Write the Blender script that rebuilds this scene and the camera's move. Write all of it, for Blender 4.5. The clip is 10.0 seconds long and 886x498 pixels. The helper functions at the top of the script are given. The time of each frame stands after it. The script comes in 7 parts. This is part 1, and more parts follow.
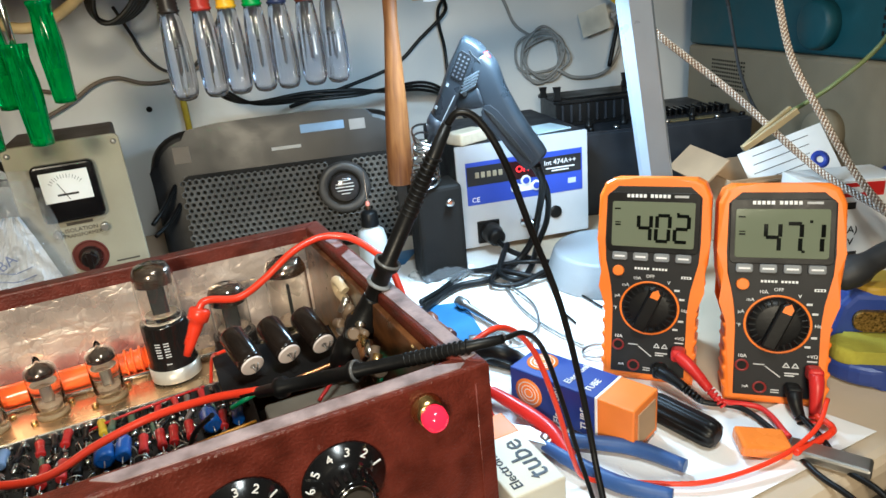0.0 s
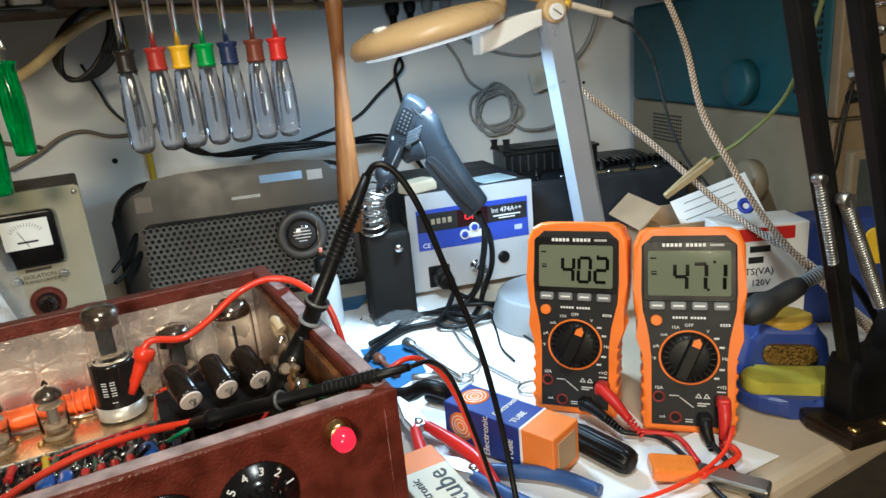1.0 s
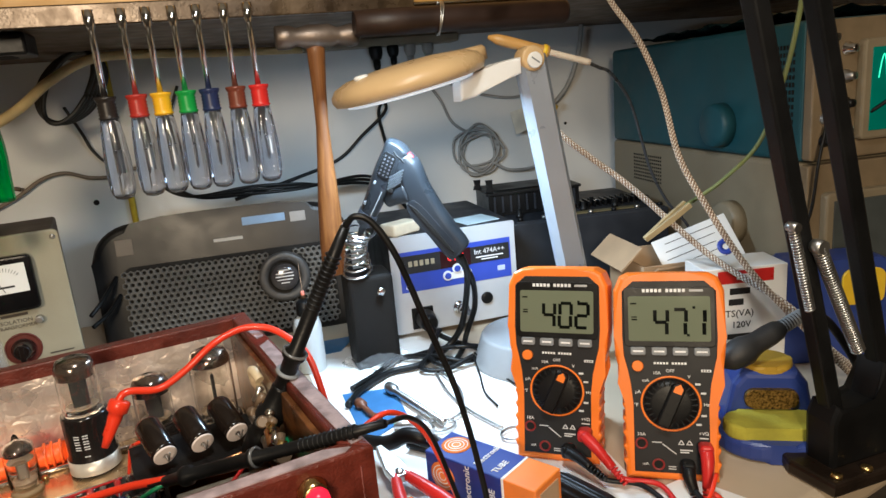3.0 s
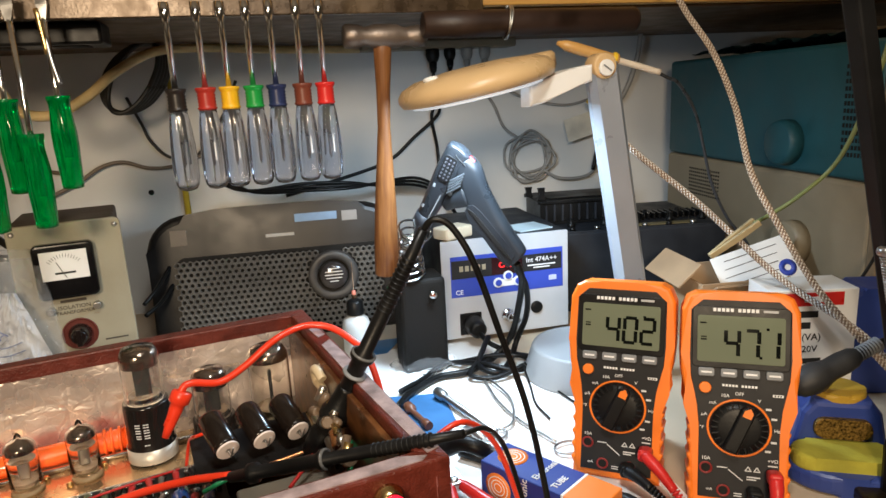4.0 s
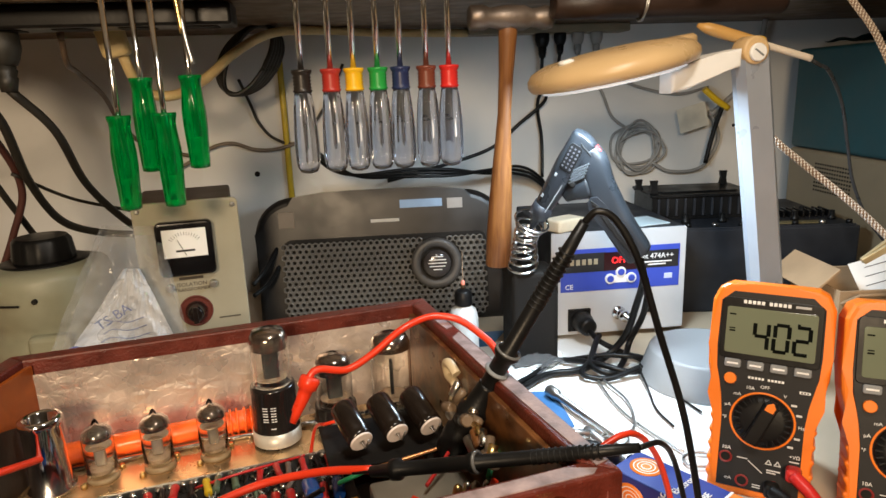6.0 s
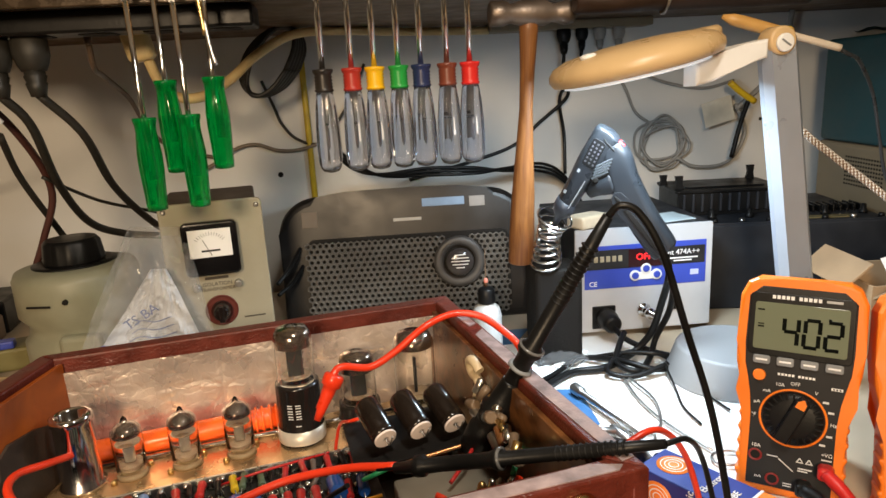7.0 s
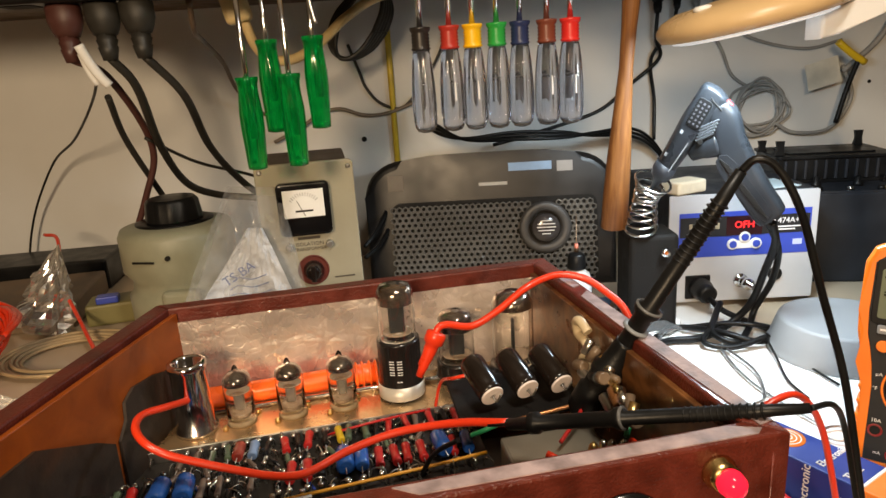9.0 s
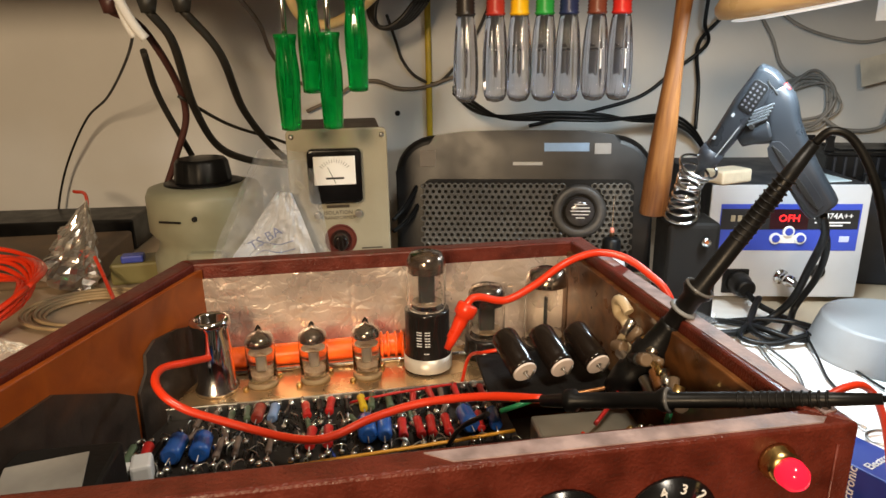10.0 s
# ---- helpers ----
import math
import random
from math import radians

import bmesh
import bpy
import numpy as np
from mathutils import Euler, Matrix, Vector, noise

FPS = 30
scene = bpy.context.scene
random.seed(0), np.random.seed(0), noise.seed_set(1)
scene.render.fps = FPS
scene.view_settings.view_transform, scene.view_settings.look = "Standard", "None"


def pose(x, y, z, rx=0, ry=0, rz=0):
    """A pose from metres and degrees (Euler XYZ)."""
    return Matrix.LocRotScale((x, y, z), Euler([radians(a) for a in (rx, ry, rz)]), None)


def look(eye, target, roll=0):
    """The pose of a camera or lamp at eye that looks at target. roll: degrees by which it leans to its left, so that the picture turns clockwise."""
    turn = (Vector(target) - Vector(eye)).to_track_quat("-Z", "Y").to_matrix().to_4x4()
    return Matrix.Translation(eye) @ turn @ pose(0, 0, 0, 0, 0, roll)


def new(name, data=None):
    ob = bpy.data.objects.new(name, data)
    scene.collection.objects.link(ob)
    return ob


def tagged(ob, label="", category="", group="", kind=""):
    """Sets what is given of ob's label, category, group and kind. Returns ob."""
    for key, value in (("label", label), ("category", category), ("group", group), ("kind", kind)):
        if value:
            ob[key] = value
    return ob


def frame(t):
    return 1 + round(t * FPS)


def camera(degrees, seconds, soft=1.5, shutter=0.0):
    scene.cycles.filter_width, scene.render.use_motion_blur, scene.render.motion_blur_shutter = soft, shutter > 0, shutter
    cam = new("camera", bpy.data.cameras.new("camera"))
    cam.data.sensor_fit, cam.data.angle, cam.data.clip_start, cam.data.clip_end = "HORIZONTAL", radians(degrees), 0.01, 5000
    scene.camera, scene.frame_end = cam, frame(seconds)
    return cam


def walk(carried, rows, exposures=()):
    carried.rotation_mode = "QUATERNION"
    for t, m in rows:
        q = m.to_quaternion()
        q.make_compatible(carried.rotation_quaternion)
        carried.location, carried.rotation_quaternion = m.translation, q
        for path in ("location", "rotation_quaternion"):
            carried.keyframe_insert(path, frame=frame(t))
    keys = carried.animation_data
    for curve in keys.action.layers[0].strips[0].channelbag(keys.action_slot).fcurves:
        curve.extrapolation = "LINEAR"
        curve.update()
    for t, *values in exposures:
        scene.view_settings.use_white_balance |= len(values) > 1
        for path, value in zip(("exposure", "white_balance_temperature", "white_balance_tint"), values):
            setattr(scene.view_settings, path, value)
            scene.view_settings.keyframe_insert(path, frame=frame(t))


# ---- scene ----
cam = camera(67.8, 10.0)
PATH = [
    (0, (0.023, 0.014, 1.066), (0.463, 1.834, 0.364), -5.6),
    (0.5, (0.035, -0.009, 1.065), (0.504, 1.827, 0.427), -5.4),
    (1, (0.048, -0.032, 1.07), (0.574, 1.812, 0.501), -5.3),
    (1.5, (0.057, -0.039, 1.076), (0.605, 1.811, 0.549), -5.6),
    (2, (0.059, -0.038, 1.078), (0.634, 1.813, 0.585), -5.5),
    (3.3, (0.05, -0.029, 1.082), (0.631, 1.826, 0.609), -4.9),
    (3.5, (0.038, -0.027, 1.084), (0.585, 1.838, 0.612), -3.5),
    (4, (0.029, -0.014, 1.081), (0.525, 1.869, 0.625), -3.0),
    (4.5, (0.026, -0.012, 1.078), (0.449, 1.888, 0.616), -3.0),
    (5, (0.02, -0.019, 1.082), (0.413, 1.889, 0.626), -2.8),
    (5.5, (0.004, -0.007, 1.081), (0.365, 1.906, 0.622), -2.4),
    (6, (-0.015, 0.021, 1.079), (0.272, 1.941, 0.6), -2.2),
    (6.2, (-0.019, 0.025, 1.079), (0.23, 1.952, 0.603), -3.1),
    (7.5, (-0.012, 0.02, 1.069), (0.172, 1.953, 0.589), -3.0),
    (8, (-0.035, 0.026, 1.059), (0.082, 1.946, 0.515), -3.1),
    (8.5, (-0.042, 0.027, 1.058), (0.037, 1.946, 0.499), -3.0),
    (9, (-0.045, 0.028, 1.067), (-0.024, 1.951, 0.52), -3.7),
    (9.5, (-0.045, 0.028, 1.069), (-0.035, 1.961, 0.553), -3.2),
    (10, (-0.056, 0.043, 1.048), (-0.1, 1.957, 0.47), -0.9),
]
walk(cam, [(t, look(eye, target, roll)) for t, eye, target, roll in PATH],
     exposures=[(0.0, 0.24, 5200, 0), (1.0, -0.08, 5250, 0), (2.0, -0.06, 5400, 3), (4.5, -0.03, 6100, 9), (7.5, 0.0, 6500, 10), (10.0, 0.0, 6700, 10)])

# ---- world, light, exposure ----
world = bpy.data.worlds.new("world")
scene.world = world
world.use_nodes = True
world.node_tree.nodes["Background"].inputs[0].default_value = (0.55, 0.6, 0.7, 1)
world.node_tree.nodes["Background"].inputs[1].default_value = 0.012


def lamp_area(name, m, size, watts, colour, spread=180):
    d = bpy.data.lights.new(name, "AREA")
    d.shape, d.size, d.energy, d.color, d.spread = "DISK", size, watts, colour, radians(spread)
    o = new(name, d)
    o.matrix_world = m
    return o


# first one: warm light added low behind the viewpoint, without any fixture
lamp_area("ceiling_lamp_light", look((-0.34, -1.00, 1.41), (-0.08, 0.60, 0.90)), 0.30, 21.4, (1.0, 0.74, 0.47))
lamp_area("arm_lamp_light", look((0.10, 0.10, 1.48), (0.08, 0.52, 0.78)), 0.12, 3.4, (1.0, 0.90, 0.76))
lamp_area("desk_lamp_light", look((0.240, 0.622, 1.062), (0.27, 0.70, 0.75)), 0.09, 2.35, (0.72, 0.88, 1.0))


# ---- materials ----
def mat(name, col, rough=0.5, metal=0.0, var=0.18, scale=30.0, bump=0.15, bscale=350.0, stain=0.2, coat=0.0, trans=0.0, ior=1.45,
        rvar=0.1, stain_col=None, emit=0.0, emit_col=None, rand=0.0, alpha=1.0, sheen=0.0):
    """Two scales of colour variation, uneven gloss and fine relief on one base colour."""
    m = bpy.data.materials.new(name)
    m.use_nodes = True
    t = m.node_tree
    b = t.nodes["Principled BSDF"]
    co = t.nodes.new("ShaderNodeTexCoord")

    def noise_node(sc, detail=4.0, dist=0.0):
        n = t.nodes.new("ShaderNodeTexNoise")
        n.inputs["Scale"].default_value, n.inputs["Detail"].default_value, n.inputs["Distortion"].default_value = sc, detail, dist
        t.links.new(co.outputs["Object"], n.inputs["Vector"])
        return n

    def rng(src, a, z, lo, hi):
        r = t.nodes.new("ShaderNodeMapRange")
        r.inputs["From Min"].default_value, r.inputs["From Max"].default_value = a, z
        r.inputs["To Min"].default_value, r.inputs["To Max"].default_value = lo, hi
        t.links.new(src, r.inputs["Value"])
        return r.outputs["Result"]

    def mix(fac, a, c, kind="MIX"):
        x = t.nodes.new("ShaderNodeMix")
        x.data_type, x.blend_type = "RGBA", kind
        for sock, v in ((x.inputs[0], fac), (x.inputs[6], a), (x.inputs[7], c)):
            if isinstance(v, (int, float)):
                sock.default_value = v
            elif isinstance(v, (tuple, list)):
                sock.default_value = (*v[:3], 1)
            else:
                t.links.new(v, sock)
        return x.outputs[2]

    n1, n2 = noise_node(scale), noise_node(scale * 0.17, 6.0, 0.6)
    lo, hi = [c * (1 - var) for c in col], [min(1.0, c * (1 + var)) for c in col]
    colour = mix(rng(n1.outputs["Fac"], 0.3, 0.7, 0, 1), lo, hi)
    dirty = stain_col or [c * 0.55 for c in col]
    colour = mix(rng(n2.outputs["Fac"], 0.52, 0.72, 0, stain), colour, dirty)
    if rand:
        oi = t.nodes.new("ShaderNodeObjectInfo")
        hs = t.nodes.new("ShaderNodeHueSaturation")
        t.links.new(rng(oi.outputs["Random"], 0, 1, 1 - rand, 1 + rand), hs.inputs["Value"])
        t.links.new(colour, hs.inputs["Color"])
        colour = hs.outputs["Color"]
    t.links.new(colour, b.inputs["Base Color"])
    t.links.new(rng(n1.outputs["Fac"], 0.3, 0.7, max(0.02, rough - rvar), min(1, rough + rvar)), b.inputs["Roughness"])
    b.inputs["Metallic"].default_value, b.inputs["IOR"].default_value = metal, ior
    b.inputs["Coat Weight"].default_value, b.inputs["Transmission Weight"].default_value = coat, trans
    b.inputs["Coat Roughness"].default_value = 0.08
    b.inputs["Sheen Weight"].default_value = sheen
    b.inputs["Alpha"].default_value = alpha
    if bump:
        n3 = noise_node(bscale, 3.0)
        bp = t.nodes.new("ShaderNodeBump")
        bp.inputs["Strength"].default_value, bp.inputs["Distance"].default_value = bump, 0.0006
        t.links.new(n3.outputs["Fac"], bp.inputs["Height"])
        t.links.new(bp.outputs["Normal"], b.inputs["Normal"])
    if emit:
        b.inputs["Emission Color"].default_value = (*(emit_col or col)[:3], 1)
        b.inputs["Emission Strength"].default_value = emit
    return m


def wood(name, dark, light, rough=0.45, scale=1.0, coat=0.0, axis=0):
    """Grain stretched along one axis."""
    m = mat(name, light, rough, bump=0, var=0.08)
    t = m.node_tree
    b = t.nodes["Principled BSDF"]
    co, mp = t.nodes.new("ShaderNodeTexCoord"), t.nodes.new("ShaderNodeMapping")
    sc = [90.0 * scale] * 3
    sc[axis] = 7.0 * scale
    mp.inputs["Scale"].default_value = sc
    n = t.nodes.new("ShaderNodeTexNoise")
    n.inputs["Scale"].default_value, n.inputs["Detail"].default_value, n.inputs["Distortion"].default_value = 1.0, 6.0, 0.8
    r = t.nodes.new("ShaderNodeValToRGB")
    r.color_ramp.elements[0].position, r.color_ramp.elements[1].position = 0.3, 0.72
    r.color_ramp.elements[0].color, r.color_ramp.elements[1].color = (*dark, 1), (*light, 1)
    bp = t.nodes.new("ShaderNodeBump")
    bp.inputs["Strength"].default_value, bp.inputs["Distance"].default_value = 0.25, 0.0005
    t.links.new(co.outputs["Object"], mp.inputs["Vector"])
    t.links.new(mp.outputs["Vector"], n.inputs["Vector"])
    t.links.new(n.outputs["Fac"], r.inputs["Fac"])
    t.links.new(r.outputs["Color"], b.inputs["Base Color"])
    t.links.new(n.outputs["Fac"], bp.inputs["Height"])
    t.links.new(bp.outputs["Normal"], b.inputs["Normal"])
    b.inputs["Coat Weight"].default_value = coat
    return m


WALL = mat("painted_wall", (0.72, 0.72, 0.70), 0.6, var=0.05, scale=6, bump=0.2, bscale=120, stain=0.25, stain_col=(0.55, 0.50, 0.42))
# unseen walls and ceiling get darker colours to keep bounced fill light down
LOWBOUNCE = mat("low_bounce_wall", (0.34, 0.30, 0.25), 0.7, var=0.06, scale=6, stain=0.3)
FLOOR = mat("floor_vinyl", (0.16, 0.14, 0.12), 0.6)
CEIL = mat("ceiling_paint", (0.46, 0.44, 0.40), 0.8)
BENCH = mat("bench_laminate", (0.52, 0.42, 0.30), 0.42, var=0.08, scale=12, stain=0.5, stain_col=(0.45, 0.33, 0.22), bump=0.05)
PAPER = mat("white_paper", (0.84, 0.84, 0.83), 0.7, var=0.03, stain=0.15, stain_col=(0.7, 0.66, 0.58), bump=0.1, bscale=90)
SHELFWOOD = wood("shelf_wood", (0.24, 0.12, 0.035), (0.54, 0.31, 0.09), 0.5)
TOLEX = mat("burgundy_vinyl", (0.108, 0.018, 0.010), 0.38, var=0.35, scale=70, bump=1.0, bscale=600, stain=0.7, stain_col=(0.040, 0.010, 0.008), coat=0.15)


def creases(m, scale, depth):
    """Sharp fold lines of two sizes added to a sheet's relief."""
    t = m.node_tree
    co = t.nodes.new("ShaderNodeTexCoord")
    last = t.nodes["Principled BSDF"].inputs["Normal"].links[0].from_socket
    for s, d in ((scale, depth), (scale * 3.1, depth * 0.45)):
        nz = t.nodes.new("ShaderNodeTexNoise")
        nz.inputs["Scale"].default_value = s * 0.4
        sh = t.nodes.new("ShaderNodeVectorMath")
        sh.operation = "MULTIPLY_ADD"
        sh.inputs[1].default_value = (0.03, 0.03, 0.03)
        v = t.nodes.new("ShaderNodeTexVoronoi")
        v.feature = "DISTANCE_TO_EDGE"
        v.inputs["Scale"].default_value = s
        r = t.nodes.new("ShaderNodeMapRange")
        r.inputs["From Max"].default_value = 0.10
        bp = t.nodes.new("ShaderNodeBump")
        bp.inputs["Strength"].default_value, bp.inputs["Distance"].default_value = 0.8, d
        t.links.new(co.outputs["Object"], nz.inputs["Vector"])
        t.links.new(nz.outputs["Color"], sh.inputs[0])
        t.links.new(co.outputs["Object"], sh.inputs[2])
        t.links.new(sh.outputs[0], v.inputs["Vector"])
        t.links.new(v.outputs["Distance"], r.inputs["Value"])
        t.links.new(r.outputs["Result"], bp.inputs["Height"])
        t.links.new(last, bp.inputs["Normal"])
        last = bp.outputs["Normal"]
    t.links.new(last, t.nodes["Principled BSDF"].inputs["Normal"])


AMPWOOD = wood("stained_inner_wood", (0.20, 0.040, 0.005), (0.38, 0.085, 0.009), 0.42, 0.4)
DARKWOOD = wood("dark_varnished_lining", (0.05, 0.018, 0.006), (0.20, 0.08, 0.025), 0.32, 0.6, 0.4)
SCUFFGLARE = mat("scuff_and_glare", (0.34, 0.26, 0.26), 0.55, var=0.4, scale=90, stain=0.6, stain_col=(0.14, 0.03, 0.02), bump=0.6)
FOIL = mat("creased_foil_lining", (0.70, 0.60, 0.52), 0.30, 0.60, var=0.15, scale=35, bump=0.5, bscale=90, stain=0.4, stain_col=(0.42, 0.33, 0.28))
creases(FOIL, 34.0, 0.00034)
DECK = mat("copper_toned_chassis", (0.66, 0.45, 0.24), 0.27, 0.8, var=0.2, scale=40, bump=0.15, stain=0.4)
BLACKPAINT = mat("matt_black_paint", (0.010, 0.009, 0.008), 0.7, bump=0.3, ior=1.3)
BLACKPLASTIC = mat("black_plastic", (0.007, 0.007, 0.0072), 0.38, var=0.3, bump=0.15, stain=0.2, stain_col=(0.016, 0.014, 0.012), ior=1.3)
GLOSSBLACK = mat("glossy_black_plastic", (0.006, 0.006, 0.0065), 0.16, var=0.3, bump=0.03)
RUBBER = mat("black_rubber", (0.006, 0.006, 0.006), 0.42, bump=0.2, ior=1.33)
CHROME = mat("bright_steel", (0.78, 0.78, 0.78), 0.14, 1.0, var=0.06, bump=0.05)
STEEL = mat("dull_steel", (0.50, 0.49, 0.47), 0.34, 1.0, var=0.15, bump=0.12)
BRASS = mat("brass", (0.72, 0.50, 0.20), 0.28, 1.0, var=0.15)
WHITEPLASTIC = mat("white_plastic", (0.78, 0.78, 0.76), 0.4, var=0.04, stain=0.1, bump=0.05)
ORANGE = mat("orange_rubber_boot", (0.86, 0.20, 0.012), 0.42, var=0.08, bump=0.25, bscale=600, stain=0.25, stain_col=(0.55, 0.12, 0.01))
METERGREY = mat("dark_grey_meter_face", (0.020, 0.0200, 0.021), 0.45, var=0.1, bump=0.2, bscale=900, stain=0.1, ior=1.3)
LCD = mat("lcd_glass", (0.165, 0.185, 0.125), 0.10, var=0.04, scale=10, bump=0, stain=0.05, ior=1.28)
LCDDARK = mat("lcd_dark", (0.006, 0.007, 0.006), 0.10, bump=0, stain=0, ior=1.15)
GREYBUTTON = mat("grey_button", (0.22, 0.23, 0.24), 0.5, bump=0.05)
WHITEINK = mat("white_print", (0.80, 0.80, 0.80), 0.5, bump=0, stain=0.0)
BLACKINK = mat("black_print", (0.015, 0.015, 0.016), 0.5, bump=0, stain=0)
REDWIRE = mat("red_orange_wire", (0.80, 0.045, 0.012), 0.34, var=0.08, bump=0.05, stain=0.1, coat=0.2)
REDPLASTIC = mat("red_plastic", (0.55, 0.022, 0.018), 0.35, var=0.1, bump=0.05)
BLUEPLASTIC = mat("blue_plastic", (0.025, 0.055, 0.30), 0.4, var=0.12, stain=0.2)
BLUECAP = mat("blue_capacitor_film", (0.02, 0.11, 0.42), 0.28, var=0.1, bump=0.03, coat=0.3, rand=0.2)
YELLOW = mat("yellow_plastic", (0.75, 0.50, 0.02), 0.4, var=0.08)
GREENWIRE = mat("green_wire", (0.02, 0.25, 0.09), 0.4)
GREYGREEN = mat("grey_green_enamel", (0.26, 0.26, 0.185), 0.42, var=0.08, stain=0.35, stain_col=(0.20, 0.17, 0.11), bump=0.25, bscale=500)
BEIGE = mat("aged_beige_enamel", (0.23, 0.19, 0.125), 0.5, var=0.08, stain=0.4, stain_col=(0.18, 0.14, 0.09), bump=0.2)
BROWNCASE = mat("brown_wrinkle_enamel", (0.10, 0.07, 0.05), 0.55, var=0.2, bump=0.8, bscale=500)
TEAL = mat("teal_blue_enamel", (0.013, 0.066, 0.082), 0.5, var=0.12, stain=0.35, stain_col=(0.015, 0.055, 0.068), bump=0.3, bscale=500)
GREYMETAL = mat("dark_grey_enamel", (0.020, 0.022, 0.027), 0.45, var=0.2, stain=0.5, stain_col=(0.034, 0.032, 0.030), bump=0.25, bscale=500, ior=1.35)
STATIONGREY = mat("light_grey_panel", (0.47, 0.48, 0.50), 0.4, var=0.04, stain=0.1, bump=0.08)
STATIONBLUE = mat("blue_panel_print", (0.04, 0.07, 0.42), 0.35, var=0.06, bump=0, stain=0.05)
GUNGREY = mat("slate_grey_plastic", (0.016, 0.0185, 0.022), 0.34, var=0.1, bump=0.12, stain=0.15)
TAN = mat("tan_plastic", (0.58, 0.40, 0.20), 0.33, var=0.05, bump=0.04, stain=0.12)
LAMPGREY = mat("satin_aluminium_pole", (0.34, 0.37, 0.42), 0.34, 0.25, var=0.05, bump=0.05)
LIGHTGREY = mat("pale_grey_plastic", (0.52, 0.53, 0.54), 0.45, var=0.05, stain=0.15)
HICKORY = wood("worn_hickory", (0.13, 0.046, 0.012), (0.26, 0.108, 0.030), 0.5, 2.6, 0.05, 2)
IRONHEAD = mat("worn_iron", (0.20, 0.16, 0.13), 0.45, 0.8, var=0.3, bump=0.4, stain=0.5, stain_col=(0.12, 0.06, 0.03))
CARDBOARD = mat("cardboard", (0.42, 0.28, 0.16), 0.8, var=0.08, bump=0.3)


# ---- mesh helpers ----
def T(x=0, y=0, z=0, rx=0, ry=0, rz=0):
    return pose(x, y, z, rx, ry, rz)


I4 = Matrix.Identity(4)


def add_box(bm, sx, sy, sz, m=I4, bevel=0.0, seg=2):
    """A box centred on m, its edges rounded."""
    r = bmesh.ops.create_cube(bm, size=1.0, matrix=m @ Matrix.Diagonal((sx, sy, sz, 1)))
    if bevel:
        es = {e for v in r["verts"] for e in v.link_edges}
        bmesh.ops.bevel(bm, geom=list(es), offset=bevel, segments=seg, affect="EDGES", profile=0.5)
    return bm


def add_lathe(bm, prof, m=I4, seg=24, close=True):
    """Turns (radius, height) pairs about z."""
    rings = []
    for r, z in prof:
        rings.append([bm.verts.new(m @ Vector((r * math.cos(2 * math.pi * k / seg), r * math.sin(2 * math.pi * k / seg), z))) for k in range(seg)])
    for a, b in zip(rings, rings[1:]):
        for k in range(seg):
            bm.faces.new((a[k], a[(k + 1) % seg], b[(k + 1) % seg], b[k])).smooth = True
    if close:
        bm.faces.new(rings[0][::-1])
        bm.faces.new(rings[-1])
    return bm


def add_cyl(bm, r, h, m=I4, seg=20, bev=0.0, r2=None):
    """A cylinder from z=0 to z=h of m, its rims rounded by bev."""
    r2 = r if r2 is None else r2
    if bev:
        return add_lathe(bm, [(r - bev, 0), (r - bev * 0.3, bev * 0.3), (r, bev), (r2, h - bev), (r2 - bev * 0.3, h - bev * 0.3), (r2 - bev, h)], m, seg)
    return add_lathe(bm, [(r, 0), (r2, h)], m, seg)


def add_prism(bm, outline, z0, z1, m=I4, bevel=0.0, smooth=False, seg=2):
    """An outline of (x, y) pairs drawn up from z0 to z1."""
    lo = [bm.verts.new(m @ Vector((x, y, z0))) for x, y in outline]
    hi = [bm.verts.new(m @ Vector((x, y, z1))) for x, y in outline]
    n, fs = len(outline), []
    for k in range(n):
        f = bm.faces.new((lo[k], lo[(k + 1) % n], hi[(k + 1) % n], hi[k]))
        f.smooth = smooth
        fs.append(f)
    bot, top = bm.faces.new(lo[::-1]), bm.faces.new(hi)
    if bevel:
        bmesh.ops.bevel(bm, geom=list({e for f in (bot, top) for e in f.edges}), offset=bevel, segments=seg, affect="EDGES", profile=0.5)
    return bm


def rounded(w, h, r, n=5, cx=0.0, cy=0.0):
    """The outline of a rounded rectangle."""
    pts = []
    for sx, sy, a0 in ((1, 1, 0), (-1, 1, 90), (-1, -1, 180), (1, -1, 270)):
        for k in range(n + 1):
            a = radians(a0 + 90 * k / n)
            pts.append((cx + sx * (w / 2 - r) + r * math.cos(a), cy + sy * (h / 2 - r) + r * math.sin(a)))
    return pts


def glide(pts, n=8):
    """A smooth line through the points."""
    p = [Vector(q) for q in pts]
    p = [p[0] * 2 - p[1]] + p + [p[-1] * 2 - p[-2]]
    out = []
    for a, b, c, d in zip(p, p[1:], p[2:], p[3:]):
        for k in range(n):
            s = k / n
            out.append(0.5 * ((2 * b) + (c - a) * s + (2 * a - 5 * b + 4 * c - d) * s * s + (3 * b - a - 3 * c + d) * s ** 3))
    return out + [p[-2]]


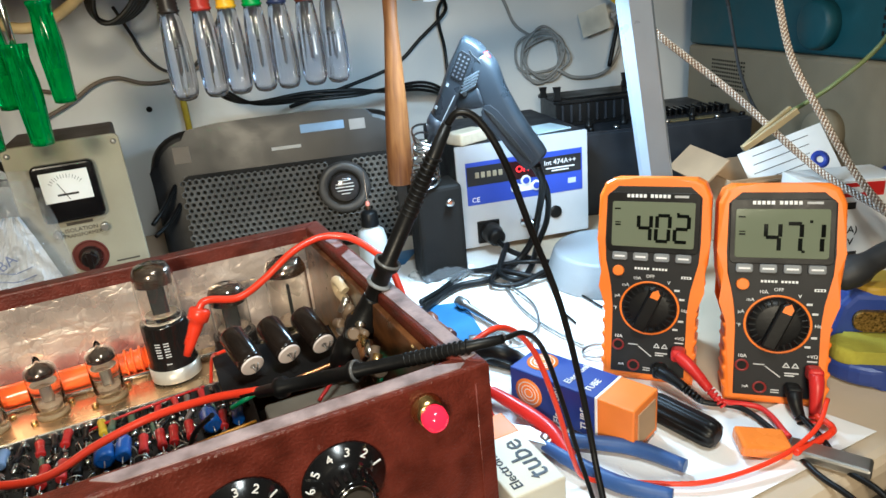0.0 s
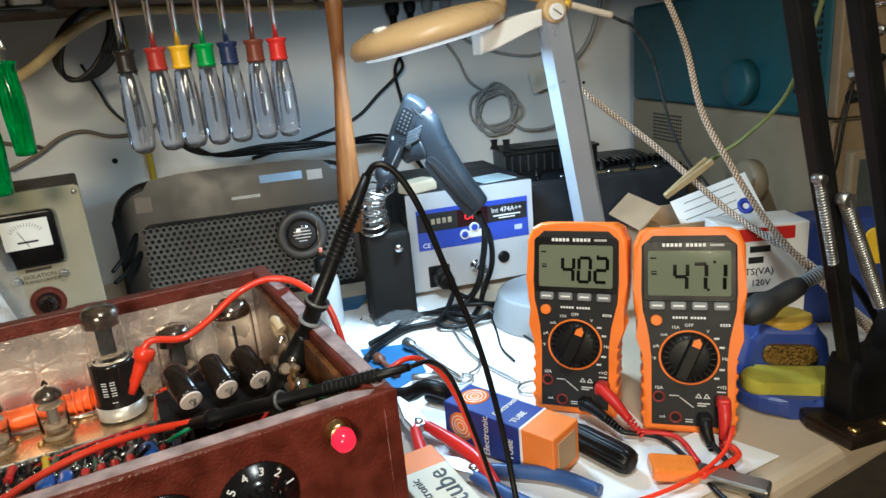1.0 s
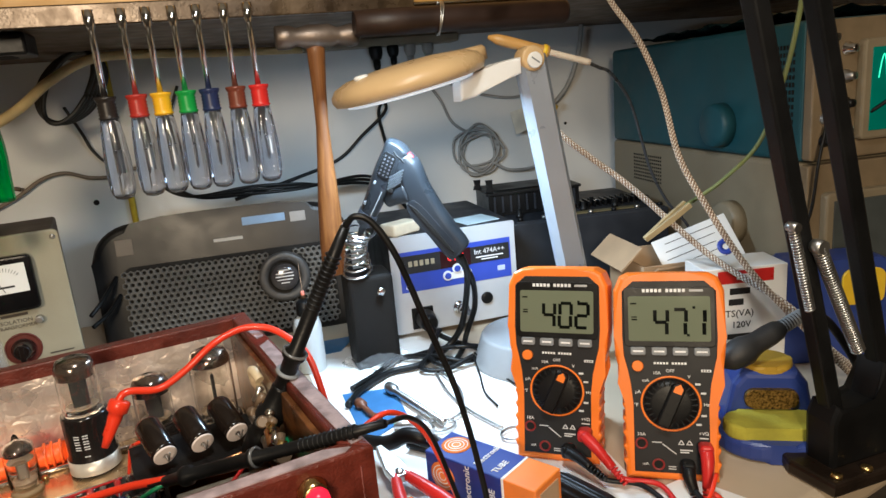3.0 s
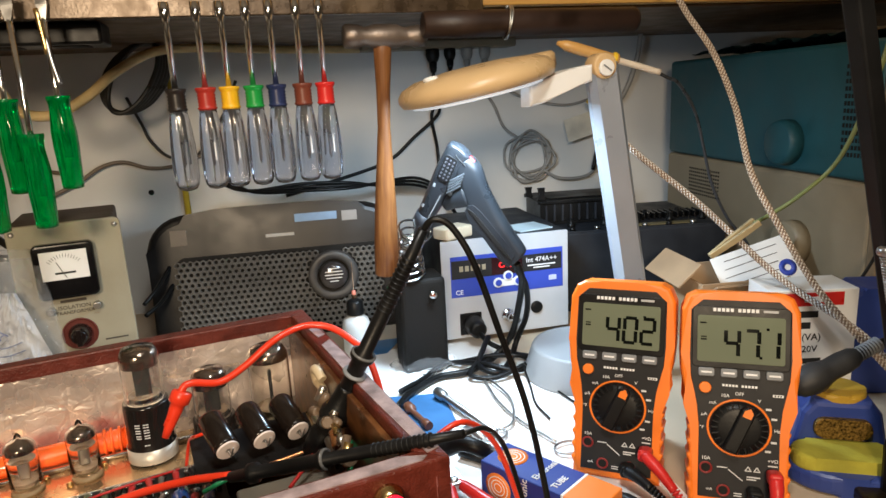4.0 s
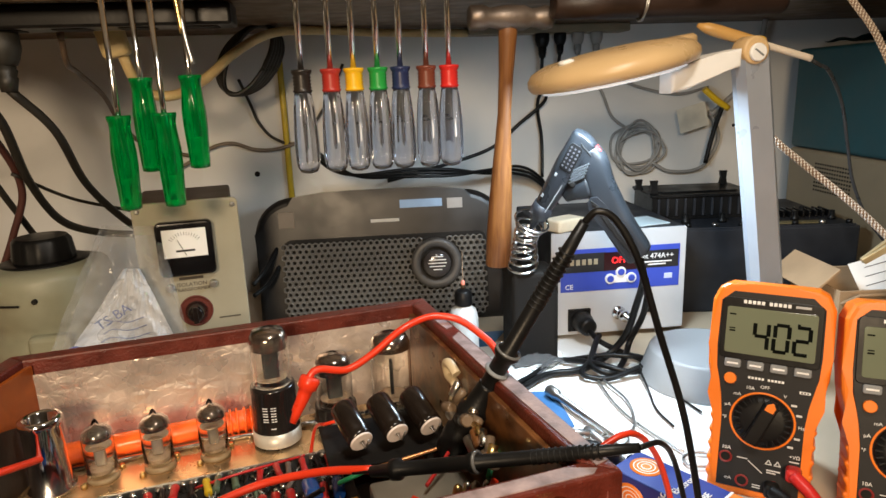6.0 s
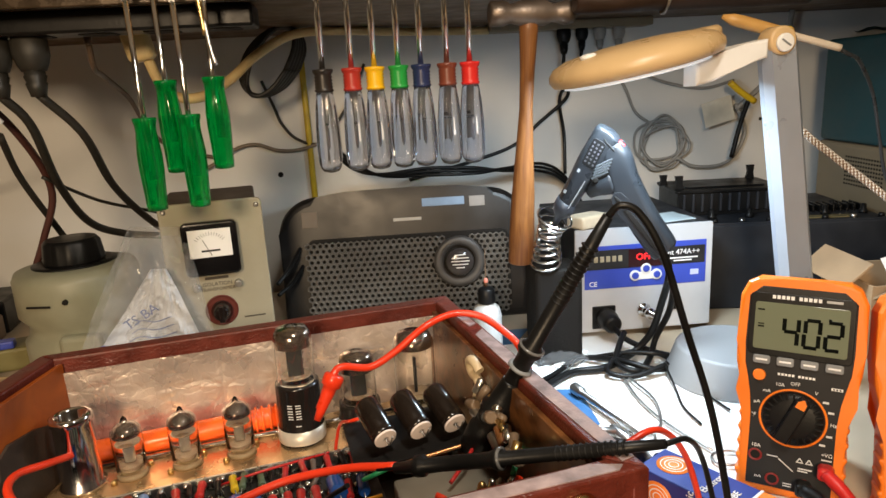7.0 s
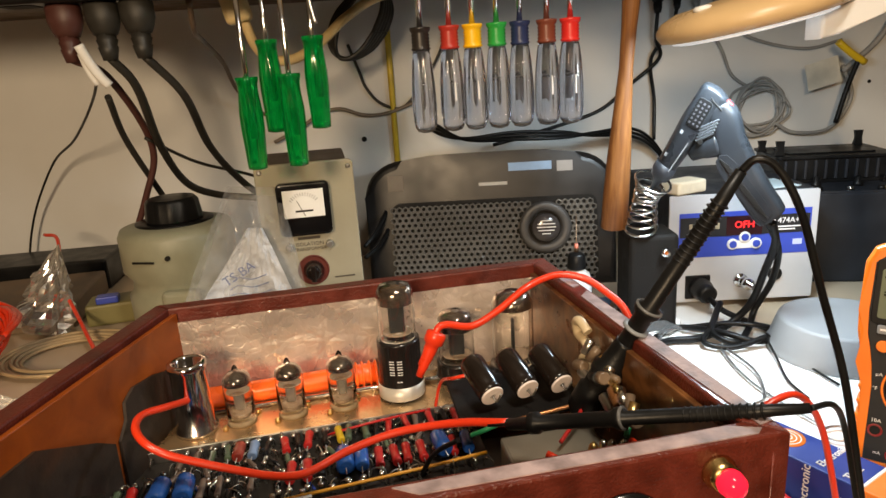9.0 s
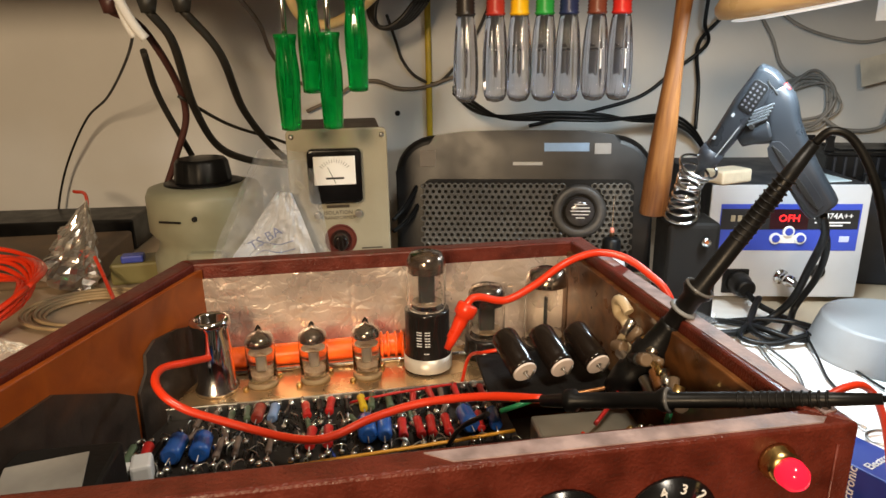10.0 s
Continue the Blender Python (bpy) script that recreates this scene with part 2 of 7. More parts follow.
def add_sweep(bm, pts, r, seg=8, n=8, m=I4, radii=None, smooth=True):
    """A round bar along a smooth line. radii: factors of r, spread along it."""
    line = glide(pts, n) if n else [Vector(q) for q in pts]
    line = [m @ q for q in line]
    side, rings = None, []
    for k, q in enumerate(line):
        d = (line[min(k + 1, len(line) - 1)] - line[max(k - 1, 0)]).normalized()
        if side is None:
            side = d.orthogonal().normalized()
        side = (side - d * side.dot(d)).normalized()
        up = d.cross(side)
        f = 1.0
        if radii:
            s = k / (len(line) - 1) * (len(radii) - 1)
            i = min(int(s), len(radii) - 2)
            f = radii[i] + (radii[i + 1] - radii[i]) * (s - i)
        rings.append([bm.verts.new(q + r * f * (math.cos(2 * math.pi * j / seg) * side + math.sin(2 * math.pi * j / seg) * up)) for j in range(seg)])
    for a, b in zip(rings, rings[1:]):
        for j in range(seg):
            bm.faces.new((a[j], a[(j + 1) % seg], b[(j + 1) % seg], b[j])).smooth = smooth
    bm.faces.new(rings[0][::-1])
    bm.faces.new(rings[-1])
    return bm


def helix(r, pitch, turns, n=14, z0=0.0, r2=None):
    r2 = r if r2 is None else r2
    k = int(turns * n)
    return [((r + (r2 - r) * i / k) * math.cos(2 * math.pi * i / n), (r + (r2 - r) * i / k) * math.sin(2 * math.pi * i / n), z0 + pitch * i / n) for i in range(k + 1)]


def finish(name, bm, material):
    bmesh.ops.recalc_face_normals(bm, faces=bm.faces)
    me = bpy.data.meshes.new(name)
    bm.to_mesh(me)
    bm.free()
    me.materials.append(material)
    return new(name, me)


def part(name, bm, material, parent, label=""):
    """One mesh under a thing or under a part."""
    ob = finish(name, bm, material)
    ob.parent = parent
    return tagged(ob, label) if label else ob


def thing(name, m, label, category, group="", kind=""):
    """An empty at the base of a thing, for its parts."""
    ob = new(name)
    ob.empty_display_size = 0.02
    ob.matrix_world = m
    return tagged(ob, label, category, group, kind)


def solid(name, bm, material, label, category, group="", kind="", m=None):
    """A thing of one mesh."""
    ob = finish(name, bm, material)
    if m is not None:
        ob.matrix_world = m
    return tagged(ob, label, category, group, kind)


def B():
    return bmesh.new()


def lettering(name, text, size, m, material, parent, depth=0.0003, align="CENTER", label=""):
    """Raised print in the built-in font, as a mesh."""
    cu = bpy.data.curves.new(name, "FONT")
    cu.body, cu.size, cu.extrude, cu.align_x, cu.align_y, cu.resolution_u = text, size, depth, align, "CENTER", 2
    tmp = bpy.data.objects.new(name, cu)
    scene.collection.objects.link(tmp)
    me = bpy.data.meshes.new_from_object(tmp.evaluated_get(bpy.context.evaluated_depsgraph_get()))
    bpy.data.objects.remove(tmp)
    bpy.data.curves.remove(cu)
    me.transform(m)
    me.materials.append(material)
    ob = new(name, me)
    ob.parent = parent
    return tagged(ob, label) if label else ob


# ---- the room and the bench ----
def slab(name, lo, hi, material, label="", bevel=0.0):
    b = B()
    add_box(b, *(h - l for l, h in zip(lo, hi)), Matrix.Translation([(l + h) / 2 for l, h in zip(lo, hi)]), bevel)
    return solid(name, b, material, label or name, "structure", "", "structure")


slab("floor", (-2.2, -2.2, -0.1), (2.2, 1.3, 0.0), FLOOR, "dark vinyl workshop floor")
slab("wall_north", (-2.2, 1.15, 0.0), (2.2, 1.3, 2.4), WALL, "off-white painted wall behind the bench")
# added unseen enclosure, coloured dark so that it throws back little light
slab("wall_west", (-2.35, -2.2, 0.0), (-2.2, 1.3, 2.4), LOWBOUNCE, "unseen plain side wall, darkened to cut bounced light")
slab("wall_east", (2.2, -2.2, 0.0), (2.35, 1.3, 2.4), LOWBOUNCE, "unseen plain side wall, darkened to cut bounced light")
slab("wall_south", (-2.2, -2.35, 0.0), (2.2, -2.2, 2.4), LOWBOUNCE, "unseen plain wall, darkened to cut bounced light")
slab("ceiling", (-2.2, -2.2, 2.4), (2.2, 1.3, 2.5), CEIL, "unseen plain ceiling, greyed to cut bounced light")

bench = thing("workbench", T(0, 0, 0), "cluttered workbench with a beige laminate top and rounded front edge", "workbench")
b = B()
add_prism(b, [(-1.4, -0.082), (1.9, 0.614), (1.9, 1.146), (-1.4, 1.146)], 0.715, 0.75, bevel=0.010, seg=3)
part("tabletop", b, BENCH, bench)
for x, y in ((-1.3, 0.1), (-1.3, 1.1), (0.5, 0.45), (1.8, 1.1)):
    b = B()
    add_box(b, 0.05, 0.05, 0.715, T(x, y, 0.3575), 0.004)
    part("leg", b, SHELFWOOD, bench)

shelf = thing("wall_shelf", T(0, 0.72, 1.168), "wooden shelf above the bench with a yellowed front edge", "shelf")
# the board's dark wood colour carries the shade beneath the shelf
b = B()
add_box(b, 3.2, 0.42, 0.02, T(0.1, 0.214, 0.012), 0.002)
part("board", b, wood("shaded_board_wood", (0.05, 0.026, 0.010), (0.13, 0.070, 0.026), 0.5), shelf, "underside with its shade put into the wood colour")
b = B()
add_box(b, 3.2, 0.018, 0.09, T(0.1, -0.005, 0.050), 0.002)
part("front_edge", b, wood("yellow_pine", (0.34, 0.17, 0.04), (0.56, 0.32, 0.08), 0.45), shelf, "varnished yellow pine edge")
b = B()
add_box(b, 0.75, 0.010, 0.020, T(-0.10, -0.0195, 0.008), 0.0015)
part("magnetic_strip", b, mat("tarnished_strip", (0.055, 0.036, 0.020), 0.28, 0.35, var=0.4, scale=60, bump=0.3, stain=0.6, stain_col=(0.12, 0.08, 0.04)), shelf, "tarnished brown magnetic tool strip")


# ---- valve amplifier under repair ----
AMP = T(-0.270, 0.526, 0.75, 0, 0, 10.2)
amp = thing("valve_amplifier", AMP, "open burgundy vinyl-covered valve amplifier on the bench", "amplifier")


def uv(u, v, z=0.0):
    """A place in the cabinet: along its back, forward from its back, above the bench."""
    return Vector((u, -v, z))


def world_uv(u, v, z=0.0):
    return AMP @ uv(u, v, z)


def quad_panel(name, pts, z0, z1, material, label="", bevel=0.0015):
    b = B()
    add_prism(b, [(u, -v) for u, v in pts], z0, z1, bevel=bevel)
    for q in b.verts:
        if q.co.z > 0.1:
            q.co.z += 0.026 * -q.co.y
    return part(name, b, material, amp, label)


OB = [(0.0, 0.0), (0.324, 0.0), (0.324, 0.310), (-0.093, 0.310)]
IB = [(0.0115, 0.014), (0.310, 0.014), (0.310, 0.296), (-0.074, 0.296)]
RIM = 0.145
quad_panel("back_panel", [OB[0], OB[1], IB[1], IB[0]], 0.0, RIM, TOLEX)
quad_panel("side_panel", [OB[1], OB[2], IB[2], IB[1]], 0.0, RIM, TOLEX)
quad_panel("front_panel", [OB[2], OB[3], IB[3], IB[2]], 0.0, RIM, TOLEX, "burgundy vinyl front with dials")
quad_panel("side_panel", [OB[3], OB[0], IB[0], IB[3]], 0.0, RIM, TOLEX)
quad_panel("bottom_panel", [IB[0], IB[1], IB[2], IB[3]], 0.002, 0.012, AMPWOOD)
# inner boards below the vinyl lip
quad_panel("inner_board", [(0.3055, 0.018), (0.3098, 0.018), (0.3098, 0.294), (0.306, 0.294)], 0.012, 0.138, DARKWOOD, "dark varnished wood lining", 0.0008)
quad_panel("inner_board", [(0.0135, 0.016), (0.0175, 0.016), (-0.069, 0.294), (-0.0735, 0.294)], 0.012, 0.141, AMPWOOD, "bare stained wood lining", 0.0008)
# irregular dark patches on the left lining
DARKPATCH = mat("grey_black_patch", (0.030, 0.020, 0.014), 0.6, var=0.4, scale=70, stain=0.7, stain_col=(0.085, 0.032, 0.012), bump=0.3)
d = Vector((-0.0835, -0.268, 0)).normalized()
for name, pts in (("black_paint_patch", ((0.001, 0.045), (0.001, 0.100), (0.012, 0.107), (0.030, 0.108), (0.045, 0.113), (0.072, 0.117), (0.084, 0.112), (0.086, 0.100), (0.096, 0.090), (0.098, 0.045))),
                  ("black_paint_patch", ((0.103, 0.020), (0.102, 0.092), (0.118, 0.103), (0.165, 0.128), (0.255, 0.130), (0.255, 0.020)))):
    b = B()
    base = Vector((0.0185, -0.018, 0))
    vs = [b.verts.new(base + d * s + Vector((0.0008, 0, z))) for s, z in pts]
    ws = [b.verts.new(v.co - Vector((0.002, 0, 0))) for v in vs]
    b.faces.new(vs)
    b.faces.new(ws[::-1])
    for k in range(len(vs)):
        b.faces.new((vs[k], ws[k], ws[(k + 1) % len(vs)], vs[(k + 1) % len(vs)]))
    part(name, b, DARKPATCH, amp, "irregular grey-black patch on the wood lining")


def crumpled(w, h, nx, ny, amount, seed, creases=()):
    """A creased sheet with a little thickness, in x and z, facing -y."""
    b = B()
    g = [[None] * (ny + 1) for _ in range(nx + 1)]
    for back in (0, 1):
        for i in range(nx + 1):
            for j in range(ny + 1):
                x, z = w * i / nx, h * j / ny
                q = Vector((x * 38 + seed, z * 45, seed))
                y = amount * (0.7 * noise.noise(q) + 0.5 * abs(noise.noise(q * 2.1)) - 0.5)
                for cx, cz, dx, dz, tall, half in creases:
                    along, off = (x - cx) * dx + (z - cz) * dz, (x - cx) * dz - (z - cz) * dx
                    y += tall * max(0.0, 1 - abs(off) / 0.0024) * max(0.0, min(1.0, (half - abs(along)) / 0.006))
                g[i][j] = b.verts.new((x, y + 0.0004 * back, z))
        for i in range(nx):
            for j in range(ny):
                f = [g[i][j], g[i + 1][j], g[i + 1][j + 1], g[i][j + 1]]
                b.faces.new(f if not back else f[::-1])
    return b


rnd = random.Random(14)
folds = []
for i in range(34):
    a = rnd.choice((0.0, 90.0, 90.0, 90.0)) + rnd.uniform(-14, 14)
    folds.append((rnd.uniform(0, 0.292), rnd.uniform(0.004, 0.076), math.cos(radians(a)), math.sin(radians(a)), rnd.choice((-1, 1)) * rnd.uniform(0.00015, 0.0004), rnd.uniform(0.010, 0.030)))
b = crumpled(0.292, 0.078, 240, 64, 0.0010, 3.0, folds)
bmesh.ops.transform(b, matrix=T(0.0155, -0.0165, 0.056), verts=b.verts)
part("foil_lining", b, FOIL, amp, "creased silver foil shielding")
# chassis deck, rail and component board
b = B()
add_prism(b, [(0.012, -0.019), (0.305, -0.019), (0.305, -0.0845), (-0.007, -0.0845)], 0.056, 0.063, bevel=0.001)
part("chassis_deck", b, DECK, amp, "copper-toned metal chassis")
b = B()
add_box(b, 0.280, 0.0016, 0.014, T(0.130, -0.0856, 0.0575, 0, 0, 0), 0.0004)
part("deck_flange", b, STEEL, amp)
b = B()
add_prism(b, [(-0.030, -0.087), (0.230, -0.087), (0.230, -0.162), (-0.030, -0.166)], 0.052, 0.056, bevel=0.0006)
part("component_board", b, mat("black_fibre_board", (0.022, 0.018, 0.015), 0.6, bump=0.3), amp, "black fibre component board")
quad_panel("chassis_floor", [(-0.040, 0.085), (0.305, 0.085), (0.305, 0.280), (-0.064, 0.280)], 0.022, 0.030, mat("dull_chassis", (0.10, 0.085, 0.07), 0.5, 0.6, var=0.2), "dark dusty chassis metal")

# rubbed and dusty stretches of the rim, the lamp's pale reflection painted in
for pts in ([(0.3125, 0.110), (0.3215, 0.100), (0.3225, 0.205), (0.3225, 0.300), (0.3150, 0.302), (0.3135, 0.250), (0.3120, 0.180)],
            [(0.150, 0.2995), (0.200, 0.2985), (0.262, 0.2990), (0.300, 0.2985), (0.314, 0.3045), (0.310, 0.3080), (0.230, 0.3075), (0.160, 0.3070)],
            [(0.313, 0.060), (0.3205, 0.052), (0.3215, 0.086), (0.3150, 0.090)]):
    b = B()
    add_prism(b, [(u, -v) for u, v in pts], RIM, RIM + 0.0006)
    for q in b.verts:
        q.co.z += 0.026 * -q.co.y
    part("worn_patch", b, SCUFFGLARE, amp, "rubbed greyish patch of vinyl with lamp reflection painted in")

# dials and pilot lamp on the front
def dial_knob(u, z, turn):
    k = B()
    m = T(u, -0.310, z, 90, 0, 0)
    add_lathe(k, [(0.0195, 0.0005), (0.0195, 0.002), (0.0125, 0.005), (0.0105, 0.010), (0.0098, 0.0165), (0.009, 0.0175)], m, 32)
    ob = part("knob", k, GLOSSBLACK, amp, "black control knob with white numbers")
    for j in range(18):
        a = 2 * math.pi * j / 18
        k = B()
        add_box(k, 0.0016, 0.0014, 0.009, m @ T(0.0104 * math.cos(a), 0.0104 * math.sin(a), 0.0115, 0, 0, math.degrees(a)))
        part("knob_rib", k, GLOSSBLACK, ob)
    c = B()
    add_lathe(c, [(0.0085, 0.0172), (0.008, 0.0182), (0.006, 0.0183)], m, 24)
    part("knob_cap", c, CHROME, ob, "bright metal cap")
    for j in range(10):
        a = radians(30 * j + turn)
        mm = m @ T(0.0160 * math.cos(a), 0.0160 * math.sin(a), 0.0042, 0, 0, math.degrees(a) - 90)
        lettering("number", str(j + 1) if j < 9 else "10", 0.0062, mm, WHITEINK, ob)
    return ob


dial_knob(0.2015, 0.1187, 34)
dial_knob(0.246, 0.1187, 20)
b = B()
m = T(0.2895, -0.310, 0.1400, 90, 0, 0)
add_lathe(b, [(0.0078, 0.0), (0.0078, 0.002), (0.0066, 0.004), (0.0064, 0.007), (0.0052, 0.007)], m, 28)
bezel = part("pilot_lamp", b, BRASS, amp, "brass pilot lamp bezel")
b = B()
add_lathe(b, [(0.0054, 0.006), (0.0062, 0.009), (0.0056, 0.013), (0.0034, 0.0155), (0.001, 0.016)], m, 24)
part("lens", b, mat("glowing_red_jewel", (0.75, 0.01, 0.03), 0.15, emit=0.8, emit_col=(1.0, 0.02, 0.06), bump=0), bezel, "glowing red jewel lens")
b = B()
add_lathe(b, [(0.0006, -0.068), (0.0006, 0.068)], T(0.316, -0.3104, 0.076), 6)
part("corner_seam", b, TOLEX, amp)

# ---- big things behind: space heater ----
heat = thing("space_heater", T(0.033, 0.915, 0.75, 0, 0, -4), "black plastic space heater with a honeycomb grille and round dial", "heater")
HW, HH, HD = 0.352, 0.195, 0.150


def heater_outline(w, h):
    pts = [(-w / 2, 0.0), (w / 2, 0.0)]
    n = 8
    r = 0.056
    for k in range(n + 1):
        a = radians(90 * k / n)
        pts.append((w / 2 - r + r * math.cos(a), h - r * 0.9 - 0.006 + r * 0.9 * math.sin(a)))
    for k in range(1, 6):
        x = (w / 2 - r) * (1 - 2 * k / 6)
        pts.append((x, h - 0.006 + 0.006 * math.cos(x / (w / 2) * 1.4)))
    for k in range(n + 1):
        a = radians(90 + 90 * k / n)
        pts.append((-w / 2 + r + r * math.cos(a), h - r * 0.9 - 0.006 + r * 0.9 * math.sin(a)))
    return pts


FADEDPRINT = mat("faded_print", (0.42, 0.40, 0.36), 0.5, bump=0)
TIP = T(0, 0, 0, -9)
b = B()
add_prism(b, heater_outline(HW, HH), -HD, 0.0, TIP @ T(0, 0, 0, 90), bevel=0.012, seg=4)
part("housing", b, mat("black_heater_plastic", (0.012, 0.011, 0.0105), 0.36, var=0.3, bump=0.1, stain=0.5, stain_col=(0.035, 0.030, 0.024), rvar=0.06, ior=1.4), heat)
b = B()
add_prism(b, rounded(0.286, 0.118, 0.012, 5, 0.006, 0.070), -0.001, 0.0020, TIP @ T(0, 0, 0, 90), bevel=0.0008)
part("grille_back", b, BLACKPAINT, heat)
# honeycomb bars, each cell a six-sided ring
b = B()
cell = 0.0086
for i in range(34):
    for j in range(15):
        x = -0.136 + i * cell + (j % 2) * cell / 2
        z = 0.0145 + j * cell * 0.87
        if x > 0.147 or (x - 0.076) ** 2 + (z - 0.086) ** 2 < 0.037 ** 2:
            continue
        ring = []
        for rr, yy in ((cell * 0.575, -0.0022), (cell * 0.575, -0.0050), (cell * 0.44, -0.0054), (cell * 0.35, -0.0042), (cell * 0.33, -0.0022)):
            ring.append([b.verts.new(TIP @ Vector((x + rr * math.sin(k * math.pi / 3), yy, z + rr * math.cos(k * math.pi / 3)))) for k in range(6)])
        for p, q in zip(ring, ring[1:]):
            for k in range(6):
                b.faces.new((p[k], p[(k + 1) % 6], q[(k + 1) % 6], q[k]))
tagged(part("honeycomb_grille", b, mat("grey_black_grille", (0.13, 0.12, 0.105), 0.36, var=0.2, bump=0.0, stain=0.4, stain_col=(0.085, 0.072, 0.055)), heat), kind="stuff")
b = B()
m = TIP @ T(0.076, -0.004, 0.086, 90)
add_lathe(b, [(0.036, -0.003), (0.036, 0.004), (0.033, 0.007), (0.026, 0.006), (0.0225, 0.003), (0.0225, -0.003)], m, 40)
dialring = part("dial", b, mat("dusty_grey_black_plastic", (0.065, 0.062, 0.060), 0.45, stain=0.3), heat, "round black thermostat dial")
b = B()
add_lathe(b, [(0.0195, 0.000), (0.0195, 0.012), (0.0178, 0.0145), (0.010, 0.016), (0.001, 0.0165)], m, 32)
part("knob", b, mat("smoked_plastic", (0.05, 0.045, 0.045), 0.12, bump=0, coat=0.6), dialring, "smoked grey knob")
for k, w in enumerate((0.016, 0.024, 0.026, 0.022, 0.012)):
    b = B()
    add_box(b, w, 0.0013, 0.0006, m @ T(0.0, 0.010 - k * 0.0045, 0.0162), 0.0002)
    part("print_bar", b, WHITEINK, dialring)
for nm, w, h, x, z, c in (("sticker", 0.022, 0.022, -0.131, 0.157, mat("faded_sticker", (0.16, 0.13, 0.10), 0.6)), ("logo_bar", 0.040, 0.0045, 0.006, 0.150, FADEDPRINT)):
    b = B()
    add_box(b, w, 0.0008, h, TIP @ T(x, -0.0004, z), 0.0003)
    part(nm, b, c, heat)
b = B()
add_box(b, 0.060, 0.0010, 0.0115, TIP @ T(0.058, -0.0005, 0.172), 0.0003)
part("sticker", b, mat("pale_blue_label", (0.20, 0.30, 0.44), 0.5, bump=0), heat, "pale blue label")
b = B()
add_box(b, 0.022, 0.0010, 0.0145, TIP @ T(0.106, -0.0005, 0.170), 0.0003)
part("sticker", b, mat("silver_label", (0.20, 0.19, 0.18), 0.45, 0.3, bump=0), heat)

# ---- isolation transformer with a panel meter ----
xf = thing("isolation_transformer", T(-0.191, 0.788, 0.75, 0, 0, 9), "putty-coloured metal isolation transformer with a panel meter and black knob", "transformer")
XW, XH = 0.112, 0.218
b = B()
add_box(b, XW - 0.008, 0.110, XH - 0.004, T(-0.003, 0.0560, XH / 2), 0.003)
part("case", b, BROWNCASE, xf, "brown wrinkle-painted case")
b = B()
add_prism(b, rounded(XW, XH - 0.004, 0.006, 4, 0, XH / 2), 0.0, 0.006, T(0, 0, 0, 90), bevel=0.0015)
part("front_panel", b, mat("putty_enamel", (0.33, 0.305, 0.225), 0.42, var=0.06, stain=0.35, stain_col=(0.24, 0.20, 0.13), bump=0.2, bscale=500), xf)
b = B()
add_prism(b, rounded(0.060, 0.062, 0.006, 4), 0.0, 0.012, T(-0.004, -0.006, 0.164, 90), bevel=0.003, seg=3)
mt = part("panel_meter", b, GLOSSBLACK, xf, "square black panel meter")
b = B()
add_box(b, 0.046, 0.001, 0.032, T(-0.004, -0.0184, 0.171), 0.0003)
part("meter_face", b, PAPER, mt, "white meter scale")
b = B()
for k in range(13):
    a = radians(140 - 100 * k / 12)
    add_box(b, 0.0004, 0.0003, 0.004, T(-0.004 + 0.019 * math.cos(a), -0.0191, 0.163 + 0.019 * math.sin(a), 0, 90 - math.degrees(a), 0))
part("scale_marks", b, BLACKINK, mt)
b = B()
add_box(b, 0.0006, 0.0004, 0.020, T(-0.0075, -0.0193, 0.166, 0, -24, 0))
part("needle", b, BLACKINK, mt)
for x in (-0.026, 0.020):
    b = B()
    add_cyl(b, 0.0042, 0.010, T(x, -0.006, 0.1195, 90), 12, 0.001)
    part("terminal", b, STEEL, xf, "metal terminal nut")
DARKPRINT = mat("dark_print", (0.06, 0.05, 0.04), 0.6, bump=0)
b = B()
add_box(b, 0.026, 0.0004, 0.0032, T(-0.003, -0.0063, 0.1275))
part("print_bar", b, DARKPRINT, xf)
lettering("print", "ISOLATION", 0.0064, T(-0.003, -0.0062, 0.1200, 90), DARKPRINT, xf)
lettering("print", "TRANSFORMER", 0.0056, T(-0.003, -0.0062, 0.1140, 90), DARKPRINT, xf)
b = B()
add_box(b, 0.024, 0.0004, 0.0016, T(0.034, -0.0063, 0.076))
part("print_bar", b, DARKPRINT, xf)
b = B()
add_box(b, 0.020, 0.0004, 0.0022, T(-0.004, -0.0189, 0.1625))
part("print_bar", b, BLACKINK, mt)
b = B()
m = T(-0.002, -0.006, 0.088, 90)
add_lathe(b, [(0.0185, 0), (0.0185, 0.0012), (0.0165, 0.0012), (0.0165, 0.0002)], m, 28)
part("dial_plate", b, mat("maroon_dial_plate", (0.11, 0.022, 0.016), 0.4), xf)
b = B()
add_lathe(b, [(0.012, 0.001), (0.012, 0.005), (0.009, 0.012), (0.008, 0.018), (0.006, 0.0185)], m, 20)
add_box(b, 0.006, 0.020, 0.008, m @ T(0, 0, 0.016), 0.001)
part("knob", b, mat("black_bakelite_knob", (0.012, 0.008, 0.007), 0.25, coat=0.3), xf, "black bakelite knob")
for x, z in ((-0.050, 0.208), (0.050, 0.208), (-0.050, 0.03), (0.050, 0.03)):
    b = B()
    add_lathe(b, [(0.003, 0), (0.0028, 0.0012), (0.001, 0.002)], T(x, -0.006, z, 90), 10)
    part("screw", b, STEEL, xf)

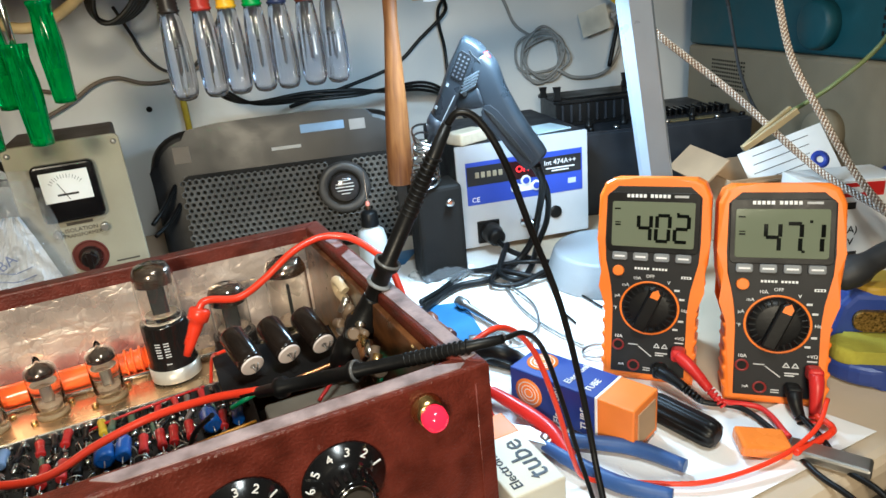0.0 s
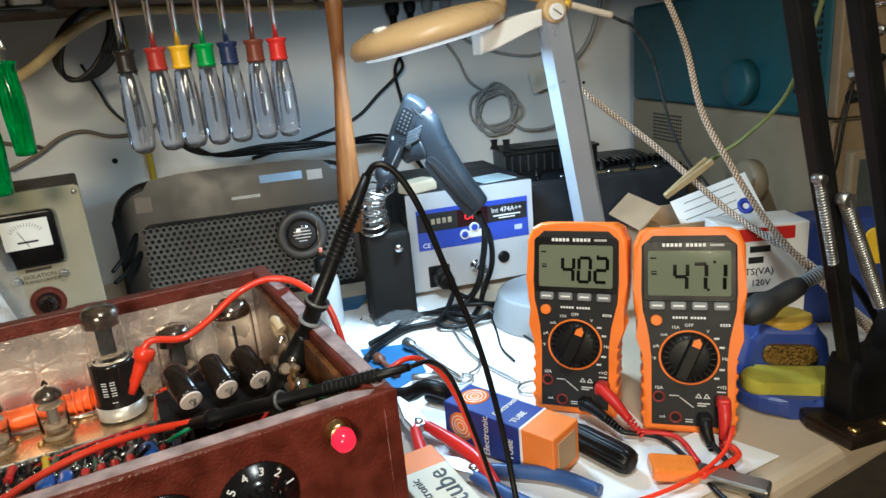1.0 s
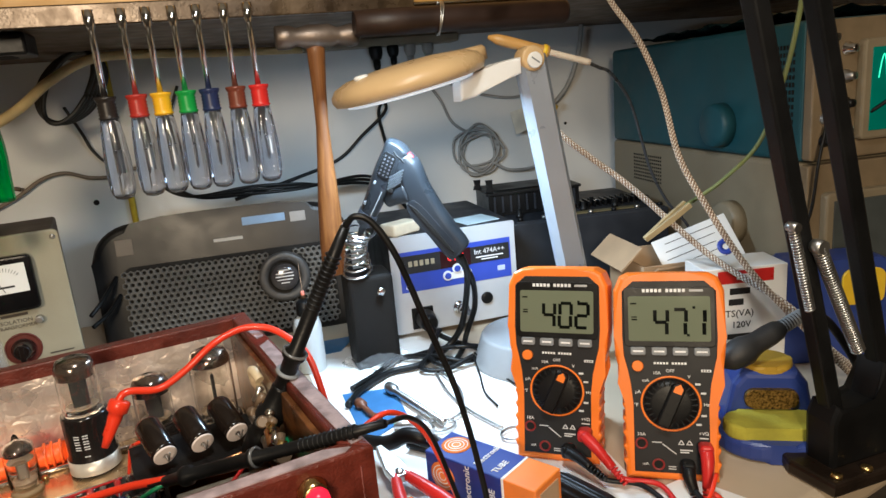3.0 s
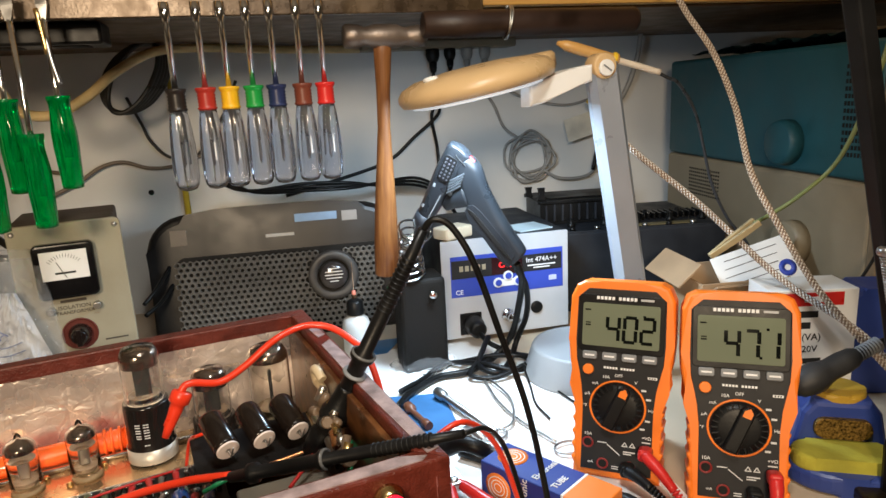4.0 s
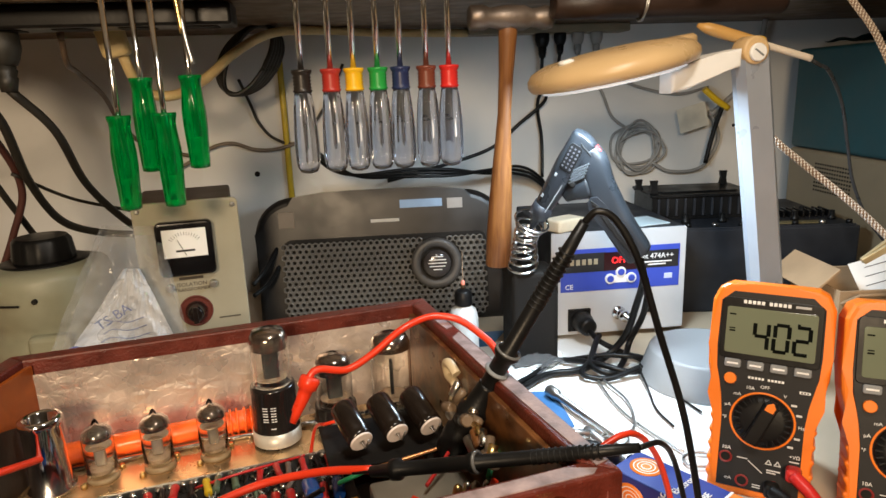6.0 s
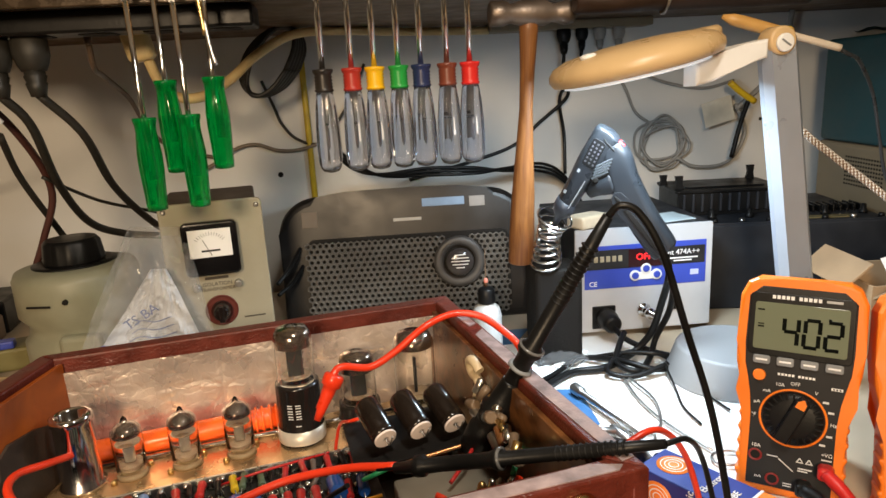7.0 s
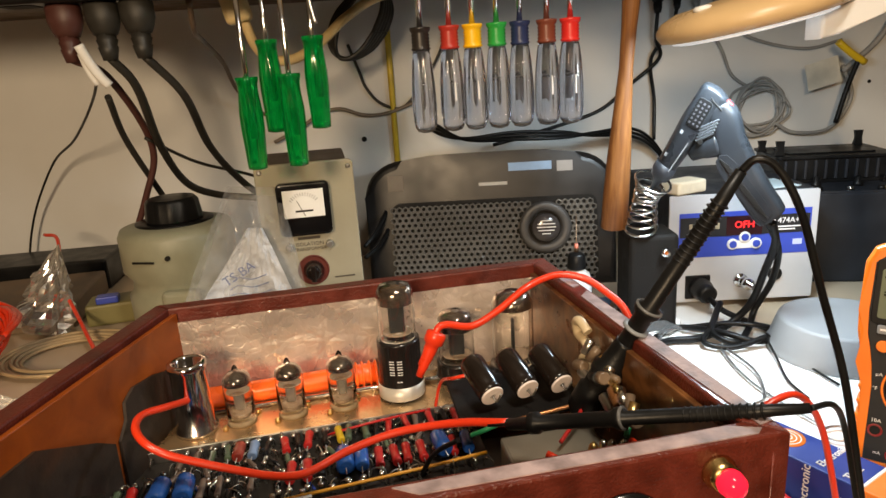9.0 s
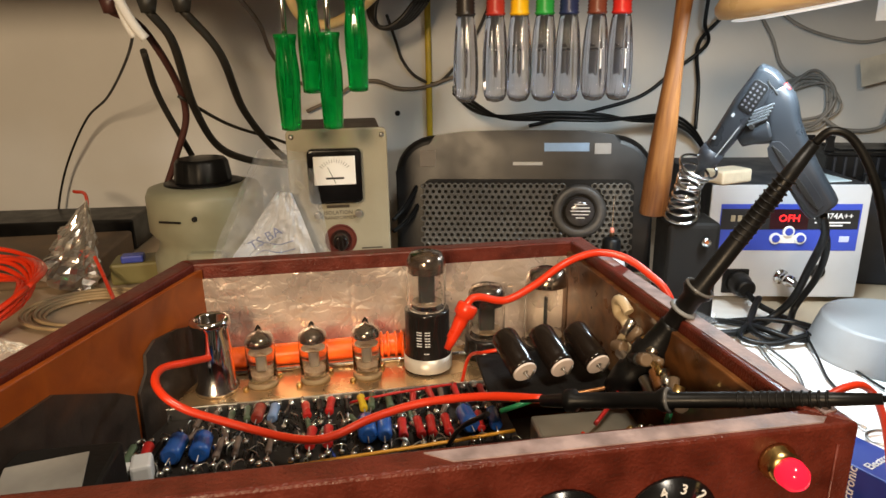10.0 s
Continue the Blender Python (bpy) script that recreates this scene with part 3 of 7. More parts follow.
# ---- soldering station ----
st = thing("soldering_station", T(0.328, 0.797, 0.75, 0, 0, -2.5), "grey and blue desoldering station with a silver front panel", "soldering station")
SW, SH = 0.176, 0.136
b = B()
add_box(b, SW, 0.20, SH, T(0, 0.1005, SH / 2 + 0.008), 0.002)
part("case", b, GREYMETAL, st)
b = B()
add_prism(b, rounded(SW + 0.002, SH, 0.002, 3, 0, SH / 2 + 0.008), 0.0, 0.004, T(0, 0, 0, 90), bevel=0.0006)
pn = part("front_panel", b, STATIONGREY, st, "silver front panel")
for x in (-0.075, 0.075):
    for y in (0.02, 0.18):
        b = B()
        add_cyl(b, 0.007, 0.0085, T(x, y, 0), 12, 0.001)
        part("rubber_foot", b, RUBBER, st)


def plate(name, w, h, x, z, c, parent, proud=0.0006, y=-0.004, label=""):
    k = B()
    add_box(k, w, proud, h, T(x, y - proud / 2, z), proud * 0.3)
    return part(name, k, c, parent, label)


plate("label_field", 0.158, 0.056, 0.002, 0.094, STATIONBLUE, pn, label="blue printed field")
plate("label_band", 0.0578, 0.025, -0.047, 0.104, BLACKINK, pn, 0.0012)
plate("label_band", 0.0580, 0.023, 0.050, 0.1035, BLACKINK, pn, 0.0012)
b = B()
add_box(b, 0.043, 0.0012, 0.024, T(0.001, -0.0052, 0.104), 0.0003)
dsp = part("display", b, mat("dark_red_display", (0.03, 0.008, 0.008), 0.15, bump=0), pn, "dark display with red digits")
lettering("digits", "OFH", 0.012, T(0.001, -0.0060, 0.105, 90), mat("red_led", (0.9, 0.02, 0.02), 0.4, emit=2.5, bump=0), dsp)
GOLDPRINT = mat("pale_gold_print", (0.35, 0.30, 0.20), 0.4, bump=0)
for j in range(5):
    plate("logo_bar", 0.0052, 0.0075, -0.0625 + j * 0.0078, 0.105, GOLDPRINT, pn, 0.0018)
lettering("print", "Int 474A++", 0.0095, T(0.050, -0.0056, 0.1075, 90), WHITEINK, pn)
plate("print_bar", 0.040, 0.0018, 0.050, 0.1000, WHITEINK, pn, 0.0016)
plate("print_bar", 0.024, 0.0018, 0.050, 0.0965, WHITEINK, pn, 0.0016)
lettering("print", "CE", 0.009, T(-0.066, -0.0049, 0.0725, 90), WHITEINK, pn)
plate("print_bar", 0.011, 0.007, 0.066, 0.0800, mat("pale_blue_print", (0.45, 0.5, 0.75), 0.5, bump=0), pn, 0.0012)
for x, z in ((-0.012, 0.081), (0.002, 0.0895), (0.016, 0.081)):
    b = B()
    add_cyl(b, 0.0068, 0.003, T(x, -0.004, z, 90), 20, 0.0006)
    bt = part("button_ring", b, WHITEPLASTIC, pn)
    b = B()
    add_cyl(b, 0.0045, 0.0042, T(x, -0.004, z, 90), 18, 0.0006)
    part("button", b, STATIONBLUE, bt, "round blue button")
b = B()
add_box(b, 0.030, 0.0016, 0.010, T(0.002, -0.0045, 0.0800), 0.0006)
part("button_field", b, WHITEPLASTIC, pn)
b = B()
add_box(b, 0.030, 0.004, 0.030, T(-0.052, -0.005, 0.028), 0.001)
sock = part("socket", b, BLACKPLASTIC, pn, "square black socket")
b = B()
add_lathe(b, [(0.0135, 0.004), (0.0135, 0.014), (0.0115, 0.022), (0.0115, 0.030), (0.008, 0.034)], T(-0.050, -0.004, 0.028, 90), 24)
part("plug", b, RUBBER, sock, "round rubber plug")
b = B()
add_lathe(b, [(0.009, 0), (0.009, 0.003), (0.006, 0.0032), (0.006, 0.012), (0.0072, 0.0125), (0.0072, 0.020), (0.004, 0.021), (0.004, 0.030)], T(0.000, -0.004, 0.034, 90, 0, 10), 20)
part("vacuum_inlet", b, CHROME, pn, "bright metal hose fitting")
b = B()
add_lathe(b, [(0.0085, 0), (0.0085, 0.002), (0.0075, 0.003), (0.001, 0.0032)], T(0.042, -0.004, 0.040, 90), 24)
part("grommet", b, BLACKPLASTIC, pn, "black round filter cap")
b = B()
add_box(b, 0.052, 0.050, 0.0012, T(0.045, 0.035, SH + 0.0088, 0, 0, 12), 0.0003)
solid("instruction_card", b, mat("pale_blue_card", (0.55, 0.66, 0.70), 0.6), "pale blue printed card lying on the soldering station", "card", m=st.matrix_world)


# ---- multimeters ----
FINEPRINT = mat("fine_print", (0.6, 0.6, 0.6), 0.5, bump=0)
DIMPRINT = mat("dim_print", (0.45, 0.45, 0.45), 0.5, bump=0)
SEG = {"0": "abcdef", "1": "bc", "2": "abged", "4": "fgbc", "7": "abc"}


def multimeter(m, shown, label, stand):
    ob = thing("multimeter", m, label, "multimeter", "multimeters on the bench")
    H = 0.186

    def outline(g):
        right = [(0.0375 - g, 0.002 + g), (0.0375 - g, 0.070), (0.0385 - g, 0.088), (0.0445 - g, 0.112), (0.0455 - g, 0.130), (0.0450 - g, H - 0.016), (0.0400 - g, H - 0.004 - g), (0.033 - g * 0.6, H - g), (0.015, H - g)]
        return right + [(-x, z) for x, z in reversed(right)]
    turn = T(0, 0, 0, 90)
    k = B()
    add_prism(k, outline(0.0), -0.042, 0.0, turn, bevel=0.0045, seg=3)
    boot = part("boot", k, ORANGE, ob, "orange rubber boot")
    for sx in (-1, 1):
        for j in range(5):
            k = B()
            add_box(k, 0.006, 0.030, 0.0085, T(sx * 0.0356, 0.016, 0.016 + j * 0.0125, 0, sx * 25, 0), 0.002)
            part("grip_rib", k, ORANGE, boot)
    k = B()
    add_prism(k, outline(0.0072), -0.004, 0.0012, turn, bevel=0.0008)
    face = part("face", k, METERGREY, ob, "dark grey front")
    k = B()
    add_prism(k, rounded(0.0740, 0.0530, 0.004, 4, 0, 0.1470), 0.0, 0.0022, turn, bevel=0.0006)
    part("display_surround", k, BLACKPLASTIC, face)
    for j in range(10):
        plate("logo_bar", 0.0024, 0.0030, -0.0200 + j * 0.0033 + 0.0024 * (j > 4), 0.1705, WHITEINK, face, 0.0004, -0.0024)
    plate("logo_bar", 0.011, 0.0020, 0.022, 0.1704, DIMPRINT, face, 0.0004, -0.0024)
    k = B()
    add_prism(k, rounded(0.0660, 0.0400, 0.002, 3, 0, 0.1455), 0.0, 0.0027, turn, bevel=0.0004)
    lcd = part("display", k, LCD, ob, "greenish LCD display")
    x0 = -0.0065
    for n, ch in enumerate(shown.replace(".", "")):
        w, h, s = 0.0100, 0.0225, 0.0033
        cx, cz = x0 + n * 0.0148, 0.1425
        for q in SEG[ch]:
            sx, sz, ox, oz = {"a": (w, s, 0, h / 2), "g": (w, s, 0, 0), "d": (w, s, 0, -h / 2), "f": (s, h / 2, -w / 2, h / 4), "b": (s, h / 2, w / 2, h / 4),
                              "e": (s, h / 2, -w / 2, -h / 4), "c": (s, h / 2, w / 2, -h / 4)}[q]
            plate("digit_segment", sx * 0.92, sz * 0.90, cx + ox + oz * 0.06, cz + oz, LCDDARK, lcd, 0.0003, -0.0027)
        if shown[n + 1:n + 2] == ".":
            plate("decimal_point", 0.0022, 0.0022, cx + 0.0068, cz - h / 2, LCDDARK, lcd, 0.0003, -0.0027)
    for x, z, w, h in ((-0.0285, 0.1590, 0.005, 0.0013), (-0.0280, 0.1470, 0.0045, 0.0010), (-0.0280, 0.1448, 0.0045, 0.0014), (0.020, 0.1555, 0.0022, 0.0022)):
        plate("lcd_mark", w, h, x, z, LCDDARK, lcd, 0.0003, -0.0027)
    for x in (-0.0255, -0.0085, 0.0085, 0.0255):
        k = B()
        add_prism(k, rounded(0.0125, 0.0072, 0.0016, 3, x, 0.1168), 0.001, 0.0040, turn, bevel=0.0008)
        bt = part("button", k, GREYBUTTON, ob, "grey rubber button")
        plate("print_bar", 0.0085, 0.0016, x, 0.1168, WHITEINK, bt, 0.0003, -0.0040)
    k = B()
    add_cyl(k, 0.0048, 0.0040, turn @ T(-0.0262, 0.1035, 0.001), 18, 0.0008)
    part("button", k, ORANGE, face, "round orange button")
    for j in range(10):
        plate("print_bar", 0.0018, 0.0020, -0.0122 + j * 0.0025 + 0.0020 * (j > 4), 0.1060, WHITEINK, face, 0.0003, -0.0012)
    plate("print_bar", 0.0078, 0.0022, 0.0285, 0.1000, WHITEINK, face, 0.0003, -0.0012)
    for j in range(3):
        plate("print_bar", 0.0012, 0.0012, 0.0285 + (j - 1) * 0.0021, 0.1000, METERGREY, face, 0.0003, -0.0015)
    cz = 0.0705
    k = B()
    add_lathe(k, [(0.0245, 0.0005), (0.0245, 0.0016), (0.0228, 0.0016), (0.0228, 0.0005)], turn @ T(0, cz, 0), 40)
    part("dial_ring", k, ORANGE, face, "thin orange ring")
    k = B()
    add_lathe(k, [(0.0224, 0.0008), (0.0215, 0.0035), (0.0150, 0.0050), (0.0010, 0.0052)], turn @ T(0, cz, 0), 36)
    dl = part("dial", k, BLACKPLASTIC, ob, "black ribbed selector dial")
    for j in range(24):
        a = 2 * math.pi * j / 24
        k = B()
        add_box(k, 0.0050, 0.0014, 0.0030, turn @ T(0.0188 * math.cos(a), cz + 0.0188 * math.sin(a), 0.0040, 0, 0, math.degrees(a)), 0.0003)
        part("dial_rib", k, BLACKPLASTIC, dl)
    k = B()
    add_prism(k, [(-0.0055, -0.0200), (0.0055, -0.0200), (0.0055, 0.0170), (0.0020, 0.0208), (-0.0020, 0.0208), (-0.0055, 0.0170)], 0.004, 0.0112, turn @ T(0, cz, 0, 0, 0, -22), bevel=0.0014)
    part("pointer", k, BLACKPLASTIC, dl)
    k = B()
    add_prism(k, [(-0.0034, 0.0120), (0.0034, 0.0120), (0.0034, 0.0170), (0, 0.0205), (-0.0034, 0.0170)], 0.0112, 0.0118, turn @ T(0, cz, 0, 0, 0, -22))
    part("pointer_mark", k, ORANGE, dl, "orange pointer mark")
    for s, a in (("OFF", 90), ("10A", 112), ("mA", 135), ("V", 58), ("µA", 160), ("°F", 184), ("Hz", 0)):
        r = 0.0288 if s in ("OFF", "10A") else 0.0282
        x = r * math.cos(radians(a))
        x = max(-0.0285, min(0.0285, x))
        lettering("print", s, 0.0040, turn @ T(x, cz + r * math.sin(radians(a)), 0.0013), WHITEINK, face)
    for j, a in enumerate((20, 38, -20, -38)):
        plate("print_bar", 0.0042, 0.0018, 0.0276 * math.cos(radians(a)), cz + 0.0286 * math.sin(radians(a)), FINEPRINT, face, 0.0003, -0.0012)
    for x, z in ((-0.0245, 0.0345), (-0.0110, 0.0165), (0.0120, 0.0165), (0.0265, 0.0335)):
        k = B()
        add_lathe(k, [(0.0052, 0.0008), (0.0052, 0.0022), (0.0040, 0.0024), (0.0034, 0.0004)], turn @ T(x, z, 0), 18)
        jk = part("jack", k, mat("dark_red_ring", (0.22, 0.016, 0.014), 0.4), ob, "red-ringed input jack")
        k = B()
        add_cyl(k, 0.0034, 0.0016, turn @ T(x, z, 0.0004), 14)
        part("jack_hole", k, BLACKPAINT, jk)
    lettering("print", "10A", 0.0042, turn @ T(-0.0245, 0.0425, 0.0013), WHITEINK, face)
    lettering("print", "+VΩ", 0.0040, turn @ T(0.0255, 0.0450, 0.0013), WHITEINK, face)
    lettering("print", "mA", 0.0034, turn @ T(-0.0215, 0.0165, 0.0013), WHITEINK, face)
    for x, z, w, h, a in ((-0.012, 0.036, 0.008, 0.0008, 0), (-0.002, 0.0305, 0.014, 0.0008, 38), (0.0115, 0.0300, 0.010, 0.0011, 0), (0.0100, 0.0280, 0.007, 0.0010, 0), (0.000, 0.0150, 0.006, 0.0008, 0), (0.000, 0.0130, 0.006, 0.0008, 0), (0.0255, 0.0410, 0.007, 0.0010, 0),
                          (0.0075, 0.0350, 0.0046, 0.0008, 0), (0.0063, 0.0366, 0.0046, 0.0008, -60), (0.0087, 0.0366, 0.0046, 0.0008, 60),
                          (0.0140, 0.0350, 0.0046, 0.0008, 0), (0.0128, 0.0366, 0.0046, 0.0008, -60), (0.0152, 0.0366, 0.0046, 0.0008, 60)):
        k = B()
        add_box(k, w, 0.0003, h, T(x, -0.00135, z, 0, a, 0))
        part("print_bar", k, FINEPRINT, face)
    k = B()
    add_prism(k, rounded(0.050, 0.100, 0.008, 3), -0.003, 0.003, T(0, 0.066, 0.070, 90 + stand, 0, 0), bevel=0.001)
    part("tilt_stand", k, BLACKPLASTIC, ob)
    return ob


LOWER = Matrix.Diagonal((0.97, 1.0, 0.925, 1))
METER_A = T(0.289, 0.438, 0.75, 0, 0, -38) @ T(0, 0, 0, -13) @ LOWER
METER_B = T(0.3585, 0.371, 0.75, 0, 0, -33) @ T(0, 0, 0, -15) @ LOWER
multimeter(METER_A, "402", "orange-booted digital multimeter reading 402, propped on its stand", 28)
multimeter(METER_B, "47.1", "orange-booted digital multimeter reading 47.1, propped on its stand", 28)


# ---- hanging tools on the magnetic strip ----
CLEAR = mat("clear_blue_acetate", (0.76, 0.81, 0.93), 0.03, var=0.03, bump=0.0, stain=0, trans=0.97, ior=1.45, rvar=0.02)
GREENACETATE = mat("clear_green_acetate", (0.0, 0.50, 0.085), 0.05, var=0.2, scale=60, bump=0.0, stain=0.2, trans=0.86, ior=1.45)


def fluted(b, prof, flutes, depth, m=I4, seg=40):
    """A turned handle with lengthwise flutes."""
    rings = []
    for r, z, f in prof:
        rings.append([b.verts.new(m @ Vector((r * (1 - f * depth * (0.5 + 0.5 * math.cos(flutes * a))) * math.cos(a), r * (1 - f * depth * (0.5 + 0.5 * math.cos(flutes * a))) * math.sin(a), z)))
                      for a in (2 * math.pi * k / seg for k in range(seg))])
    for p, q in zip(rings, rings[1:]):
        for k in range(seg):
            b.faces.new((p[k], p[(k + 1) % seg], q[(k + 1) % seg], q[k])).smooth = True
    b.faces.new(rings[0][::-1])
    b.faces.new(rings[-1])


def nut_driver(x, colour, word):
    ob = thing("nut_driver", T(x, 0.697, 1.000), f"hanging nut driver with clear handle and {word} collar", "nut driver", "row of nut drivers")
    k = B()
    fluted(k, [(0.003, -0.001, 0), (0.0080, 0.0005, 0), (0.0106, 0.004, 0.2), (0.0116, 0.007, 0.5), (0.0126, 0.012, 1), (0.0130, 0.026, 1), (0.0124, 0.045, 1), (0.0108, 0.064, 1), (0.0092, 0.074, 0.3), (0.0082, 0.0775, 0)], 8, 0.14)
    part("handle", k, CLEAR, ob, "clear fluted handle")
    k = B()
    add_lathe(k, [(0.0006, 0.022), (0.0024, 0.026), (0.0026, 0.077)], I4, 10)
    part("shank_core", k, STEEL, ob)
    if word in ("red", "yellow", "brown", "bright red"):
        k = B()
        add_box(k, 0.0016, 0.0006, 0.018, T(0.003, -0.0117, 0.038, -4), 0.0002)
        part("print_bar", k, WHITEINK, ob)
    k = B()
    add_lathe(k, [(0.0080, 0.0775), (0.0094, 0.079), (0.0096, 0.080)] + [(0.0080 + 0.0011 * (j % 2), 0.081 + j * 0.0016) for j in range(9)] + [(0.0096, 0.0962), (0.0102, 0.098), (0.0100, 0.0995), (0.004, 0.1000)], I4, 24)
    part("collar", k, mat(f"{word}_collar", colour, 0.35, bump=0.03), ob, f"{word} collar")
    k = B()
    add_lathe(k, [(0.0030, 0.0995), (0.0030, 0.160), (0.0036, 0.163), (0.0052, 0.167), (0.0052, 0.180), (0.0036, 0.180), (0.0034, 0.174)], I4, 14)
    part("shaft", k, CHROME, ob, "chrome shaft with socket")
    return ob


for j, (c, w) in enumerate((((0.02, 0.016, 0.014), "black"), ((0.38, 0.03, 0.02), "red"), ((0.80, 0.45, 0.01), "yellow"), ((0.02, 0.30, 0.05), "green"), ((0.02, 0.03, 0.09), "navy"), ((0.17, 0.045, 0.025), "brown"), ((0.62, 0.025, 0.02), "bright red"))):
    nut_driver((-0.0465, -0.0185, 0.0040, 0.0275, 0.0500, 0.0760, 0.0990)[j], c, w)


def green_driver(x, y, z, top, wide):
    ob = thing("screwdriver", T(x, y, z), "flat screwdriver with a translucent green handle hanging blade up", "screwdriver", "green screwdrivers")
    k = B()
    fluted(k, [(0.006, 0.000, 0), (0.0092, 0.001, 0.2), (0.0096, 0.006, 0.4), (0.0102, 0.020, 1), (0.0112, 0.040, 1), (0.0112, 0.054, 0.8), (0.0100, 0.066, 0.3), (0.0092, 0.074, 0), (0.0094, 0.0800, 0), (0.0106, 0.0845, 0), (0.0104, 0.0870, 0), (0.0040, 0.0870, 0)], 8, 0.14)
    part("handle", k, GREENACETATE, ob, "translucent green handle")
    k = B()
    add_lathe(k, [(0.0026, 0.030), (0.0026, top - 0.020)], I4, 12)
    m = T(0, 0, top - 0.020)
    vs = [[k.verts.new(m @ Vector((sx * w, sy * d, z2))) for sx, sy in ((-1, -1), (1, -1), (1, 1), (-1, 1))] for w, d, z2 in ((0.0024, 0.0024, -0.001), (0.0048 * wide, 0.0014, 0.012), (0.0044 * wide, 0.0005, 0.022))]
    for p, q in zip(vs, vs[1:]):
        for i in range(4):
            k.faces.new((p[i], p[(i + 1) % 4], q[(i + 1) % 4], q[i]))
    k.faces.new(vs[0][::-1])
    k.faces.new(vs[-1])
    part("blade", k, CHROME, ob, "steel blade")
    return ob


green_driver(-0.212, 0.672, 0.977, 0.210, 0.8)
green_driver(-0.193, 0.690, 1.010, 0.185, 0.8)
green_driver(-0.172, 0.672, 0.978, 0.206, 1.1)
green_driver(-0.149, 0.690, 1.011, 0.176, 1.0)

ham = thing("hammer", T(0.1600, 0.757, 0.871, 8.4, 1.3, 0), "ball-peen hammer with a worn hickory handle hanging head up", "hammer")
k = B()
rings = []
for z, w, d in ((0.0, 0.0135, 0.0105), (0.002, 0.0148, 0.0115), (0.040, 0.0146, 0.0115), (0.085, 0.0130, 0.0105), (0.140, 0.0095, 0.0085), (0.180, 0.0072, 0.0075), (0.220, 0.0078, 0.0080), (0.260, 0.0098, 0.0085), (0.280, 0.0100, 0.0085)):
    rings.append([k.verts.new((w * math.cos(a), d * math.sin(a), z)) for a in (2 * math.pi * i / 20 for i in range(20))])
for p, q in zip(rings, rings[1:]):
    for i in range(20):
        k.faces.new((p[i], p[(i + 1) % 20], q[(i + 1) % 20], q[i])).smooth = True
k.faces.new(rings[0][::-1])
k.faces.new(rings[-1])
part("handle", k, HICKORY, ham, "worn hickory handle")
k = B()
add_lathe(k, [(0.010, -0.046), (0.0125, -0.044), (0.0125, -0.030), (0.0095, -0.024), (0.0125, -0.012), (0.0125, 0.012), (0.0092, 0.020), (0.0100, 0.026), (0.0125, 0.034), (0.0105, 0.042), (0.004, 0.046)], T(0.004, 0, 0.277, 0, 90, 0), 24)
part("head", k, IRONHEAD, ham, "worn iron head")

# ---- desk lamp ----
lamp = thing("desk_lamp", T(0.371, 0.653, 0.75), "lit tan desk lamp with a grey pole and broad white base", "desk lamp")
k = B()
add_lathe(k, [(0.068, 0.0), (0.0715, 0.0015), (0.0715, 0.005), (0.068, 0.014), (0.0615, 0.034), (0.0600, 0.0365), (0.0570, 0.0372)], I4, 56)
base = part("base", k, mat("base_grey_plastic", (0.27, 0.28, 0.29), 0.45, var=0.05, stain=0.2), lamp, "pale grey sloping base")
k = B()
add_lathe(k, [(0.0570, 0.0370), (0.0540, 0.0360), (0.030, 0.0345), (0.002, 0.0340)], I4, 48)
part("base_top", k, LIGHTGREY, base, "white dished top")
for j in range(3):
    k = B()
    add_box(k, 0.014, 0.0028, 0.0012, T(-0.012 + 0.004 * j, -0.006 - 0.003 * j, 0.0355, 0, 0, 25 - 40 * j), 0.0004)
    part("base_mark", k, GREYBUTTON, base)
k = B()
lo, hi = Vector((0.054, -0.038, 0.022)), Vector((-0.012, -0.061, 0.352))
ax = (hi - lo).normalized()
sd = Vector((1, 0, 0.0)) - ax * ax.x
sd.normalize()
fw = ax.cross(sd)
mm = Matrix((sd, fw, ax)).transposed().to_4x4()
mm.translation = lo
add_prism(k, [(-0.0155, 0.002), (-0.0115, -0.0085), (0.0095, -0.0105), (0.0155, -0.004), (0.0155, 0.0105), (-0.0145, 0.0105)], 0.0, (hi - lo).length, mm, bevel=0.0015)
part("pole", k, LAMPGREY, lamp, "satin aluminium pole")
k = B()
add_cyl(k, 0.0125, 0.022, T(-0.013, -0.050, 0.350, 90), 28, 0.002)
joint = part("joint", k, TAN, lamp, "tan plastic elbow joint")
k = B()
add_cyl(k, 0.0080, 0.004, T(-0.013, -0.0715, 0.348, 90), 24, 0.0012)
part("pivot_screw", k, WHITEPLASTIC, joint, "white pivot cap")
k = B()
add_box(k, 0.010, 0.0010, 0.0014, T(-0.013, -0.0757, 0.348, 0, 35, 0))
part("screw_slot", k, GREYBUTTON, joint)
k = B()
m = T(-0.133, -0.033, 0.341, 0, -11, 0)
arm = [(-0.026, 0.0), (-0.050, -0.004), (-0.078, -0.012), (-0.092, -0.016), (-0.092, -0.037), (-0.076, -0.034), (-0.048, -0.022), (-0.026, -0.016)]
add_prism(k, arm, 0.0, 0.026, T(0, -0.058, 0.352, 90) @ T(0, 0, -0.013), bevel=0.003, seg=3)
part("arm", k, WHITEPLASTIC, lamp, "short bowed white arm")
k = B()
add_lathe(k, [(0.068, -0.010), (0.0755, -0.0085), (0.0785, -0.003), (0.0780, 0.002), (0.0730, 0.008), (0.060, 0.0130), (0.030, 0.0158), (0.002, 0.0165)], m, 56)
head = part("head", k, TAN, lamp, "round tan lamp head")
k = B()
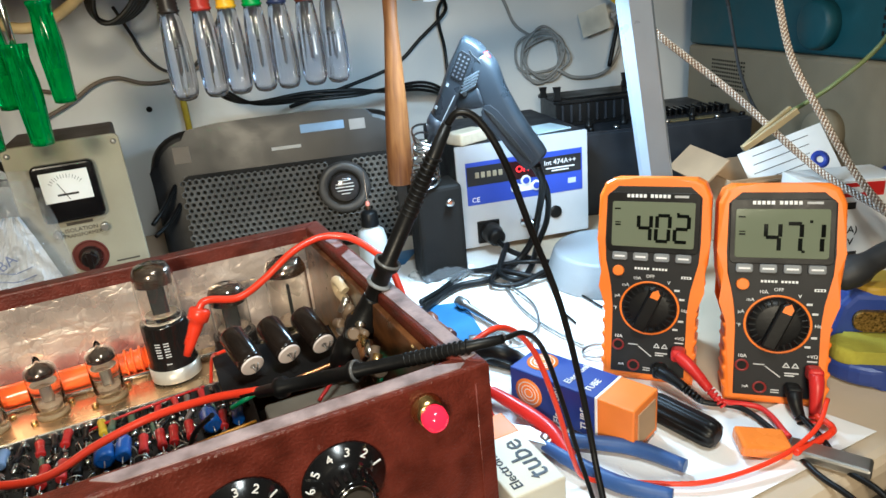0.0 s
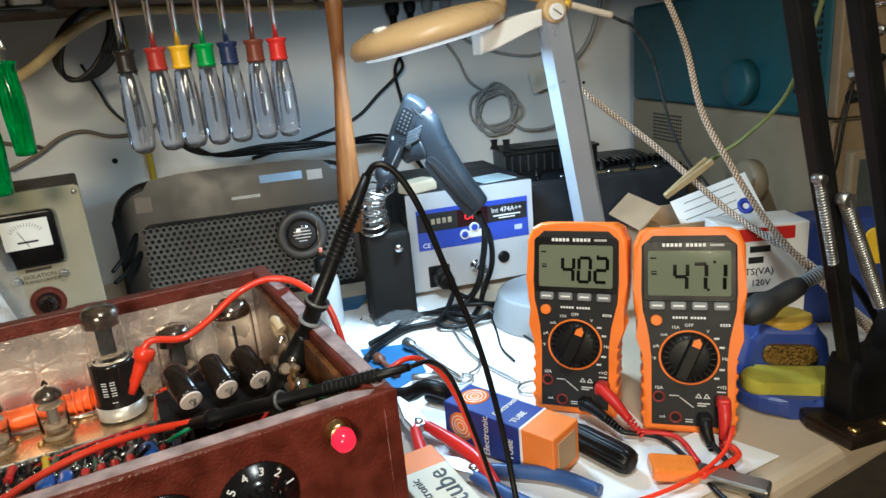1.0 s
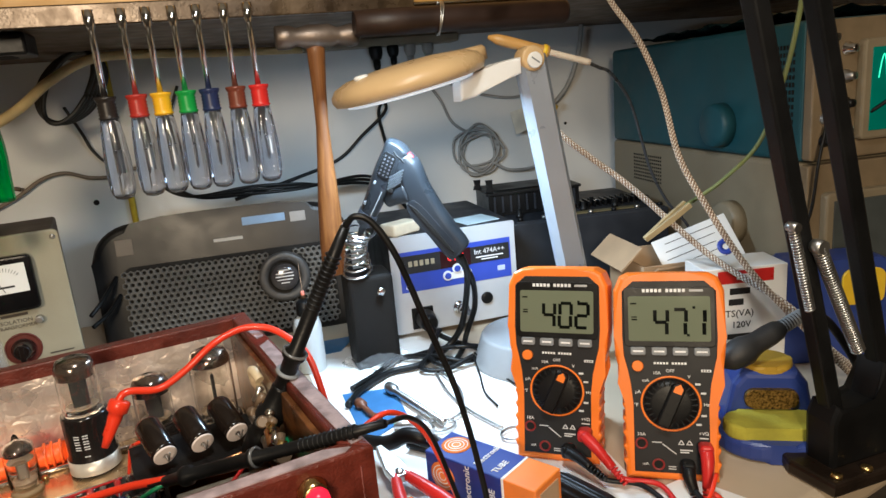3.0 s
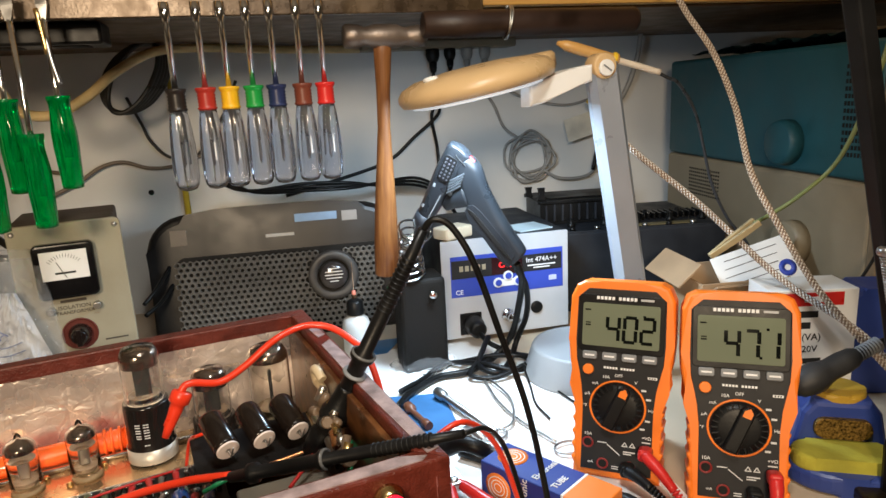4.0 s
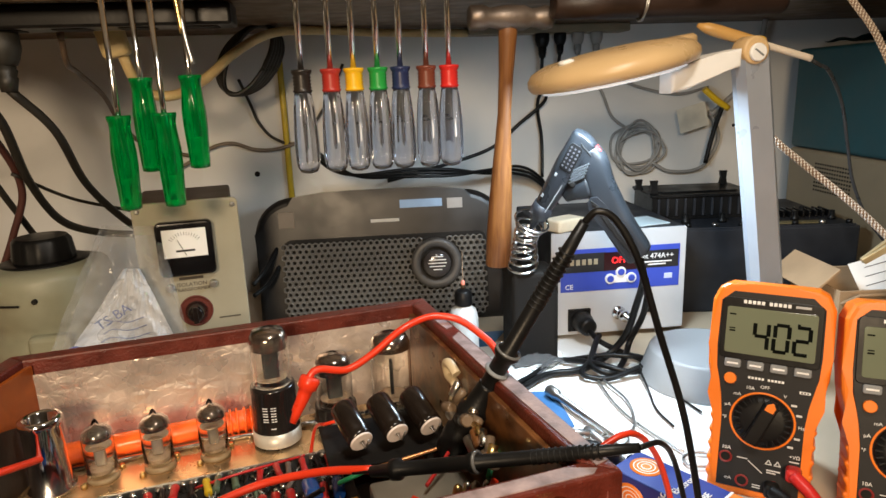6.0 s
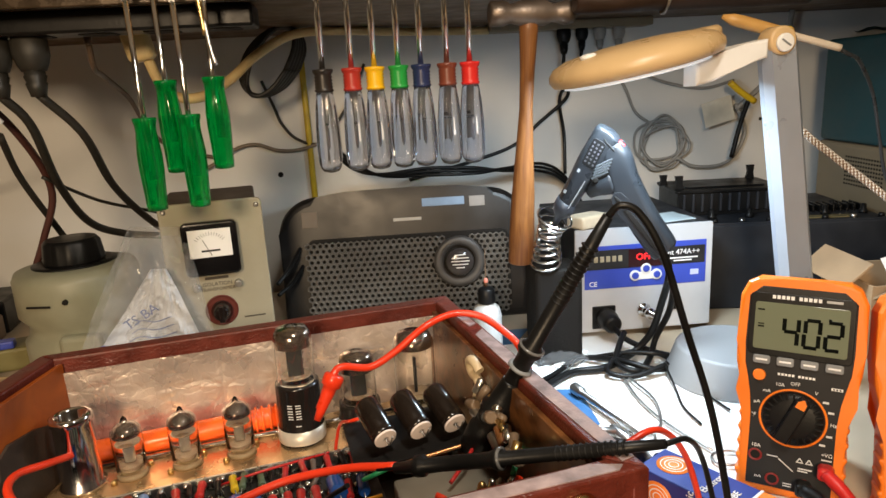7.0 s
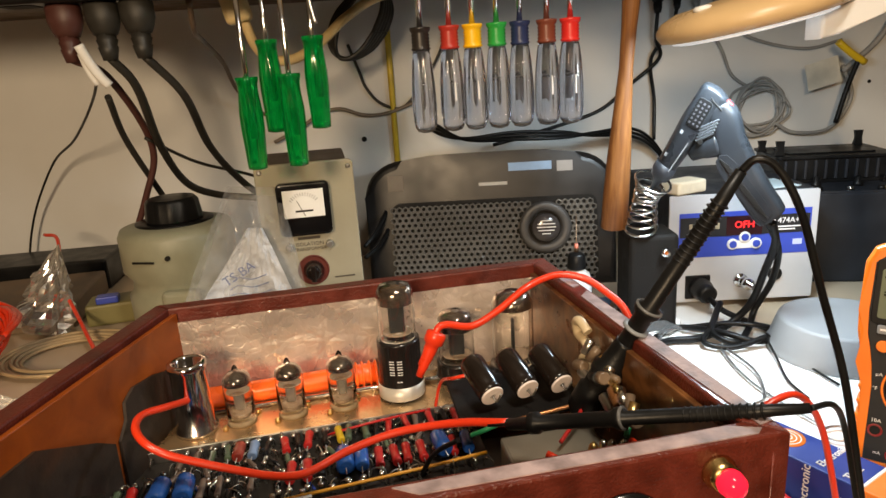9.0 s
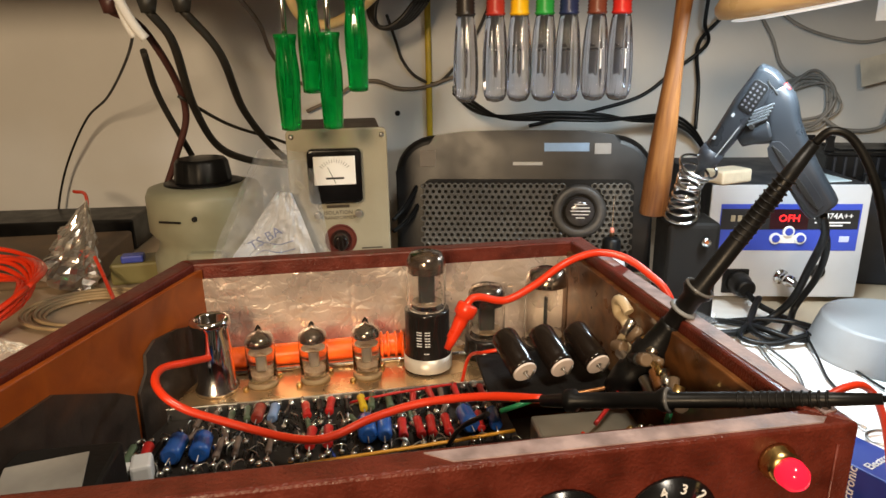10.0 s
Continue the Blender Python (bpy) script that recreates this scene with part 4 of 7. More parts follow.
add_lathe(k, [(0.029, 0.0), (0.029, 0.012), (0.026, 0.015), (0.004, 0.016)], T(-0.068, -0.012, 0.350, 0, -11, 0), 32)
part("neck", k, TAN, head, "raised tan neck disc")
k = B()
add_lathe(k, [(0.062, -0.0130), (0.066, -0.0120), (0.064, -0.0105)], m, 40)
part("diffuser", k, mat("glowing_diffuser", (0.9, 0.92, 0.95), 0.4, emit=0.5, emit_col=(0.9, 0.95, 1.0), bump=0), lamp, "glowing white diffuser")
k = B()
add_lathe(k, [(0.0072, 0.0), (0.0072, 0.003), (0.005, 0.0042), (0.001, 0.0045)], m @ T(-0.050, -0.024, 0.0120), 18)
part("switch", k, WHITEPLASTIC, head, "white push switch")

# ---- desoldering gun in its spring holder ----
GUNFRAME = Matrix(((0.732, -0.049, -0.505, 0.2235), (-0.428, -0.060, -0.860, 0.6700), (-0.016, 0.914, -0.084, 1.0265), (0, 0, 0, 1)))
gun = thing("desoldering_gun", Matrix.Translation((0.2216, 0.6754, 0.93)), "slate-grey desoldering gun resting in a chrome spring holder", "desoldering gun")
GF = Matrix.Translation((-0.2216, -0.6754, -0.93)) @ GUNFRAME


def at_gun(x, y, z=0.0, turn=0.0):
    """A place on the gun's near side, along and up, in millimetres from its rear top."""
    return GF @ T(x * 0.001, y * 0.001, z, 0, 0, turn)


k = B()
add_sweep(k, [(-0.047, -0.089, 0), (-0.030, -0.063, 0), (-0.012, -0.036, 0), (0.004, -0.014, 0), (0.009, -0.006, 0), (0.0115, -0.0025, 0)], 0.016, 24, 6, radii=[0.74, 0.80, 0.90, 1.02, 1.06, 1.10, 1.08, 0.92, 0.45])
add_sweep(k, [(0.012, -0.020, 0), (0.020, -0.038, 0), (0.026, -0.060, 0), (0.038, -0.087, 0), (0.055, -0.115, 0), (0.071, -0.137, 0), (0.074, -0.141, 0)], 0.018, 24, 6, radii=[0.80, 0.98, 0.98, 1.02, 1.08, 1.08, 1.06, 1.04, 0.96, 0.86])
add_sweep(k, [(-0.018, -0.076, 0), (-0.004, -0.066, 0), (0.014, -0.060, 0)], 0.013, 16, 5, radii=[0.5, 1.0, 1.2])
for v in k.verts:
    v.co.z = max(-0.0145, min(0.0125, v.co.z)) - 0.0125 + 0.12 * max(0.0, abs(v.co.z) - 0.0125) * (1 if v.co.z > 0 else -1)
bmesh.ops.transform(k, matrix=GF, verts=k.verts)
gb = part("body", k, GUNGREY, gun)
k = B()
add_prism(k, rounded(0.017, 0.034, 0.004, 4), 0.0, 0.0012, at_gun(-7, -27, 0, -30), bevel=0.0004)
RIBGREY = mat("mid_grey_plastic", (0.055, 0.060, 0.066), 0.4, bump=0)
pnl = part("side_cover", k, BLACKPLASTIC, gb, "dark perforated cover")
k = B()
for i in range(3):
    for j in range(6):
        add_lathe(k, [(0.0013, 0), (0.0013, 0.0006)], at_gun(-7, -27, 0.0012, -30) @ T(-0.005 + i * 0.005, -0.012 + j * 0.0048), 8)
tagged(part("perforations", k, mat("dark_grey_dots", (0.055, 0.055, 0.06), 0.5, bump=0), pnl), kind="stuff")
for j in range(5):
    k = B()
    add_box(k, 0.022, 0.0022, 0.0016, at_gun(5 - 1.5 * j, -37 - 3.6 * j, 0.0004, 24), 0.0006)
    part("vent_rib", k, RIBGREY, gb, "grey vent rib")
    k = B()
    add_box(k, 0.022, 0.0011, 0.0010, at_gun(5.5 - 1.5 * j, -38.8 - 3.6 * j, 0.0002, 24))
    part("vent_slot", k, BLACKPAINT, gb)
k = B()
add_box(k, 0.0011, 0.040, 0.0008, at_gun(-30, -75, 0.0002, -34))
part("print_bar", k, GREYBUTTON, gb)
for x, y in ((-26, -46), (-44, -71)):
    k = B()
    add_box(k, 0.0030, 0.0040, 0.0008, at_gun(x, y, 0.0002, -32))
    part("print_bar", k, GREYBUTTON, gb)
k = B()
add_lathe(k, [(0.0034, 0), (0.0034, 0.0010), (0.0022, 0.0012)], at_gun(-6, -57, 0.0), 14)
part("screw", k, BLACKPAINT, gb)
k = B()
add_sweep(k, [(6, -10, 0.6), (8, -14, 0.6), (14, -20, 0.6), (17, -24, 0.6)], 0.0009, 6, 4, GF @ Matrix.Diagonal((0.001, 0.001, 0.001, 1)))
part("cap_seam", k, BLACKPAINT, gb)
k = B()
add_box(k, 0.009, 0.005, 0.010, at_gun(24, -18, -0.010, -42), 0.0016, 3)
part("trigger", k, REDPLASTIC, gb, "small red button")
k = B()
grip = [(12, -78), (16, -71), (24, -70), (33, -77), (68, -121), (74, -132), (68, -142), (58, -138), (22, -98), (14, -87)]
add_prism(k, [(x * 0.001, y * 0.001) for x, y in grip], 0.0, 0.0012, GF, bevel=0.0004)
gp = part("grip_panel", k, GUNGREY, gb, "ribbed grip panel")
for j in range(17):
    f = j / 16
    k = B()
    add_box(k, 0.020 - 0.007 * abs(2 * f - 1) ** 2, 0.0019, 0.0014, at_gun(22 + 42 * f, -79 - 54 * f, 0.0016, -36), 0.0004)
    part("grip_rib", k, BLACKPAINT, gp)
k = B()
add_lathe(k, [(0.0130, -0.004), (0.0135, 0.006), (0.0115, 0.014), (0.0060, 0.018), (0.0024, 0.034)], at_gun(-47, -89, -0.012) @ T(0, 0, 0, 0, 0, -32) @ T(0, 0, 0, 90), 22)
part("nozzle", k, GREYMETAL, gun, "dark metal nozzle")
hold = thing("gun_holder", T(0.184, 0.735, 0.75), "chrome spring holder on a black stand beside the soldering station", "tool holder")
k = B()
add_sweep(k, helix(0.0180, 0.0092, 4.6, 18, 0.0, 0.0120), 0.0015, 7, 0, T(0.0, 0.0, 0.120, 22, -2, 0))
part("spring", k, CHROME, hold, "chrome coil spring")
k = B()
add_sweep(k, helix(0.0120, 0.0040, 2.6, 18, 0.0, 0.0130), 0.0015, 7, 0, T(-0.001, -0.017, 0.160, 26, 4, 0))
for rr, zz in ((0.0150, 0.006), (0.0190, 0.014)):
    add_sweep(k, [(rr * math.cos(a), rr * math.sin(a), zz) for a in (2 * math.pi * i / 20 for i in range(21))], 0.0014, 7, 2, T(0.000, -0.022, 0.170, 28, 14, 0))
part("funnel", k, CHROME, hold, "chrome wire funnel")
k = B()
add_box(k, 0.056, 0.052, 0.119, T(0.012, 0.012, 0.0595), 0.006, 3)
st_ = part("stand", k, BLACKPAINT, hold, "black block stand")
k = B()
add_lathe(k, [(0.005, 0.0), (0.005, 0.004), (0.002, 0.005)], T(0.022, -0.018, 0.100, 90), 14)
part("clamp_screw", k, CHROME, st_)

# ---- variable transformer, bag and left clutter ----
va = thing("variable_transformer", T(-0.369, 0.842, 0.75) @ Matrix.Diagonal((0.93, 0.93, 1.0, 1)), "grey-green variable transformer with a black top knob", "transformer")
k = B()
add_lathe(k, [(0.070, 0.0), (0.072, 0.004), (0.072, 0.060), (0.066, 0.066), (0.064, 0.080), (0.074, 0.092), (0.074, 0.134), (0.070, 0.142), (0.052, 0.146), (0.010, 0.147)], I4, 44)
part("case", k, GREYGREEN, va)
k = B()
add_lathe(k, [(0.050, 0.1455), (0.050, 0.1475), (0.042, 0.1480), (0.004, 0.1482)], I4, 36)
part("dial_plate", k, BLACKPLASTIC, va)
k = B()
fluted(k, [(0.036, 0.148, 0), (0.037, 0.150, 1), (0.034, 0.172, 1), (0.030, 0.176, 0.3)], 12, 0.06, seg=48)
part("knob", k, BLACKPLASTIC, va, "black fluted knob")
k = B()
add_box(k, 0.048, 0.018, 0.075, T(0.02, -0.070, 0.038), 0.006, 3)
part("terminal_box", k, GREYGREEN, va)
k = B()
add_box(k, 0.030, 0.002, 0.0025, T(-0.02, -0.0735, 0.112, 0, 0, -12), 0.0005)
add_cyl(k, 0.003, 0.004, T(0.012, -0.073, 0.116, 90), 10)
part("slot_marks", k, BLACKPAINT, va)


def instrument_box(name, m, w, h, d, material, label, category):
    ob = thing(name, m, label, category)
    q = B()
    add_box(q, w, d, h, T(w / 2, d / 2, h / 2), 0.003)
    return ob, part("case", q, material, ob)


# ---- instruments at the right ----
bd, c = instrument_box("power_supply", T(0.447, 0.858, 0.75, 0, 0, -11), 0.245, 0.122, 0.22, GREYMETAL, "dark grey instrument with small knobs along its top", "power supply")
for j in range(9):
    k = B()
    add_lathe(k, [(0.006, 0), (0.006, 0.004), (0.004, 0.006), (0.0035, 0.013), (0.002, 0.0135)], T(0.02 + j * 0.026, 0.045 + 0.035 * (j % 2), 0.122), 12)
    part("knob", k, BLACKPLASTIC, bd)
for j in range(6):
    k = B()
    add_box(k, 0.026, 0.003, 0.002, T(0.03 + j * 0.037, 0.115, 0.1228), 0.0005)
    part("slider_slot", k, (BLACKPAINT, STEEL)[j % 2], bd)
k = B()
add_box(k, 0.235, 0.004, 0.005, T(0.122, 0.004, 0.1215), 0.001)
part("front_trim", k, GREYMETAL, bd)
k = B()
add_box(k, 0.110, 0.016, 0.0012, T(0.150, 0.028, 0.1226), 0.0003)
part("scale_strip", k, mat("dull_yellow_scale", (0.16, 0.13, 0.06), 0.45), bd, "dull yellow scale strip")
for j in range(14):
    k = B()
    add_box(k, 0.003, 0.034, 0.010, T(0.112 + j * 0.0094, 0.078, 0.1268), 0.0006)
    part("cooling_fin", k, GLOSSBLACK, bd)
for j in range(7):
    k = B()
    add_lathe(k, [(0.0042, 0), (0.0042, 0.005), (0.0026, 0.006)], T(0.014 + j * 0.037, 0.014, 0.122), 10)
    part("knob", k, (BLACKPLASTIC, STEEL)[j % 2], bd)
tray = thing("black_tray", T(0.520, 0.965, 0.872, 0, 0, -9), "open black metal chassis with raised rim lying on the instrument", "metal chassis")
k = B()
add_box(k, 0.150, 0.095, 0.005, T(0, 0, 0.0025), 0.001)
part("bottom", k, BLACKPLASTIC, tray)
for x, y, w, d in ((0, -0.0465, 0.150, 0.003), (0, 0.0465, 0.150, 0.003), (-0.0735, 0, 0.003, 0.090), (0.0735, 0, 0.003, 0.090)):
    k = B()
    add_box(k, w, d, 0.030, T(x, y, 0.020), 0.0008)
    part("side", k, BLACKPLASTIC, tray)
k = B()
add_prism(k, rounded(0.158, 0.104, 0.006, 4), 0.034, 0.038, bevel=0.001)
add_prism(k, rounded(0.116, 0.066, 0.006, 4), 0.0382, 0.0402, bevel=0.0008)
part("lid", k, BLACKPLASTIC, tray, "black lid with a raised panel")
for j in range(11):
    k = B()
    add_box(k, 0.0035, 0.004, 0.026, T(-0.066 + j * 0.0132, -0.0495, 0.019), 0.0008)
    part("rib", k, GREYMETAL, tray)
for x, y, h in ((-0.070, -0.034, 0.020), (-0.080, 0.010, 0.016), (0.062, 0.036, 0.022)):
    k = B()
    add_prism(k, [(-0.007, 0), (0.007, 0), (0.004, h * 0.5), (0.006, h), (-0.006, h), (-0.003, h * 0.5)], -0.003, 0.003, T(x, y, 0.038, 90), bevel=0.0006)
    part("clip", k, BLACKPLASTIC, tray, "small upright black clip")


def oscilloscope(m, h, side, label, lit):
    """Origin at the front lower left corner; the left side shows as much as the front."""
    ob = thing("oscilloscope", m, label, "oscilloscope", "stacked oscilloscopes")
    k = B()
    add_box(k, 0.33, 0.49, h, T(0.165, 0.258, h / 2), 0.006, 3)
    case = part("case", k, side, ob)
    k = B()
    add_lathe(k, [(0.030, 0), (0.030, 0.013), (0.028, 0.018), (0.026, 0.019), (0.002, 0.0195)], T(0.0, 0.165 if lit else 0.135, h * (0.24 if lit else 0.55), 0, -90, 0), 32)
    part("round_foot", k, side, case, "round moulded foot")
    for i in range(8 if lit else 15):
        for j in range(13 if lit else 8):
            k = B()
            if lit:
                add_box(k, 0.0010, 0.0028, 0.0050, T(-0.0004, 0.030 + i * 0.0055, 0.030 + j * 0.0085), 0.0)
            else:
                add_box(k, 0.0010, 0.0028, 0.0028, T(-0.0004, 0.330 + i * 0.0064, 0.142 + j * 0.0060), 0.0)
            part("vent_slot", k, BLACKPAINT, case)
    k = B()
    add_prism(k, rounded(0.33, h - 0.004, 0.004, 3, 0.165, h / 2), 0.0, 0.014, T(0, 0.013, 0, 90), bevel=0.002)
    f = part("front_panel", k, SCOPEPANEL, ob, "brownish front panel")
    sw, sh, cx, cz = (0.125, 0.092, 0.128, 0.078) if lit else (0.080, 0.108, 0.068, 0.105)
    k = B()
    add_prism(k, rounded(sw + 0.020, sh + 0.020, 0.006, 3, cx, cz), 0.0, 0.012, T(0, 0.0, 0, 90), bevel=0.003)
    fr = part("screen_frame", k, BEIGE, f)
    k = B()
    add_box(k, sw, 0.002, sh, T(cx, -0.0125, cz), 0.0006)
    part("screen", k, CRTGREEN if lit else CRTGREY, fr, "dark green lit screen" if lit else "grey unlit screen")
    if lit:
        k = B()
        add_sweep(k, [(cx - 0.055 + j * 0.0028, -0.0142, cz + 0.012 + 0.026 * math.sin(j * 0.785)) for j in range(40)], 0.0006, 5, 2)
        part("trace", k, mat("green_trace", (0.1, 0.9, 0.5), 0.5, emit=1.2, bump=0), fr, "glowing green sine trace")
    spots = [(0.018, z) for z in (0.025, 0.05, 0.08, 0.11, 0.138)] + [(0.042, z) for z in (0.035, 0.065, 0.095, 0.125)] if lit else [(0.135 + 0.03 * (n % 3), 0.04 + 0.035 * (n // 3)) for n in range(12)]
    for i, (x, z) in enumerate(spots + [(0.24 + 0.03 * (n % 3), 0.03 + 0.03 * (n // 3)) for n in range(12)]):
        k = B()
        add_lathe(k, [(0.008, 0), (0.0075, 0.003), (0.005, 0.005), (0.0045, 0.014), (0.002, 0.0145)], T(x, 0.0, z, 90), 14)
        part("knob", k, (BLACKPLASTIC, STEEL, CHROME)[i % 3], f)
    return ob


SCOPEPANEL = mat("scope_panel", (0.20, 0.15, 0.09), 0.5, stain=0.4)
CRTGREEN = mat("crt_green", (0.004, 0.10, 0.07), 0.15, bump=0, emit=0.12, emit_col=(0.0, 0.5, 0.3))
CRTGREY = mat("crt_grey", (0.07, 0.08, 0.08), 0.15, bump=0)
oscilloscope(T(0.690, 0.560, 0.957, 0, 0, -7), 0.160, TEAL, "teal-cased oscilloscope showing a green sine wave, on another one", True)
oscilloscope(T(0.690, 0.562, 0.752, 0, 0, -7), 0.204, BEIGE, "beige oscilloscope with an unlit grey screen on the bench", False)


k = crumpled(0.300, 0.420, 40, 56, 0.008, 21.0)
for v in k.verts:
    v.co.x, v.co.y, v.co.z = v.co.x, v.co.z, 0.008 + v.co.y + 0.010 * (0.5 + 0.5 * noise.noise(Vector((v.co.x * 9, v.co.z * 9, 3.0))))
for f in k.faces:
    f.smooth = True
solid("dust_cover", k, mat("dark_teal_plastic_sheet", (0.010, 0.030, 0.034), 0.35, var=0.3, bump=0.5, bscale=60), "rumpled dark plastic dust cover folded on the oscilloscope", "dust cover", m=T(0.712, 0.600, 1.1180, 0, 0, -7))

# ---- valves and components in the amplifier ----
GLASS = mat("valve_glass", (0.97, 0.97, 0.96), 0.02, var=0.0, bump=0, stain=0, trans=1.0, ior=1.42, rvar=0.0)
GETTER = mat("getter_mirror", (0.30, 0.24, 0.20), 0.14, 0.95, var=0.3, bump=0, stain=0)
PLATE = mat("dark_anode", (0.025, 0.025, 0.025), 0.45, 0.5, bump=0.1)
MICA = mat("mica", (0.16, 0.11, 0.07), 0.3, bump=0)
BAKELITE = mat("black_bakelite", (0.014, 0.012, 0.011), 0.22, bump=0.03, coat=0.2)
SOCKET = mat("ceramic_socket", (0.24, 0.17, 0.09), 0.4)


def small_valve(u, v):
    ob = thing("vacuum_tube", AMP @ Matrix.Translation(uv(u, v, 0.063)) @ Matrix.Diagonal((0.98, 0.98, 1.06, 1)), "small clear nine-pin valve with a dark getter top", "vacuum tube", "small valves in the amplifier")
    k = B()
    add_lathe(k, [(0.0112, 0.0), (0.0112, 0.0016), (0.0096, 0.0026), (0.0045, 0.0026)], I4, 20)
    part("socket", k, SOCKET, ob, "tan ceramic socket")
    for a in (40, 220):
        k = B()
        add_lathe(k, [(0.0024, 0.0), (0.0024, 0.0022), (0.0012, 0.0034)], T(0.0150 * math.cos(radians(a)), 0.0150 * math.sin(radians(a)), 0), 10)
        part("socket_screw", k, BRASS, ob)
    k = B()
    add_lathe(k, [(0.0090, 0.0036), (0.0104, 0.0040), (0.0109, 0.006), (0.0109, 0.0325), (0.0101, 0.0355), (0.0070, 0.0383), (0.0028, 0.0400), (0.0018, 0.0430), (0.0004, 0.0445),
                  (0.0003, 0.0415), (0.0016, 0.0396), (0.0064, 0.0377), (0.0094, 0.0350), (0.0102, 0.0323), (0.0102, 0.006), (0.0090, 0.0046), (0.0090, 0.0036)], I4, 28, False)
    g = part("envelope", k, GLASS, ob, "clear glass envelope")
    g.visible_shadow = False
    k = B()
    add_lathe(k, [(0.0099, 0.0305), (0.0099, 0.0323), (0.0091, 0.0347), (0.0062, 0.0373), (0.0016, 0.0391), (0.0004, 0.0400)], I4, 28, False)
    part("getter", k, GETTER, ob, "dark mirrored getter patch")
    k = B()
    add_box(k, 0.0080, 0.0056, 0.0140, T(0, 0, 0.0165), 0.0016)
    part("anode", k, STEEL, ob)
    for z in (0.0085, 0.0245):
        k = B()
        add_lathe(k, [(0.0090, 0.0), (0.0092, 0.0003), (0.0090, 0.0006)], T(0, 0, z), 16)
        part("mica_spacer", k, MICA, ob)
    k = B()
    add_lathe(k, [(0.0082, 0.0055), (0.0070, 0.0070), (0.0010, 0.0075)], I4, 16)
    part("stem", k, MICA, ob)
    return ob


def octal_valve(u, v, r, base_top, top, ring, label, dark=0.35, thin=1.0):
    ob = thing("vacuum_tube", AMP @ Matrix.Translation(uv(u, v, 0.063)), label, "vacuum tube", "large valves in the amplifier")
    z1, z2 = base_top - 0.063, top - 0.063
    k = B()
    add_lathe(k, [(r * 0.98, 0.0), (r * 1.06, 0.002), (r * 1.06, z1 * 0.28), (r * 0.99, z1 * 0.32), (r, z1 - 0.002), (r * 0.97, z1), (r * 0.84, z1)], I4, 32)
    part("base", k, BAKELITE, ob, "black bakelite base")
    if ring:
        k = B()
        add_lathe(k, [(r * 1.085, 0.002), (r * 1.085, z1 * 0.27), (r * 1.05, z1 * 0.27), (r * 1.05, 0.002)], I4, 32, False)
        part("base_band", k, mat("pale_metal_band", (0.62, 0.58, 0.50), 0.35, 0.3), ob, "pale metal band")
        for a, z in [(a, z) for a in (-122, -115, -101, -94) for z in (0.0245, 0.0265, 0.0290, 0.0310, 0.0335, 0.0355)] + [(a, 0.0185) for a in (-104, -97)]:
            k = B()
            add_box(k, 0.0018, 0.0005, 0.0007, T(0, 0, 0, 0, 0, a + 90) @ T(0, -r - 0.0002, z))
            part("print_bar", k, WHITEINK, ob)
    q = r * 0.86
    k = B()
    skin = [(q * 0.96, z1), (q, z1 + 0.004), (q, z2 - q * 0.8), (q * 0.97, z2 - q * 0.55), (q * 0.80, z2 - q * 0.2), (q * 0.4, z2 - 0.001), (0.0005, z2)]
    add_lathe(k, skin + [(max(0.0004, r2 - 0.0009), z - 0.0008 * (z > z1)) for r2, z in skin[::-1]] + skin[:1], I4, 32, False)
    g = part("envelope", k, GLASS, ob, "clear glass envelope")
    g.visible_shadow = False
    k = B()
    c = q * 0.925
    add_lathe(k, [(c, z2 - q * (0.8 + dark)), (c, z2 - q * 0.82), (c * 0.97, z2 - q * 0.57), (c * 0.80, z2 - q * 0.23), (c * 0.4, z2 - 0.0026), (0.0005, z2 - 0.0018)], I4, 32, False)
    part("getter", k, GETTER, ob, "dark mirrored getter dome")
    k = B()
    add_box(k, q * 0.82 * thin, q * 0.55 * thin, max(0.012, (z2 - z1) * 0.55), T(0, 0, z1 + (z2 - z1) * 0.34), 0.0015)
    part("anode", k, PLATE, ob)
    k = B()
    add_lathe(k, [(q * 0.80, 0.0), (q * 0.82, 0.0004), (q * 0.80, 0.0008)], T(0, 0, z1 + (z2 - z1) * 0.10), 20)
    part("mica_spacer", k, MICA, ob)
    return ob


k = B()
add_lathe(k, [(0.0155, 0.0), (0.0155, 0.003), (0.0132, 0.005), (0.0128, 0.049), (0.0140, 0.051), (0.0138, 0.0555), (0.0115, 0.0565), (0.0092, 0.0550), (0.0088, 0.030), (0.0010, 0.030)], I4, 28)
solid("tube_shield", k, CHROME, "polished metal shield can over a small valve", "tube shield", m=AMP @ Matrix.Translation(uv(0.028, 0.060, 0.063)))
for u in (0.060, 0.098, 0.137):
    small_valve(u, 0.058)
octal_valve(0.184, 0.053, 0.0170, 0.112, 0.158, True, "tall octal valve with printed black base and pale band")
octal_valve(0.233, 0.040, 0.0172, 0.080, 0.124, False, "octal valve with a black base and mirrored top")
octal_valve(0.2815, 0.040, 0.0200, 0.070, 0.134, False, "large clear valve with a dark mirrored dome", 0.05, 0.2)
k = B()
add_sweep(k, [(0.026, -0.030, 0.0725), (0.075, -0.030, 0.073), (0.120, -0.030, 0.0735), (0.166, -0.030, 0.074)], 0.0085, 16, 6)
for u in (0.150, 0.155, 0.161, 0.166):
    add_lathe(k, [(0.0088, -0.0012), (0.0104, -0.0008), (0.0104, 0.0008), (0.0088, 0.0012)], T(u, -0.030, 0.0740, 0, 90, 0), 18)
